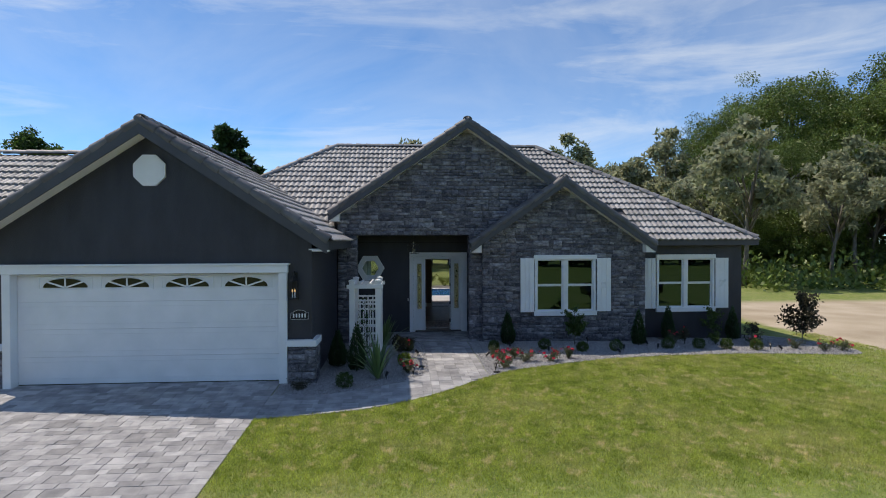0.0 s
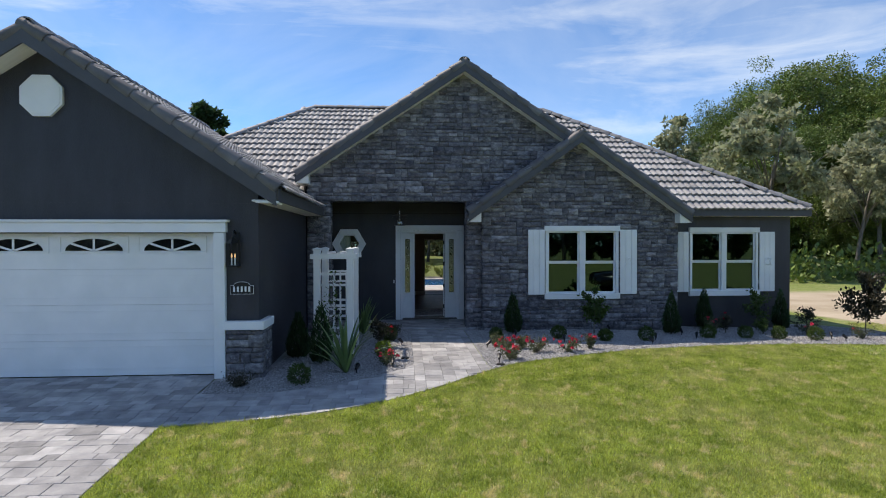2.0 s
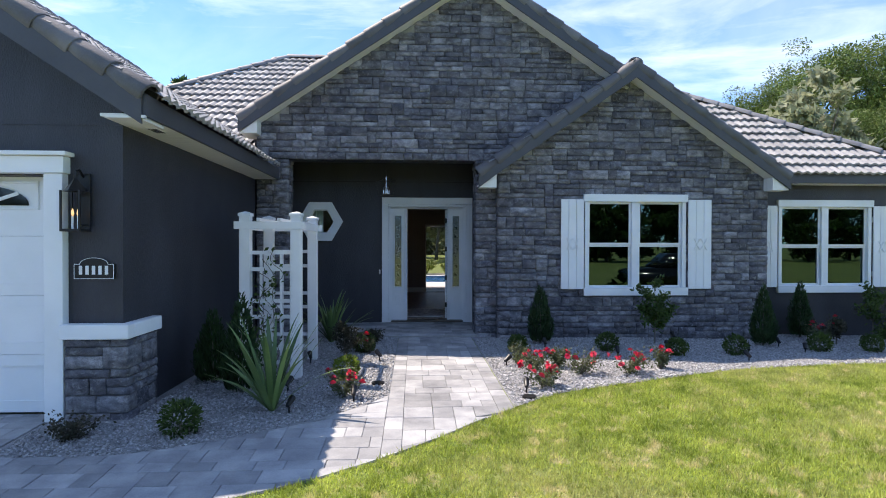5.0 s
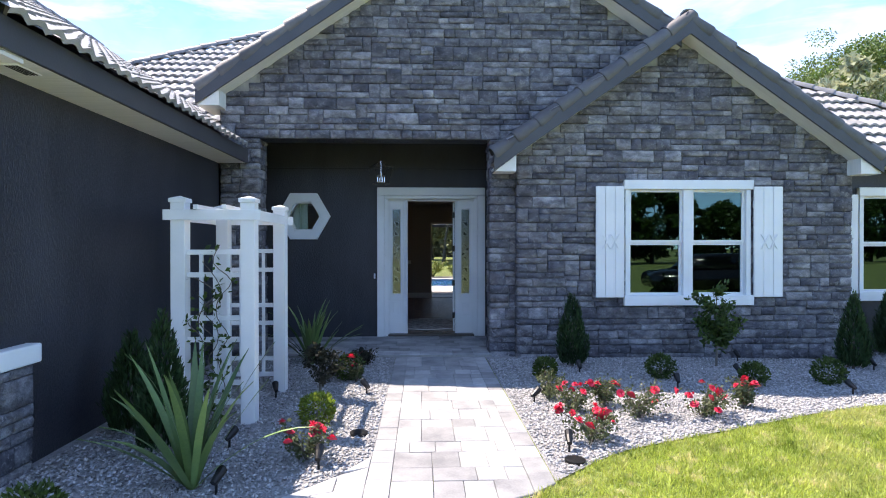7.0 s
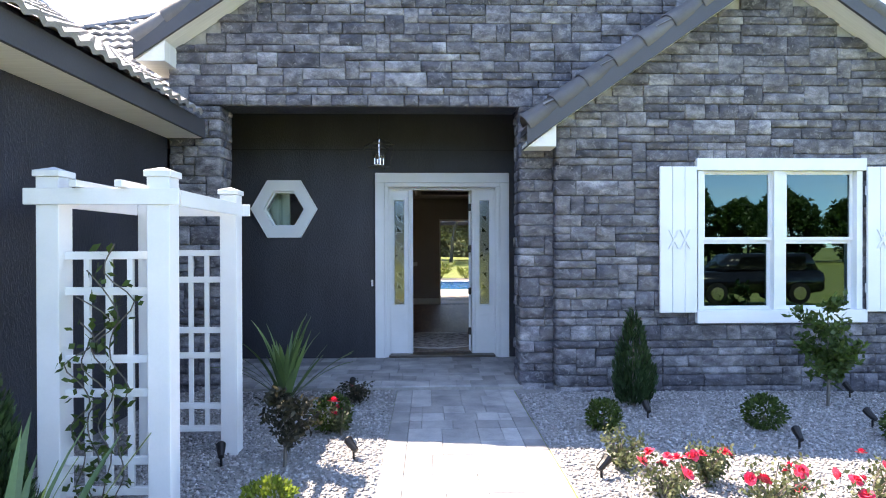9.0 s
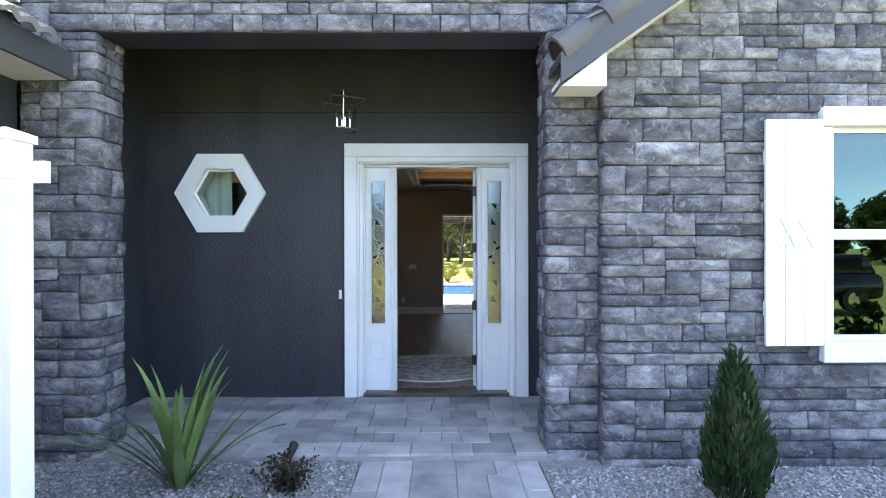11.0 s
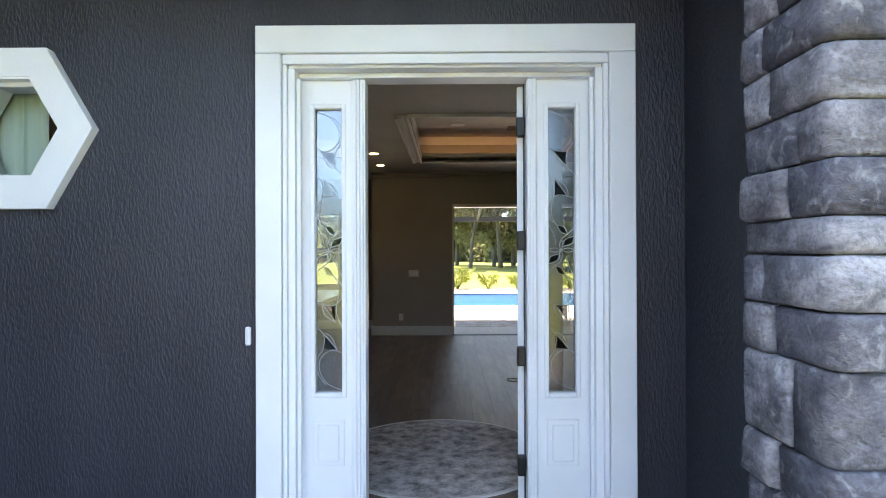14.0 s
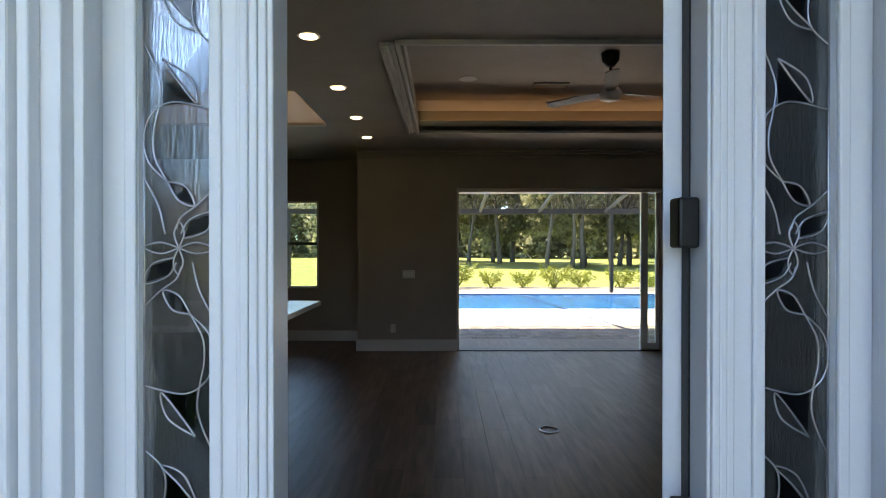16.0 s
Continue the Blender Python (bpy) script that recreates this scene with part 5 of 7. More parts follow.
# round entry rug
RUG = surface("rug_pile", (0.15, 0.135, 0.13), (0.66, 0.62, 0.60), 0.95, 14.0, 60, 0.6, 160, big=0.72)
rug = thing("entry_rug", (0.6, 18.84, FLZ), "round faded grey patterned rug inside the door", "rug")
part("rug_body", lathe([(0.72, 0.001), (0.725, 0.006), (0.715, 0.010)], (0.60, 18.84, FLZ), 56), RUG, rug)
bm = bmesh.new()
for i in range(56):
    a, b = 2 * math.pi * i / 56, 2 * math.pi * (i + 1) / 56
    prism([(0.60 + rr * math.cos(t), 18.84 + rr * math.sin(t)) for rr, t in ((0.715, a), (0.735, a), (0.735, b), (0.715, b))], FLZ + 0.001, FLZ + 0.0125, "z", bm)
part("binding", bm, BASEB, rug, "pale bound edge")
bm = bmesh.new()
add_tube(bm, [(1.35 + 0.07 * math.cos(t), 21.0 + 0.07 * math.sin(t), FLZ + 0.003) for t in np.linspace(0, 6.283, 24)], 0.006, 6)
tagged(part("floor_outlet", bm, CHROME), "round metal floor outlet ring", "floor outlet")

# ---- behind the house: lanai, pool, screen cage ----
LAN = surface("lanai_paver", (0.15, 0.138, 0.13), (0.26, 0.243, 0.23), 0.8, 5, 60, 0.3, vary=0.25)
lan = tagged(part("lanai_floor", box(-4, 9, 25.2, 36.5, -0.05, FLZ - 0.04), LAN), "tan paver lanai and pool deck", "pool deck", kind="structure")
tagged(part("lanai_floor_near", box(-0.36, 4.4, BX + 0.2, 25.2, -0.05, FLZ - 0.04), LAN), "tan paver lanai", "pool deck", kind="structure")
r = random.Random(4)
y, me_l = BX + 0.2, {}
while y < 29.0:
    h = 0.16
    x = 0.3 - r.random() * 0.2
    while x < 4.6:
        w = r.choice((0.16, 0.24, 0.31))
        if w not in me_l:
            me = bpy.data.meshes.new("paver")
            v, f = [], []
            for z, e in ((-0.01, 0.003), (0.006, 0.003), (0.010, 0.008)):
                v += [(e, e, z), (w - e, e, z), (w - e, h - e, z), (e, h - e, z)]
            for a in (0, 4):
                f += [(a + q, a + (q + 1) % 4, a + 4 + (q + 1) % 4, a + 4 + q) for q in range(4)]
            f.append((8, 9, 10, 11))
            me.from_pydata(v, [], f)
            me.materials.append(LAN)
            me_l[w] = me
        if y < 26.9:
            o = new("paver", me_l[w])
            o.matrix_basis = Matrix.Translation((x, y, FLZ - 0.04))
            adopt(o, lan)
        x += w
    y += h
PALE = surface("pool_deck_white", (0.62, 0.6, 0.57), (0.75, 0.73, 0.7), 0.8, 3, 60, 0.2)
# thin sheet over the tan deck; its sunlit brightness is put into the colour
tagged(part("pool_coping", box(-4, 9, 26.75, 29.4, FLZ - 0.03, FLZ - 0.022), PALE), "pool deck stretch coloured pale for the sun on it", "pool deck", kind="structure")
tagged(part("lanai_roof", box(-0.5, 10.2, 26.3, 27.2, 2.75, 3.0), SOFFIT), "roof edge over the lanai", "roof", kind="structure")
WATER = surface("pool_water", (0.0, 0.09, 0.30), (0.01, 0.20, 0.50), 0.06, 1.5, 9, 0.5, 6, depth=0.03)
pool = tagged(part("pool_water", box(-3.5, 8.5, 29.4, 32.9, FLZ - 0.034, FLZ - 0.014), WATER), "bright blue swimming pool", "pool", kind="structure")
tagged(part("pool_edge", box(-4, 9, 32.97, 33.4, FLZ - 0.03, FLZ + 0.03, 0.01), PALE), "pale pool edge and footing", "kerb", kind="structure")
tagged(part("pool_tile_band", box(-3.5, 8.5, 32.9, 32.968, FLZ - 0.013, FLZ + 0.005), surface("blue_tile", (0.005, 0.03, 0.11), (0.01, 0.05, 0.16), 0.2, 10, 40, 0.0)), "dark blue waterline tiles", "tile band", kind="structure")
SCREEN = glazing("insect_screen", (1, 1, 1), 0.5, 0.8, ior=1.02)
cage_ = thing("screen_cage", (2, 33.15, FLZ), "bronze pool screen cage frame", "pool cage")
for x in (-3.9, 0.0, 5.4, 9.0):
    part("post", box(x - 0.045, x + 0.045, 33.1, 33.19, FLZ + 0.02, 2.55), IRON, cage_)
part("beam", box(-4, 9, 33.1, 33.19, 2.55, 2.70), IRON, cage_)
for x in (-2.0, 1.6, 3.3, 5.2):
    part("rafter", tube([(x, 33.15, 2.6), (x + 0.25, 27.0, 3.9)], 0.05, 4), IRON, cage_)
for a, b in ((-3.9, 0.0), (0.0, 5.4), (5.4, 9.0)):
    part("screen_panel", box(a + 0.045, b - 0.045, 33.14, 33.145, FLZ + 0.03, 2.55), SCREEN, cage_, "dark insect screen")
slab("screen_roof", [(-4, 27.2, 3.9), (9, 27.2, 3.9), (9, 33.15, 2.68), (-4, 33.15, 2.68)], 0.004, SCREEN, cage_)

# ---- paving ----


def lerp_line(pts, x):
    for (x0, y0), (x1, y1) in zip(pts, pts[1:]):
        if x <= x1:
            t = max(0.0, (x - x0) / (x1 - x0))
            return y0 + (y1 - y0) * t
    return pts[-1][1]


WALK_OUT = smooth_line([(-3.0, 9.76), (-2.2, 9.87), (-1.71, 9.96), (-1.23, 10.09), (-0.72, 10.30), (-0.16, 10.62), (0.48, 11.12), (0.97, 11.60), (1.38, 11.95)])
WALK_IN = smooth_line([(-3.0, 10.98), (-2.1, 10.96), (-1.5, 11.12), (-1.0, 11.38), (-0.5, 11.7), (-0.1, 12.1), (0.13, 12.45)])
BED_OUT = smooth_line([(1.38, 11.97), (1.97, 12.47), (2.6, 12.76), (3.35, 13.06), (4.2, 13.42), (5.0, 13.70), (6.6, 14.08), (8.2, 14.32), (9.8, 14.42), (11.1, 14.22), (11.75, 14.3), (12.0, 14.8)])


def paver_verts(c, top, lift, slope=False):
    """A paver from its four corners: sides, a worn arris and a top."""
    m = [sum(p[i] for p in c) / 4 for i in (0, 1)]
    v = []
    for z, e in ((top - 0.05, 0.002), (top - 0.004 + lift, 0.002), (top + lift, 0.006)):
        for p in c:
            d = Vector((m[0] - p[0], m[1] - p[1]))
            s = e * 1.4 / max(d.length, 0.02)
            v.append((p[0] + d.x * s, p[1] + d.y * s, z + (pave_z(p[1]) - PAVE if slope else 0.0)))
    f = [(a + q, a + (q + 1) % 4, a + 4 + (q + 1) % 4, a + 4 + q) for a in (0, 4) for q in range(4)] + [(8, 9, 10, 11)]
    return v, f


def paving(owner, x0, x1, y0, y1, top, clamp, seed, limit, near, heights=(0.15, 0.225, 0.225), widths=(0.15, 0.225, 0.30, 0.30, 0.375)):
    """Rows of mixed pavers; clamp(x, y) pulls corners back on to the edge."""
    r = random.Random(seed)
    made, y = [], y0
    while y < y1 - 0.02:
        h = min(r.choice(heights), y1 - y)
        if y1 - y - h < 0.07:
            h = y1 - y
        x = x0
        off = r.choice((0.11, 0.2, 0.28))
        while x < x1 - 0.01:
            w = off if x == x0 and x1 - x0 > 0.3 else r.choice(widths)
            if x1 - x - w < 0.08:
                w = x1 - x
            c = [clamp(px, py) for px, py in ((x, y), (x + w, y), (x + w, y + h), (x, y + h))]
            area = 0.5 * abs((c[2][0] - c[0][0]) * (c[3][1] - c[1][1]) - (c[3][0] - c[1][0]) * (c[2][1] - c[0][1]))
            if area > 0.004:
                made.append((c, r.uniform(-0.0025, 0.0025), w, h))
            x += w
        y += h
    made.sort(key=lambda q: not near(q[0][0]))
    cache, vs, fs = {}, [], []
    for n, (c, lift, w, h) in enumerate(made):
        if n < limit:
            rect = abs(c[1][0] - c[0][0] - w) < 1e-6 and abs(c[3][1] - c[0][1] - h) < 1e-6 and abs(c[2][1] - c[1][1] - h) < 1e-6
            key = (round(w, 3), round(h, 3)) if rect else n
            if key not in cache:
                o0 = c[0]
                v, f = paver_verts([(p[0] - o0[0], p[1] - o0[1]) for p in c], 0.0, 0.0)
                me = bpy.data.meshes.new("paver")
                me.from_pydata(v, [], f)
                me.materials.append(PAVER)
                cache[key] = me
            o = new("paver", cache[key])
            o.matrix_basis = Matrix.Translation((c[0][0], c[0][1], top + lift + pave_z(c[0][1]) - PAVE)) @ pose(0, 0, 0, r.uniform(-0.4, 0.4) + (2.86 if c[0][1] < 11.98 else 0), r.uniform(-0.4, 0.4), 0)
            adopt(o, owner)
        else:
            v, f = paver_verts(c, top, lift, True)
            k = len(vs)
            vs += v
            fs += [tuple(i + k for i in q) for q in f]
    if vs:
        tagged(raw("paver_field", vs, fs, PAVER_J, owner), kind="stuff")


driveway = tagged(part("driveway", prism([(-6, -0.6), (-6, -0.26), (4, pave_z(4) - 0.009), (11.97, PAVE - 0.009), (11.97, -0.6)], -9.3, -2.975, "x"), JOINT), "grey and white mixed paver driveway", "driveway", kind="structure")
paving(driveway, -9.3, -2.95, 4.0, 11.955, PAVE, lambda x, y: (x, y), 31, 290, lambda p: p[1] > 6.6 and p[0] > -6.8)


def slope_top(bm):
    """Lets the top of a flat bed follow the fall of the paving."""
    bmesh.ops.triangulate(bm, faces=bm.faces)
    for q in bm.verts:
        if q.co.z > 0.1:
            q.co.z += pave_z(q.co.y) - PAVE
        else:
            q.co.z = -0.3
    return bm


curve = [(x, y) for x, y in WALK_OUT if x > -2.965]
bm = prism([(-2.965, lerp_line(WALK_OUT, -2.965))] + curve + [(1.375, 16.2), (0.135, 16.2)] + [(x, y) for x, y in WALK_IN[::-1] if x > -2.965] + [(-2.965, lerp_line(WALK_IN, -2.965))], 0.02, PAVE - 0.009, "z")
walkway = tagged(part("walkway", slope_top(bm), JOINT), "curved grey paver walk to the front door", "walkway", kind="structure")


def clamp_curve(x, y):
    return (x, min(max(y, lerp_line(WALK_OUT, x)), lerp_line(WALK_IN, x)))


def clamp_straight(x, y):
    return (x, max(y, lerp_line(WALK_OUT, x)))


for x0, x1, seed in ((0.13, 0.295, 36), (1.215, 1.38, 37)):    # a border course along each edge
    paving(walkway, x0, x1, 10.6, 16.2, PAVE, clamp_straight, seed, 30, lambda p: True, (0.24, 0.30, 0.30), (0.17,))
paving(walkway, 0.295, 1.215, 10.6, 16.2, PAVE, clamp_straight, 33, 140, lambda p: True, (0.225, 0.225, 0.30, 0.36), (0.20, 0.27, 0.30))
paving(walkway, -2.95, 0.13, 9.7, 12.6, PAVE, clamp_curve, 34, 120, lambda p: p[0] > -1.7)
porch_floor = tagged(part("porch_floor", box(-2.2, 1.80, 16.2, 17.75, 0.02, PAVE + 0.028), JOINT), "grey paver floor of the porch", "floor", kind="structure")
paving(porch_floor, -2.2, 1.80, 16.2, 17.745, PAVE + 0.05, lambda x, y: (x, y), 35, 170, lambda p: True)

# ---- gravel beds ----
GRAVEL = surface("gravel_bed", (0.23, 0.228, 0.23), (0.40, 0.396, 0.40), 0.9, 45, 110, 1.0, 75, depth=0.03, big=0.5)
CHIP = surface("gravel_chip", (0.27, 0.268, 0.275), (0.46, 0.456, 0.46), 0.85, 30, 120, 0.3, vary=0.42, island=True)


def bed_z(x):
    return ground_z(x, 13) + 0.012


bm = prism([(-2.93, 10.985)] + [(x, y + 0.004) for x, y in WALK_IN if x > -2.9] + [(0.127, 16.195), (-2.3, 16.195), (-2.3, 11.8), (-2.93, 11.8)], 0.0, 0.148, "z")
bed_l = tagged(part("gravel_bed_left", slope_top(bm), GRAVEL), "planting bed of pale grey gravel beside the walk", "gravel bed", kind="structure")
poly = [(1.385, 16.2)] + [(x + 0.005, y) for x, y in BED_OUT] + [(12.05, 15.4), (11.6, 16.6), (10.9, 17.3), (9.94, 17.6), (9.94, 16.85), (6.6, 16.85), (6.6, 16.2)]
xs = np.linspace(1.385, 12.05, 60)
v, f = [], []


def bed_back(x):
    return 16.2 if x < 6.6 else 16.82 if x < 9.94 else lerp_line([(9.94, 17.6), (10.9, 17.3), (11.6, 16.6), (12.05, 15.2)], x)


for x in xs:
    for t in np.linspace(0, 1, 5):
        y = lerp_line(BED_OUT, x) * (1 - t) + bed_back(x) * t
        v.append((x, y, bed_z(x)))
f = [(i * 5 + j, (i + 1) * 5 + j, (i + 1) * 5 + j + 1, i * 5 + j + 1) for i in range(59) for j in range(4)]
bed_r = tagged(raw("gravel_bed_right", v, f, GRAVEL), "planting bed of pale grey gravel under the windows", "gravel bed", kind="structure")


def chips(owner, n, x0, x1, y0, y1, inside, zf, size, seed):
    """Loose angular gravel chips lying on a bed."""
    g = np.random.default_rng(seed)
    p = np.column_stack([g.uniform(x0, x1, n), g.uniform(y0, y1, n)])
    keep = np.array([inside(a, b) for a, b in p])
    p = p[keep]
    n = len(p)
    base = np.array([(1, 0, 0), (-0.5, 0.87, 0.1), (-0.5, -0.87, -0.1), (0.3, 0.2, 0.75), (-0.2, -0.1, -0.7)])
    tri = np.array([(0, 1, 3), (1, 2, 3), (2, 0, 3), (1, 0, 4), (2, 1, 4), (0, 2, 4)])
    ang = g.uniform(0, 6.283, n)
    s = g.uniform(0.55, 1.25, n) * size
    b = base[None] * np.stack([s * g.uniform(0.8, 1.4, n), s * g.uniform(0.7, 1.1, n), s * g.uniform(0.6, 1.0, n)], 1)[:, None, :] + g.normal(0, size * 0.18, (n, 5, 3))
    c, q = np.cos(ang)[:, None], np.sin(ang)[:, None]
    out = np.empty_like(b)
    out[..., 0] = b[..., 0] * c - b[..., 1] * q + p[:, 0:1]
    out[..., 1] = b[..., 0] * q + b[..., 1] * c + p[:, 1:2]
    out[..., 2] = b[..., 2] + np.array([zf(a, b) for a, b in p])[:, None] + size * 0.3
    tris = (tri[None] + (np.arange(n) * 5)[:, None, None]).reshape(-1, 3)
    polys("gravel_chips", out.reshape(-1, 3), tris, CHIP, owner)


def polys(name, verts, faces, material, parent=None, label="", smooth=False):
    """A mesh from arrays; all faces have as many corners."""
    me = bpy.data.meshes.new(name)
    k = faces.shape[1]
    me.vertices.add(len(verts))
    me.vertices.foreach_set("co", np.ascontiguousarray(verts, dtype=np.float32).ravel())
    me.loops.add(faces.size)
    me.loops.foreach_set("vertex_index", np.ascontiguousarray(faces, dtype=np.int32).ravel())
    me.polygons.add(len(faces))
    me.polygons.foreach_set("loop_start", np.arange(len(faces), dtype=np.int32) * k)
    me.update(calc_edges=True)
    me.materials.append(material)
    o = adopt(new(name, me), parent)
    o["kind"] = "stuff"
    return tagged(o, label) if label else o


chips(bed_l, 26000, -2.9, 0.12, 10.9, 16.18, lambda x, y: y > lerp_line(WALK_IN, x) + 0.01 and (x > -2.2 or y < 11.7), lambda x, y: 0.148 + pave_z(y) - PAVE, 0.016, 1)
chips(bed_r, 42000, 1.40, 7.0, 12.1, 16.05, lambda x, y: y > lerp_line(BED_OUT, x) + 0.01, lambda x, y: bed_z(x), 0.016, 2)
chips(bed_r, 12000, 7.0, 12.0, 14.0, 17.3, lambda x, y: lerp_line(BED_OUT, x) + 0.01 < y < bed_back(x) - 0.05, lambda x, y: bed_z(x), 0.02, 3)

# ---- lawn ----
BLADE_G = leafy("grass_blade", (0.15, 0.23, 0.02), (0.60, 0.66, 0.15), 0.6, 3.0, 26)
n_, l_ = BLADE_G.node_tree.nodes, BLADE_G.node_tree.links
dry_patches(n_, l_, n_["Principled BSDF"], (n_["Principled BSDF"].inputs["Base Color"], n_["Translucent BSDF"].inputs["Color"]), (0.80, 0.68, 0.38, 1), 0.8)


def lawn_edge(x):
    return lerp_line(WALK_OUT, x) if x < 1.38 else lerp_line(BED_OUT, x) if x < 12.0 else 22.0


def blades(name, n, x0, x1, y0, y1, height, width, seed):
    g = np.random.default_rng(seed)
    x, y = g.uniform(x0, x1, n), g.uniform(y0, y1, n)
    keep = np.array([b < lawn_edge(a) - 0.005 for a, b in zip(x, y)]) & (g.random(n) < (y - y0) / 1.2)   # thinning out towards the street
    x, y = x[keep], y[keep]
    n = len(x)
    z = np.array([ground_z(a, b) for a, b in zip(x, y)])
    tuft = g.uniform(0.45, 1.55, (97, 89))[(x / 0.055).astype(int) % 97, (y / 0.055).astype(int) % 89]
    h = height * g.uniform(0.5, 1.25, n) * tuft
    a, lean = g.uniform(0, 6.283, n), g.uniform(0.1, 1.0, n) * h
    la = g.uniform(0, 6.283, n)
    w = width * g.uniform(0.7, 1.3, n)
    v = np.empty((n, 3, 3))
    v[:, 0] = np.stack([x - w * np.cos(a), y - w * np.sin(a), z - 0.002], 1)
    v[:, 1] = np.stack([x + w * np.cos(a), y + w * np.sin(a), z - 0.002], 1)
    v[:, 2] = np.stack([x + lean * np.cos(la), y + lean * np.sin(la), z + h], 1)
    return polys(name, v.reshape(-1, 3), np.arange(3 * n).reshape(-1, 3), BLADE_G)


lawn = tagged(blades("lawn_grass", 700000, -2.945, 9.0, 6.6, 14.35, 0.040, 0.0042, 7), "short mown green lawn grass", "grass", kind="stuff")
lawn2 = tagged(blades("lawn_grass", 60000, 9.0, 12.9, 7.0, 17.5, 0.04, 0.006, 8), "short mown green lawn grass by the track", "grass", kind="stuff")

# ---- planting ----


LEAF = leafy("green_leaf", (0.035, 0.075, 0.014), (0.085, 0.14, 0.03))
OAK = leafy("oak_leaf", (0.03, 0.07, 0.012), (0.20, 0.27, 0.06), 0.5, 0.35, 3, 0.28)
DEEP = leafy("deep_leaf", (0.022, 0.06, 0.012), (0.075, 0.14, 0.03), 0.5, 0.5, 5)
OAK2 = leafy("mossy_leaf", (0.07, 0.10, 0.03), (0.23, 0.255, 0.09), 0.5, 0.35, 3, 0.4)
# leaves beyond the pool: distance haze and brightness mixed into the green
HAZY = leafy("haze_tinted_leaf", (0.22, 0.25, 0.14), (0.40, 0.41, 0.27), 0.6, 0.2, 2)
JUN = leafy("juniper_green", (0.018, 0.05, 0.018), (0.05, 0.10, 0.035))
BOX = leafy("boxwood_green", (0.03, 0.065, 0.012), (0.09, 0.14, 0.025))
LIME = leafy("lime_leaf", (0.11, 0.17, 0.02), (0.22, 0.28, 0.04))
DARKLEAF = leafy("dark_leaf", (0.03, 0.035, 0.022), (0.075, 0.065, 0.04))
GREYLEAF = leafy("rose_leaf", (0.06, 0.085, 0.035), (0.15, 0.17, 0.09))
BARK = surface("bark", (0.08, 0.07, 0.06), (0.20, 0.18, 0.155), 0.95, 6, 40, 0.8, stretch=(3, 3, 0.6))
RED = surface("red_petal", (0.55, 0.012, 0.045), (0.80, 0.05, 0.11), 0.55, 30, 90, 0.1, vary=0.15)
PINK = surface("pink_petal", (0.6, 0.12, 0.18), (0.75, 0.3, 0.34), 0.55, 30, 90, 0.1)


def leaf_mesh(name, p, d, length, width, material, parent=None, label="", seed=0):
    """Pointed leaves, folded a little along the rib: base points, directions, lengths, widths."""
    g = np.random.default_rng(seed)
    n = len(p)
    d = d / np.linalg.norm(d, axis=1, keepdims=True)
    s = np.cross(d, g.normal(0, 1, (n, 3)))
    s /= np.linalg.norm(s, axis=1, keepdims=True) + 1e-9
    l = (length * g.uniform(0.65, 1.3, n))[:, None]
    w = (width * g.uniform(0.7, 1.25, n))[:, None]
    v = np.empty((n, 4, 3))
    v[:, 0] = p
    v[:, 1] = p + d * l * 0.5 + s * w
    v[:, 2] = p + d * l
    v[:, 3] = p + d * l * 0.5 - s * w
    return polys(name, v.reshape(-1, 3), np.arange(4 * n).reshape(-1, 4), material, parent, label)


def ball(g, n, shell=0.5):
    u = g.normal(0, 1, (n, 3))
    u /= np.linalg.norm(u, axis=1, keepdims=True)
    return u, u * (shell + (1 - shell) * g.random((n, 1)))


def round_bush(x, y, z, r, material, label, seed, leaf=0.035):
    b = thing("round_bush", (x, y, z), label, "shrub", "clipped shrubs")
    g = np.random.default_rng(seed)
    u, q = ball(g, 1100, 0.62)
    q = q * (1 + 0.09 * np.sin(5 * u[:, :1] + seed) * np.cos(4 * u[:, 1:2]))
    p = np.array((x, y, z + r * 0.86)) + q * np.array((r, r, r * 0.92))
    keep = p[:, 2] > z
    leaf_mesh("foliage", p[keep], (u + g.normal(0, 0.5, u.shape) + (0, 0, 0.3))[keep], leaf, leaf * 0.3, material, b, seed=seed)
    part("stem", tube([(x, y, z - 0.03), (x, y, z + r * 0.7)], [0.02, 0.012], 6), BARK, b)
    return b


def juniper(x, y, z, h, r, seed):
    b = thing("juniper", (x, y, z), "dark green upright cone-shaped juniper in the gravel", "shrub", "upright junipers")
    g = np.random.default_rng(seed)
    n = 3000
    t = 1 - np.sqrt(g.random(n)) * 0.98
    a = g.uniform(0, 6.283, n)
    prof = np.where(t < 0.3, 0.75 + 0.25 * np.sin(t / 0.3 * 1.57), np.clip(1 - (t - 0.3) / 0.7, 0.02, 1) ** 0.85)
    lobes = 1 + 0.16 * np.sin(a * 5 + t * 9 + seed) + 0.10 * np.sin(a * 11 - t * 17)
    rr = 0.92 * r * prof * lobes * g.uniform(0.72, 1.05, n)
    p = np.stack([x + rr * np.cos(a), y + rr * np.sin(a), z + 0.02 + t * h * 1.02], 1)
    d = np.stack([0.35 * np.cos(a), 0.35 * np.sin(a), np.full(n, 1.0)], 1) + g.normal(0, 0.18, (n, 3))
    leaf_mesh("foliage", p, d, 0.07, 0.009, JUN, b, seed=seed)
    part("stem", tube([(x, y, z - 0.03), (x, y, z + h * 0.7)], [0.022, 0.006], 6), BARK, b)
    return b


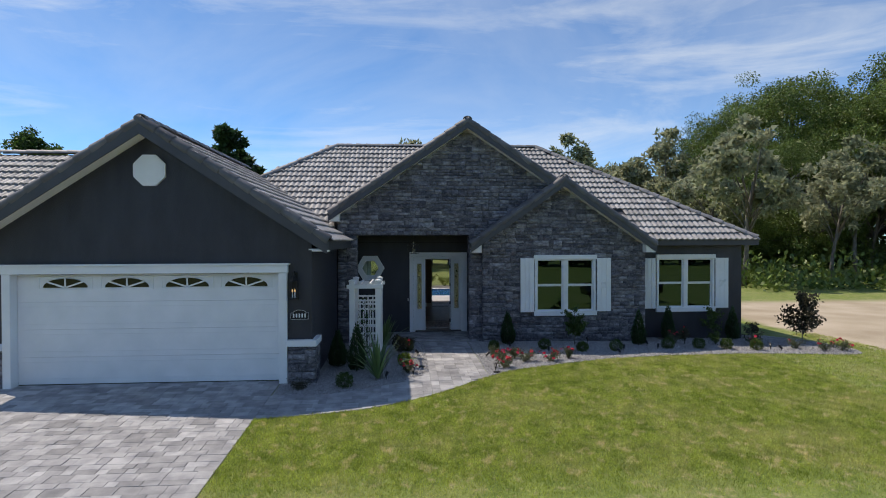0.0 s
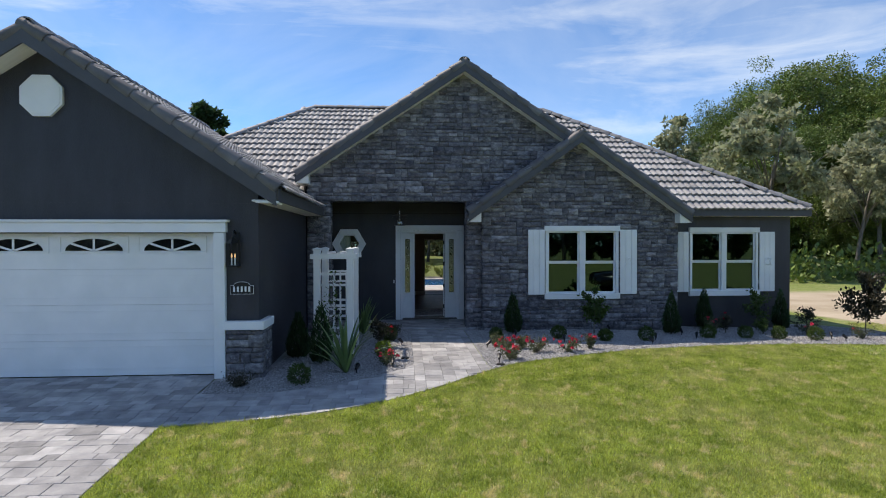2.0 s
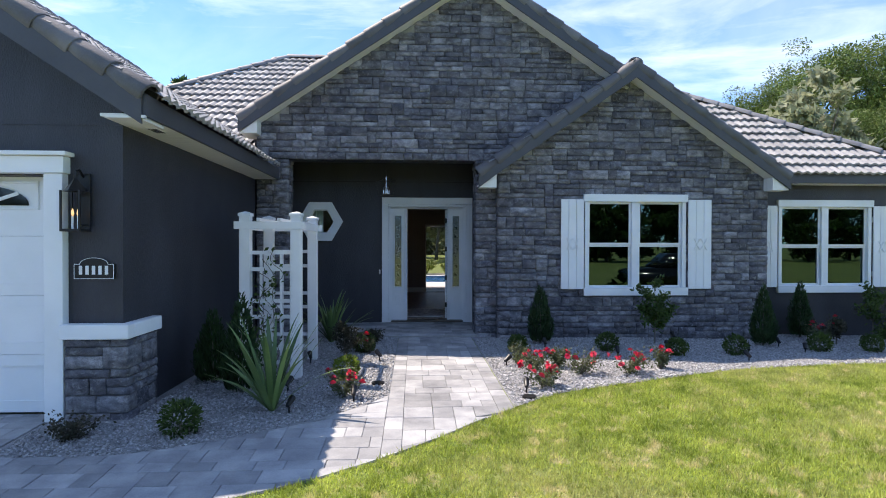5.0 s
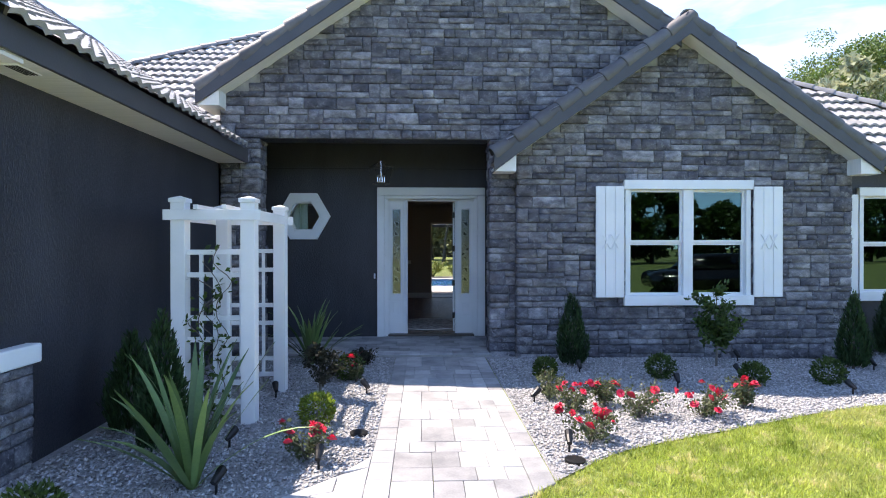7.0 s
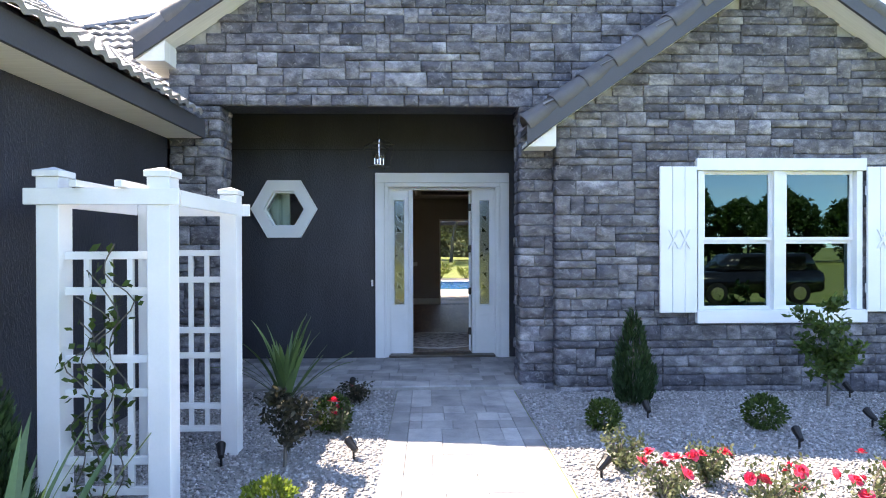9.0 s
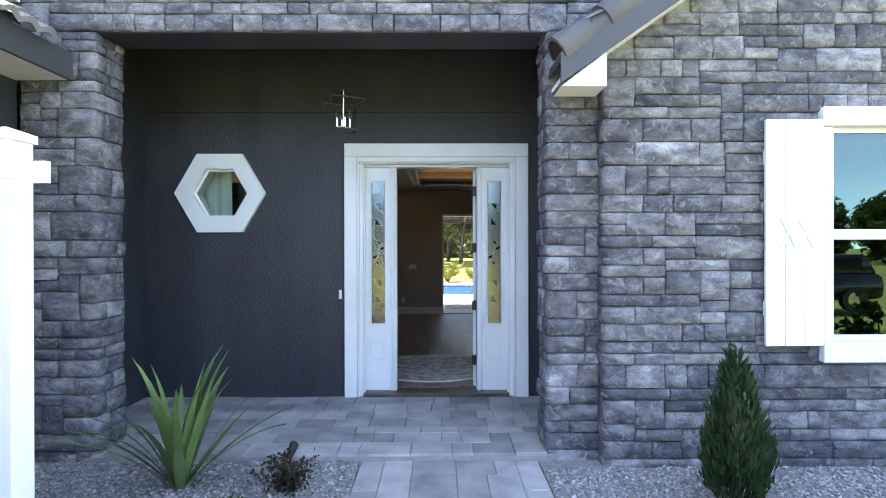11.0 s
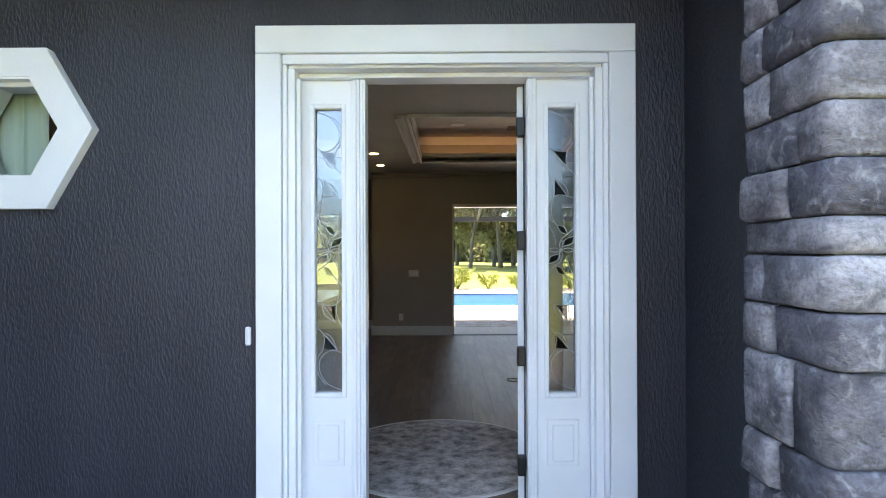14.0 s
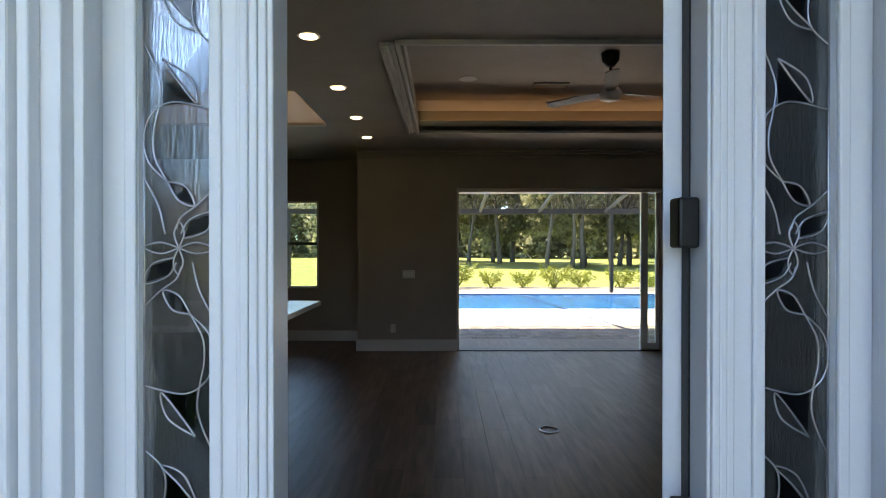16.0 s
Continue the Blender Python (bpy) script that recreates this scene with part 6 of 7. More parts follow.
def strap_plant(x, y, z, n, length, seed):
    b = thing("strap_leaf_plant", (x, y, z), "clump of long arching strap leaves in the gravel", "plant", "strap-leaved plants")
    g = random.Random(seed)
    for i in range(n):
        a, up = g.uniform(0, 6.283), g.uniform(0.6, 1.4)
        L, w = length * g.uniform(0.65, 1.1), g.uniform(0.028, 0.042)
        bend = g.uniform(0.1, 0.55)
        v, f = [], []
        px, pz, ang = 0.02, 0.0, up + 0.15
        m = 8
        for k in range(m + 1):
            t = k / m
            ww = w * (0.55 + 1.5 * t - 2.05 * t * t) + 0.0006
            c, s = math.cos(a), math.sin(a)
            bx, by = x + px * c, y + px * s
            for q, dz in ((-1, 0.006), (0, 0.0), (1, 0.006)):
                v.append((bx - s * ww * q, by + c * ww * q, z + pz + dz))
            px += L / m * math.cos(ang)
            pz += L / m * math.sin(ang)
            ang -= bend * 1.6 / m * (0.4 + 1.4 * t)
        for k in range(m):
            for q in (0, 1):
                f.append((3 * k + q, 3 * k + q + 1, 3 * k + q + 4, 3 * k + q + 3))
        raw("strap_leaf", v, f, STRAP, b, smooth=True)
    return b


STRAP = surface("strap_leaf_green", (0.06, 0.12, 0.038), (0.15, 0.23, 0.075), 0.45, 1.5, 60, 0.1, vary=0.3)


def bloom_mesh(material):
    g = random.Random(9)
    v, f = [], []
    for ring, (r, up, n) in enumerate(((0.30, 0.75, 4), (0.62, 0.5, 6), (0.95, 0.12, 7))):
        for i in range(n):
            a = 2 * math.pi * (i + 0.4 * ring) / n
            c, s, w = math.cos(a), math.sin(a), 0.36 * (0.6 + 0.35 * ring)
            k = len(v)
            for d, q, hh in ((0.05, 0, 0.05), (r * 0.75, -w, up), (r, -w * 0.4, up + 0.06 * g.random()), (r, w * 0.4, up + 0.06 * g.random()), (r * 0.75, w, up)):
                v.append((d * c - q * s, d * s + q * c, hh))
            f.append((k, k + 1, k + 2, k + 3, k + 4))
    me = bpy.data.meshes.new("bloom")
    me.from_pydata(v, [], f)
    me.materials.append(material)
    return me


BLOOM_R, BLOOM_P = bloom_mesh(RED), bloom_mesh(PINK)


def rose(x, y, z, r, h, blooms, seed, material=None, flower=None, size=0.03, label="low rose bush with red blooms and thin leaves"):
    b = thing("rose_bush", (x, y, z), label, "rose bush", "roses in the gravel")
    g = np.random.default_rng(seed)
    tips = []
    for i in range(11):
        a, e = g.uniform(0, 6.283), g.uniform(0.35, 1.0)
        tip = (x + r * e * math.cos(a), y + r * e * math.sin(a), z + h * g.uniform(0.55, 1.0))
        mid = (x + 0.35 * (tip[0] - x), y + 0.35 * (tip[1] - y), z + 0.6 * (tip[2] - z))
        part("cane", tube([(x, y, z - 0.02), mid, tip], [0.006, 0.005, 0.003], 5), BARK, b)
        tips.append(tip)
    q = np.array(tips)
    n = 620
    k = g.integers(0, len(q), n)
    t = g.uniform(0.25, 1.05, n)[:, None]
    p = np.array((x, y, z)) * (1 - t) + q[k] * t + g.normal(0, r * 0.13, (n, 3))
    p[:, 2] = np.maximum(p[:, 2], z + 0.01)
    leaf_mesh("foliage", p, g.normal(0, 1, (n, 3)) + (0, 0, 0.4), 0.034, 0.011, material or GREYLEAF, b, seed=seed)
    for i in range(blooms):
        tip = q[g.integers(0, len(q))] + g.normal(0, r * 0.12, 3)
        o = new("bloom", flower or BLOOM_R)
        s = size * g.uniform(0.75, 1.3)
        o.matrix_basis = Matrix.LocRotScale((tip[0], tip[1], max(tip[2], z + 0.05) + 0.01), Euler((g.normal(0, 0.5) + 0.35, g.normal(0, 0.5), g.uniform(0, 6))), (s, s, s))
        adopt(o, b)
    return b


def sapling(x, y, z, h, r, seed, material, label, leaf=0.075, count=700):
    b = thing("young_shrub", (x, y, z), label, "shrub")
    g = np.random.default_rng(seed)
    part("stem", tube([(x, y, z - 0.03), (x + 0.01, y, z + h * 0.5), (x, y + 0.01, z + h * 0.95)], [0.016, 0.011, 0.004], 6), BARK, b)
    ps = []
    for i in range(16):
        t = g.uniform(0.18 if h > 0.7 else 0.03, 0.9)
        a = g.uniform(0, 6.283)
        e = r * (1.15 - 0.75 * t) * g.uniform(0.6, 1.1)
        p0, p1 = (x, y, z + h * t), (x + e * math.cos(a), y + e * math.sin(a), z + h * t + e * 0.7)
        part("twig", tube([p0, p1], [0.005, 0.002], 5), BARK, b)
        ps.append((p0, p1))
    k = g.integers(0, 16, count)
    t = g.uniform(0.15, 1.1, count)[:, None]
    q0, q1 = np.array([a for a, _ in ps]), np.array([c for _, c in ps])
    p = q0[k] * (1 - t) + q1[k] * t + g.normal(0, r * 0.09, (count, 3))
    leaf_mesh("foliage", p, g.normal(0, 0.8, (count, 3)) + (0, 0, 0.5), leaf, leaf * 0.27, material, b, seed=seed)
    return b


BZ = 0.148
strap_plant(-0.97, 11.95, BZ, 30, 0.98, 1)
strap_plant(-0.95, 15.75, BZ, 36, 0.92, 2)
juniper(-1.46, 12.62, BZ, 1.02, 0.185, 3)
juniper(-1.93, 13.10, BZ, 0.80, 0.20, 4)
sapling(-0.55, 14.12, BZ, 0.52, 0.26, 5, DARKLEAF, "dark-leaved shrub with small pink flowers", 0.05, 900)
round_bush(-0.41, 13.22, BZ, 0.155, LIME, "bright lime-green clipped round bush", 6)
round_bush(-0.34, 14.88, BZ, 0.17, BOX, "green clipped round bush with red blooms beside", 7)
rose(-0.25, 14.75, BZ, 0.12, 0.28, 3, 8, size=0.045)
rose(-0.27, 15.72, BZ, 0.2, 0.22, 1, 9, DARKLEAF)
rose(-0.34, 12.42, BZ, 0.21, 0.27, 14, 10, size=0.034)
round_bush(-1.60, 11.38, BZ - 0.03, 0.165, BOX, "dark green clipped round bush on the gravel", 11)
rose(-2.50, 11.3, BZ - 0.035, 0.26, 0.18, 0, 12, DARKLEAF, label="low dark shrub beside the garage corner")

for i, (x, y, h) in enumerate(((2.44, 15.52, 0.9), (6.12, 15.45, 0.95), (7.45, 16.45, 0.98), (9.45, 16.45, 0.98))):
    juniper(x, y, bed_z(x), h, 0.19, 20 + i)
for i, (x, y, r_) in enumerate(((1.94, 14.84, 0.14), (4.21, 14.47, 0.145), (3.30, 14.82, 0.16), (5.15, 14.58, 0.17), (6.75, 15.0, 0.17), (7.65, 15.05, 0.16), (8.41, 15.0, 0.16), (9.21, 14.9, 0.17))):
    round_bush(x, y, bed_z(x), r_, BOX, "small dark green clipped round bush on the gravel", 30 + i)
for i, (x, y) in enumerate(((8.50, 15.7), (7.60, 15.75))):
    sapling(x, y, bed_z(x), 0.36, 0.24, 40 + i, DARKLEAF if i else BOX, "low loose green shrub on the gravel", 0.05, 900)
for i, (x, y, r_, n) in enumerate(((1.90, 13.5, 0.22, 9), (1.84, 12.7, 0.26, 16), (2.45, 13.33, 0.30, 8), (3.05, 13.35, 0.28, 12), (3.58, 13.58, 0.14, 9), (1.80, 14.0, 0.18, 0), (2.28, 13.75, 0.2, 5))):
    rose(x, y, bed_z(x), r_, 0.27, n, 50 + i, size=0.037)
for i, (x, y, n) in enumerate(((7.35, 15.8, 9), (9.55, 15.6, 4), (10.5, 15.1, 2), (11.06, 14.72, 5), (11.5, 14.7, 6))):
    rose(x, y, bed_z(x), 0.28, 0.3 if i else 0.45, n, 60 + i, size=0.04)
sapling(4.30, 15.45, bed_z(4.3), 1.05, 0.36, 70, LEAF, "young leafy camellia shrub by the stone wall", 0.075, 1500)
sapling(8.75, 16.35, bed_z(8.75), 1.0, 0.38, 71, LEAF, "young leafy camellia shrub by the stucco wall", 0.07, 800)
sapling(9.63, 15.77, bed_z(9.63), 0.6, 0.32, 72, DARKLEAF, "reddish-leaved shrub at the bed's end", 0.06, 700)
sapling(11.21, 15.85, bed_z(11.2), 1.4, 0.62, 73, DARKLEAF, "young magnolia with dark glossy leaves", 0.11, 1500)

# garden spot lights
SPOT0 = thing("spot_light", (0, 0, 0), "small black garden spot light on a stake", "garden light", "garden spot lights")
part("stake", tube([(0, 0, -0.03), (0, 0, 0.09)], 0.009, 6), BLACK, SPOT0)
part("knuckle", tube([(-0.02, 0, 0.085), (0.02, 0, 0.085)], 0.013, 8), BLACK, SPOT0)
part("head", tube([(0, 0.03, 0.075), (0, -0.03, 0.11), (0, -0.06, 0.135), (0, -0.064, 0.137)], [0.020, 0.030, 0.034, 0.030], 10), BLACK, SPOT0)
spots = ((-1.0, 14.14, 200), (-0.98, 12.68, 150), (-0.79, 11.87, 160), (-0.08, 14.23, 230), (-0.22, 12.24, 180), (-0.35, 16.1, 170), (1.61, 13.83, 120), (1.61, 12.5, 170), (2.42, 15.11, 180), (3.29, 14.35, 170),
         (4.25, 14.84, 190), (4.78, 15.8, 180), (5.06, 14.1, 200), (5.38, 14.64, 160), (6.40, 14.84, 150), (6.33, 15.37, 180), (9.74, 15.1, 160), (9.84, 14.8, 200), (-1.98, 13.9, 150))
SPOT0.matrix_basis = pose(spots[0][0], spots[0][1], BZ, 0, 0, spots[0][2])
for x, y, a in spots[1:]:
    copy_thing(SPOT0, pose(x, y, BZ if x < 1 else bed_z(x), 0, 0, a))
for x, y in ((-0.02, 12.96), (1.60, 12.30)):
    o = thing("well_light", (x, y, BZ), "flat round black in-ground well light", "garden light")
    part("ring", lathe([(0.075, 0.0), (0.075, 0.022), (0.055, 0.025)], (x, y, BZ), 20), BLACK, o)

# ---- trellis arbour ----
tr = thing("trellis_arbour", (-1.32, 13.85, 0.14), "white vinyl trellis arbour with a young climbing vine", "trellis")
PX = ((-1.62, 13.33), (-1.02, 13.33), (-1.02, 14.42), (-1.62, 14.42))
for x, y in PX:
    part("post", box(x - 0.062, x + 0.062, y - 0.062, y + 0.062, 0.10, 2.085, 0.004), VINYL, tr)
    bm = box(x - 0.074, x + 0.074, y - 0.074, y + 0.074, 2.085, 2.12, 0.003)
    q = [bm.verts.new((x + a * 0.07, y + b * 0.07, 2.12)) for a, b in ((-1, -1), (1, -1), (1, 1), (-1, 1))]
    t = bm.verts.new((x, y, 2.145))
    for i in range(4):
        bm.faces.new((q[i], q[(i + 1) % 4], t))
    part("post_cap", bm, VINYL, tr)
part("top_beam", box(-1.74, -0.90, 13.25, 13.268, 1.93, 2.02, 0.003), VINYL, tr)
part("top_beam", box(-1.74, -0.90, 14.482, 14.50, 1.93, 2.02, 0.003), VINYL, tr)
part("side_beam", box(-0.958, -0.94, 13.39, 14.36, 1.93, 2.02, 0.003), VINYL, tr)
part("side_beam", box(-1.70, -1.682, 13.39, 14.36, 1.93, 2.02, 0.003), VINYL, tr)
for x in (-1.44, -1.20):
    part("rafter", box(x - 0.02, x + 0.02, 13.2, 14.55, 2.022, 2.06, 0.003), VINYL, tr)
RAILS = (0.33, 0.50, 0.88, 1.07, 1.45, 1.65)
for z in RAILS:
    part("rail", box(-1.558, -1.082, 13.315, 13.345, z - 0.022, z + 0.022, 0.003), VINYL, tr)
    part("rail", box(-1.558, -1.082, 14.405, 14.435, z - 0.022, z + 0.022, 0.003), VINYL, tr)
for i in range(3):
    x = -1.558 + 0.476 * (i + 1) / 4
    part("slat", box(x - 0.016, x + 0.016, 13.318, 13.342, 0.31, 1.67, 0.002), VINYL, tr)
    part("slat", box(x - 0.016, x + 0.016, 14.408, 14.432, 0.31, 1.67, 0.002), VINYL, tr)
vine = thing("climbing_vine", (-1.42, 13.3, 0.14), "thin green vine climbing the white trellis", "vine")
g = np.random.default_rng(77)
lp = []
for s in range(4):
    x0 = -1.46 + 0.07 * s
    pts = [(x0 + 0.07 * math.sin(2.2 * k + s) * (0.4 + 0.1 * k), 13.29 - 0.02 * math.cos(k * 1.7 + s), 0.12 + k * 0.145 * (0.8 + 0.1 * s)) for k in range(11)]
    part("stem", tube(smooth_line(pts, 3), 0.004, 5), BARK, vine)
    lp += [Vector(a).lerp(Vector(b), t) for a, b in zip(pts, pts[1:]) for t in np.linspace(0, 1, 6)]
p = np.array([tuple(q) for q in lp]) + g.normal(0, 0.03, (len(lp), 3))
leaf_mesh("foliage", p, g.normal(0, 0.7, p.shape) + (0, -0.5, 0.1), 0.06, 0.018, LEAF, vine, seed=5)

# ---- trees ----


def leaf_tips(name, p, d, length, width, material, parent, seed):
    """Three-cornered leaves for crowns that are seen from afar."""
    g = np.random.default_rng(seed)
    n = len(p)
    d = d / np.linalg.norm(d, axis=1, keepdims=True)
    s = np.cross(d, g.normal(0, 1, (n, 3)))
    s /= np.linalg.norm(s, axis=1, keepdims=True) + 1e-9
    l = (length * g.uniform(0.65, 1.3, n))[:, None]
    w = (width * g.uniform(0.7, 1.25, n))[:, None]
    v = np.stack([p - s * w, p + s * w, p + d * l], 1)
    return polys(name, v.reshape(-1, 3), np.arange(3 * n).reshape(-1, 3), material, parent)


def tree(name, label, h, trunk, crown_r, clumps, leaves, leaf, material, seed, low=0.3, lean=0.05, group="woods"):
    """A tapered trunk with forked limbs, and a crown of leaf clumps round the limb ends."""
    t = thing(name, (0, 0, 0), label, "tree", group)
    r = random.Random(seed)
    g = np.random.default_rng(seed)
    top = Vector((lean * h, 0, h * 0.6))
    spine = [Vector((0, 0, -0.2)), Vector((lean * h * 0.2, 0.1, h * 0.2)), Vector((lean * h * 0.5, -0.1, h * 0.4)), top]
    part("trunk", tube([tuple(q) for q in spine], [trunk * 1.25, trunk * 0.9, trunk * 0.7, trunk * 0.4], 8), BARK, t, smooth=True)
    ends = []
    for i in range(clumps):
        f = r.uniform(low, 1.0)
        a = 2.4 * i + r.uniform(-0.5, 0.5)
        rad = crown_r * math.sin(math.pi * min(0.94, 0.16 + 0.80 * (f - low) / (1 - low))) * r.uniform(0.55, 1.05)
        e = Vector((rad * math.cos(a) + lean * h * f, rad * math.sin(a), h * f * r.uniform(0.9, 0.98)))
        s = spine[1].lerp(top, min(1.0, max(0.0, (f - 0.3) * 1.1)))
        if i % 2 == 0:
            mid = s.lerp(e, 0.5) + Vector((0, 0, 0.35))
            part("limb", tube([tuple(s), tuple(mid), tuple(e)], [trunk * 0.38, trunk * 0.22, trunk * 0.07], 6), BARK, t, smooth=True)
        ends.append(e)
    q = np.array([tuple(e) for e in ends])
    size = crown_r * g.uniform(0.10, 0.34, clumps)
    k = g.choice(clumps, leaves, p=size ** 2 / (size ** 2).sum())
    u, b = ball(g, leaves, 0.45)
    sub = g.normal(0, 0.40, (clumps, 9, 3))     # twigs within a clump
    p = q[k] + (b * 0.42 + sub[k, g.integers(0, 9, leaves)]) * size[k][:, None] * np.array((1.2, 1.2, 0.85)) + g.normal(0, 0.06, (leaves, 3))
    d = u + g.normal(0, 0.6, u.shape) - (0, 0, 0.15)
    leaf_tips("crown", p, d, leaf, leaf * 0.42, material, t, seed)
    return t


oak_a = tree("oak_tree", "broad green oak with a ragged crown", 11.5, 0.36, 5.2, 74, 110000, 0.105, OAK, 3, 0.10)
oak_b = tree("oak_tree", "greyish green mossy oak at the wood's edge", 10.5, 0.30, 4.4, 60, 62000, 0.115, OAK2, 5, 0.08)
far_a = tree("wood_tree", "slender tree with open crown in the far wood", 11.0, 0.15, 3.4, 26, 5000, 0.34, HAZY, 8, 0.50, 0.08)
far_b = tree("wood_tree", "olive tree in the far wood, paled by painted haze", 10.0, 0.18, 3.8, 30, 7000, 0.38, HAZY, 9, 0.3, -0.06)
pine = tree("pine_tree", "tall pine with tufted dark crown", 12.5, 0.22, 2.3, 22, 12000, 0.34, JUN, 11, 0.62, 0.02)


def plant(ob, spots_):
    for i, (x, y, s, a) in enumerate(spots_):
        m = pose(x, y, ground_z(x, y), 0, 0, a) @ Matrix.Diagonal((s, s, s * (1.0 + 0.06 * math.sin(3 * i)), 1))
        if i == 0:
            ob.matrix_basis = m
        else:
            copy_thing(ob, m)


plant(oak_a, ((38.6, 45.6, 1.34, 20), (37.6, 52.0, 1.22, 140), (45.0, 39.3, 1.34, 250), (34.8, 58.5, 1.12, 60), (46.5, 49.6, 1.42, 300), (33.4, 46.5, 0.74, 200)))
plant(oak_b, ((30.6, 50.5, 0.84, 0), (35.3, 64.9, 1.24, 120), (30.2, 71.2, 1.22, 200), (29.0, 60.0, 0.92, 80)))
dark_oak = tree("oak_tree", "dark green oak with a dense rounded top", 10.0, 0.28, 3.4, 46, 42000, 0.17, DEEP, 17, 0.35)
plant(dark_oak, ((42.6, 74.0, 1.42, 0), (25.2, 77.0, 0.90, 100), (-25.8, 40.0, 0.72, 40)))
plant(pine, ((-12.0, 38.0, 0.82, 0), (-15.5, 52.0, 0.9, 70), (30.0, 60.0, 1.0, 30)))
r = random.Random(40)
rows = [(-33.0, 45.0, 1.1, 80)]
rows += [(-3 + 3.7 * i + r.uniform(-1, 1), 70 + r.uniform(-7, 9), r.uniform(0.85, 1.25), r.uniform(0, 360)) for i in range(12)]
plant(far_b, rows)
rows = [(-5 + 2.1 * i + r.uniform(-1, 1), 62 + r.uniform(-5, 5), r.uniform(0.8, 1.15), r.uniform(0, 360)) for i in range(19)]
rows += [(22 + 3.5 * i + r.uniform(-1, 1), 42 + r.uniform(-6, 10), r.uniform(0.7, 0.95), r.uniform(0, 360)) for i in range(6)]
plant(far_a, rows)
# the wood across the road, behind the camera, which the windows mirror
road_tree = tree("wood_tree", "dense green tree in the wood across the road", 9.0, 0.2, 3.6, 34, 5000, 0.5, DEEP, 23, 0.1)
plant(road_tree, [(-62 + 4.4 * i + r.uniform(-2, 2), -46 + r.uniform(-6, 6), r.uniform(0.75, 1.2), r.uniform(0, 360)) for i in range(31)])
# the far edge of the wood beyond the pool, haze put into its leaf colour
g = np.random.default_rng(19)
n = 60000
px = g.uniform(-45, 75, n)
pz = 9.5 * g.random(n) ** 0.8 * (0.75 + 0.18 * np.sin(px * 0.55) + 0.12 * np.sin(px * 1.7 + 1))
p = np.stack([px, 92 + 9 * g.random(n) + 2 * np.sin(px * 0.9), pz - 0.2], 1)
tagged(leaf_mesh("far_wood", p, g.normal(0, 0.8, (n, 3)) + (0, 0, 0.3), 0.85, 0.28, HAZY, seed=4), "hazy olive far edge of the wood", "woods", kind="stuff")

# undergrowth at the foot of the right-hand wood
g = np.random.default_rng(15)
n = 16000
cx = g.uniform(0, 1, n)
px = 20.0 + 26 * g.random(n) + 1.2 * np.sin(cx * 30)
py = 32.0 + 34 * cx
p = np.stack([px, py, np.abs(g.normal(0, 0.9, n)) * (0.6 + 0.4 * np.sin(cx * 55 + px))], 1)
p[:, 2] = np.clip(p[:, 2], 0, 3.0)
tagged(leaf_mesh("undergrowth", p, g.normal(0, 0.7, (n, 3)) + (0, 0, 0.6), 0.45, 0.12, OAK), "tangled undergrowth at the wood's edge", "undergrowth", kind="stuff")

# young palms along the pool
PALM = leafy("palm_frond", (0.14, 0.19, 0.03), (0.28, 0.32, 0.07))
palm = thing("young_palm", (0, 0, 0), "young yellow-green areca palm behind the pool", "palm", "palms behind the pool")
g = random.Random(6)
for i in range(9):
    a = 2 * math.pi * i / 9 + g.uniform(-0.3, 0.3)
    e = g.uniform(0.35, 0.75)
    pts = [(e * t * math.cos(a) * 0.9, e * t * math.sin(a) * 0.9, 0.05 + (1.25 - 0.35 * e) * t - 0.45 * e * t * t) for t in np.linspace(0, 1, 9)]
    fr = part("frond", tube(pts, [0.02] * 4 + [0.012] * 5, 5), PALM, palm)
    q = np.array([p_ for p_ in pts[3:] for _ in range(8)])
    gg = np.random.default_rng(i)
    leaf_mesh("foliage", q + gg.normal(0, 0.02, q.shape), gg.normal(0, 0.6, q.shape) + (math.cos(a) * 0.6, math.sin(a) * 0.6, 0.1), 0.30, 0.02, PALM, fr, seed=i)
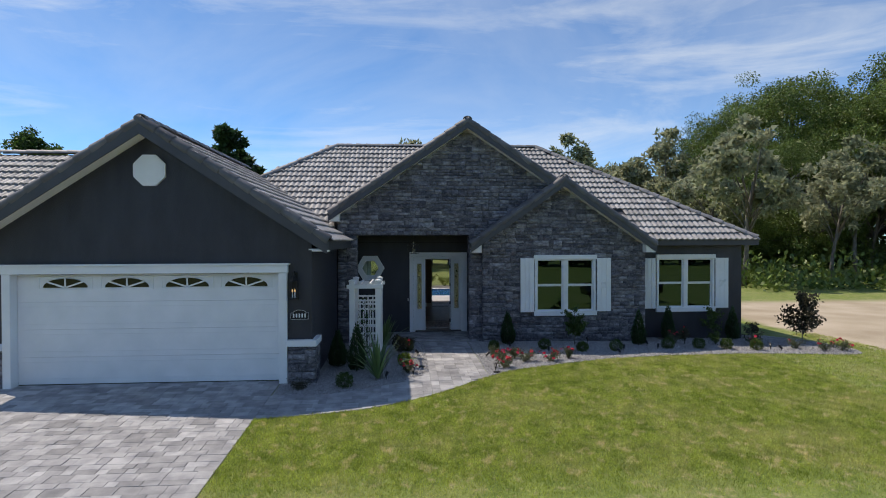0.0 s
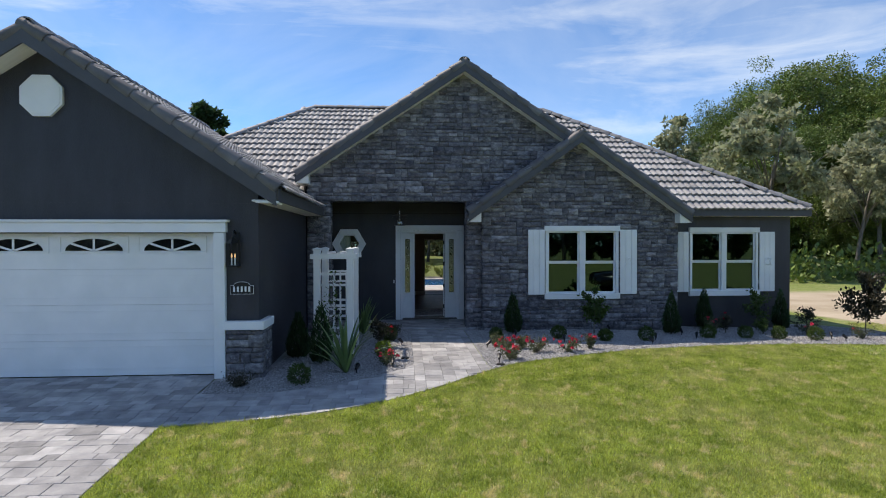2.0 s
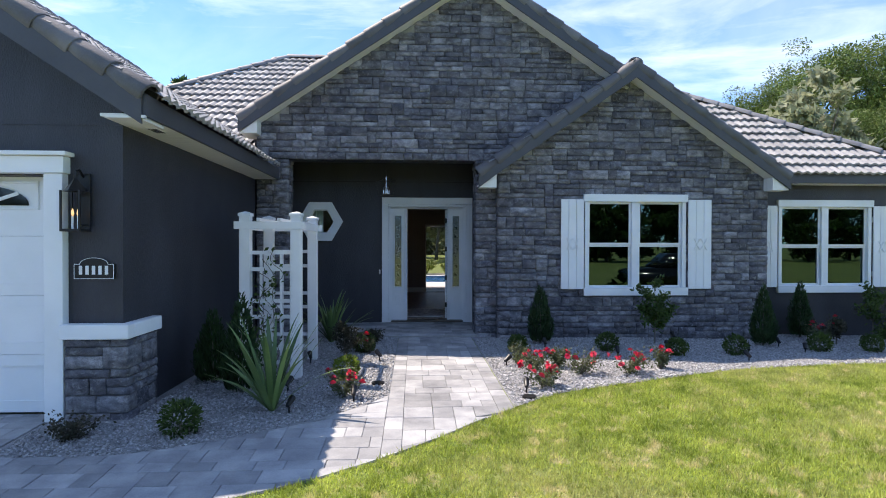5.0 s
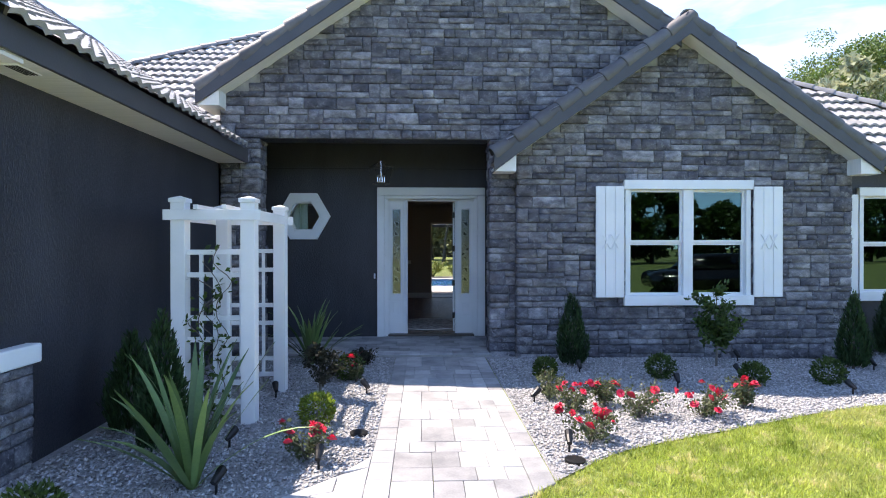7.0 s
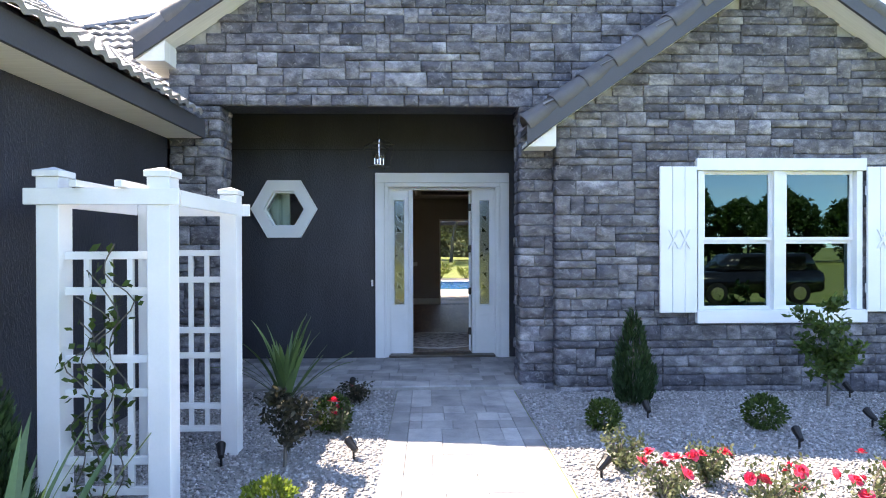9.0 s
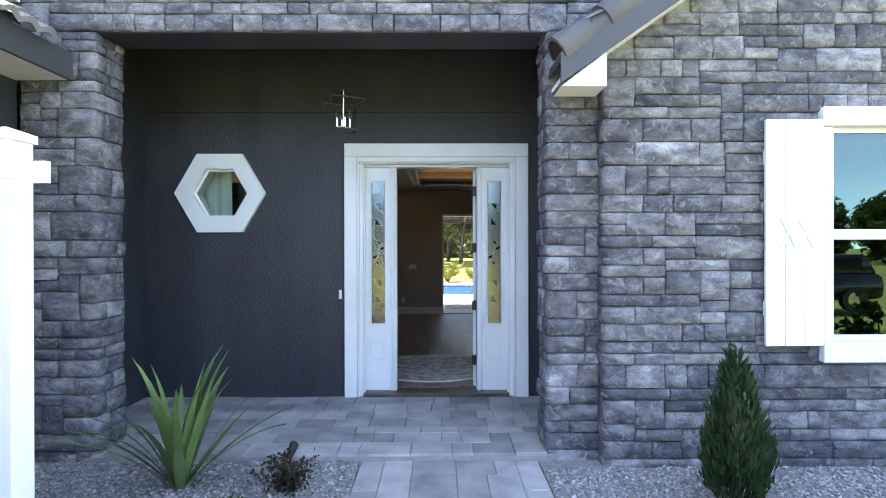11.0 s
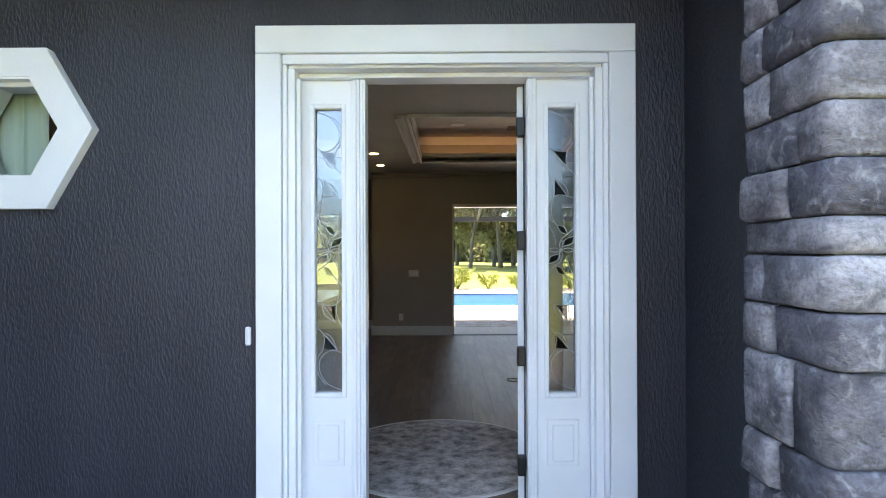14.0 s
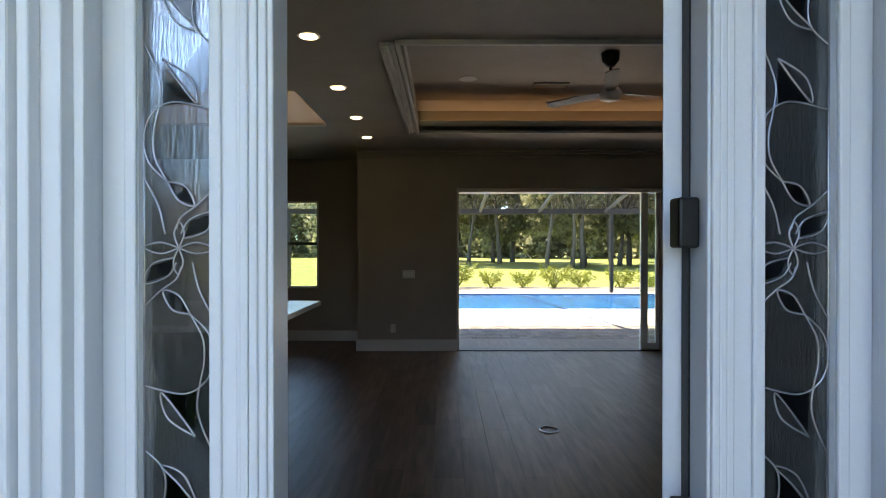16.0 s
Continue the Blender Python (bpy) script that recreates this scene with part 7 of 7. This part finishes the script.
palms = [(0.9 + 1.12 * i + g.uniform(-0.2, 0.2), 36.2 + g.uniform(-0.4, 0.4), g.uniform(0.7, 0.95), g.uniform(0, 360)) for i in range(8)]
plant(palm, palms)

# ---- parked car, which the windows mirror ----
car = thing("parked_car", (11.5, 2.6, -0.27), "black sport utility car parked on the grass", "car")
PAINT = surface("black_car_paint", (0.006, 0.006, 0.008), (0.011, 0.011, 0.014), 0.12, 4, 60, 0.0)
TYRE = surface("tyre_rubber", (0.012, 0.012, 0.012), (0.02, 0.02, 0.02), 0.9, 20, 90, 0.3)
CX, CY, CZ0 = 11.5, 2.6, -0.27
side = [(-2.25, 0.42), (-2.3, 0.75), (-2.2, 0.98), (-1.2, 1.08), (2.2, 1.12), (2.3, 0.9), (2.28, 0.42), (1.85, 0.36), (-1.85, 0.36)]
bm = prism([(CX + a, CZ0 + b) for a, b in side], CY - 0.92, CY + 0.92)
bmesh.ops.bevel(bm, geom=list(bm.edges), offset=0.06, segments=2, affect="EDGES")
part("body", bm, PAINT, car, smooth=True)
bm = prism([(CX + a, CZ0 + b) for a, b in ((-1.2, 1.07), (-0.55, 1.66), (1.85, 1.7), (2.2, 1.1))], CY - 0.78, CY + 0.78)
bmesh.ops.bevel(bm, geom=list(bm.edges), offset=0.05, segments=2, affect="EDGES")
part("cabin", bm, PAINT, car, smooth=True)
for s in (-1, 1):
    for a, b in ((-0.75, 0.45), (0.52, 1.7)):
        part("side_window", prism([(CX + a, CZ0 + 1.14), (CX + a + 0.25, CZ0 + 1.58), (CX + b, CZ0 + 1.6), (CX + b, CZ0 + 1.14)], CY + s * 0.785, CY + s * 0.79), DARKGLASS, car, "dark side window")
    for a in (-1.4, 1.4):
        w = part("wheel", tube([(CX + a, CY + s * 0.72, CZ0 + 0.36), (CX + a, CY + s * 0.93, CZ0 + 0.36)], 0.36, 24), TYRE, car, "black tyre")
        part("rim", tube([(CX + a, CY + s * 0.931, CZ0 + 0.36), (CX + a, CY + s * 0.945, CZ0 + 0.36)], 0.22, 16), CHROME, w, "alloy rim")
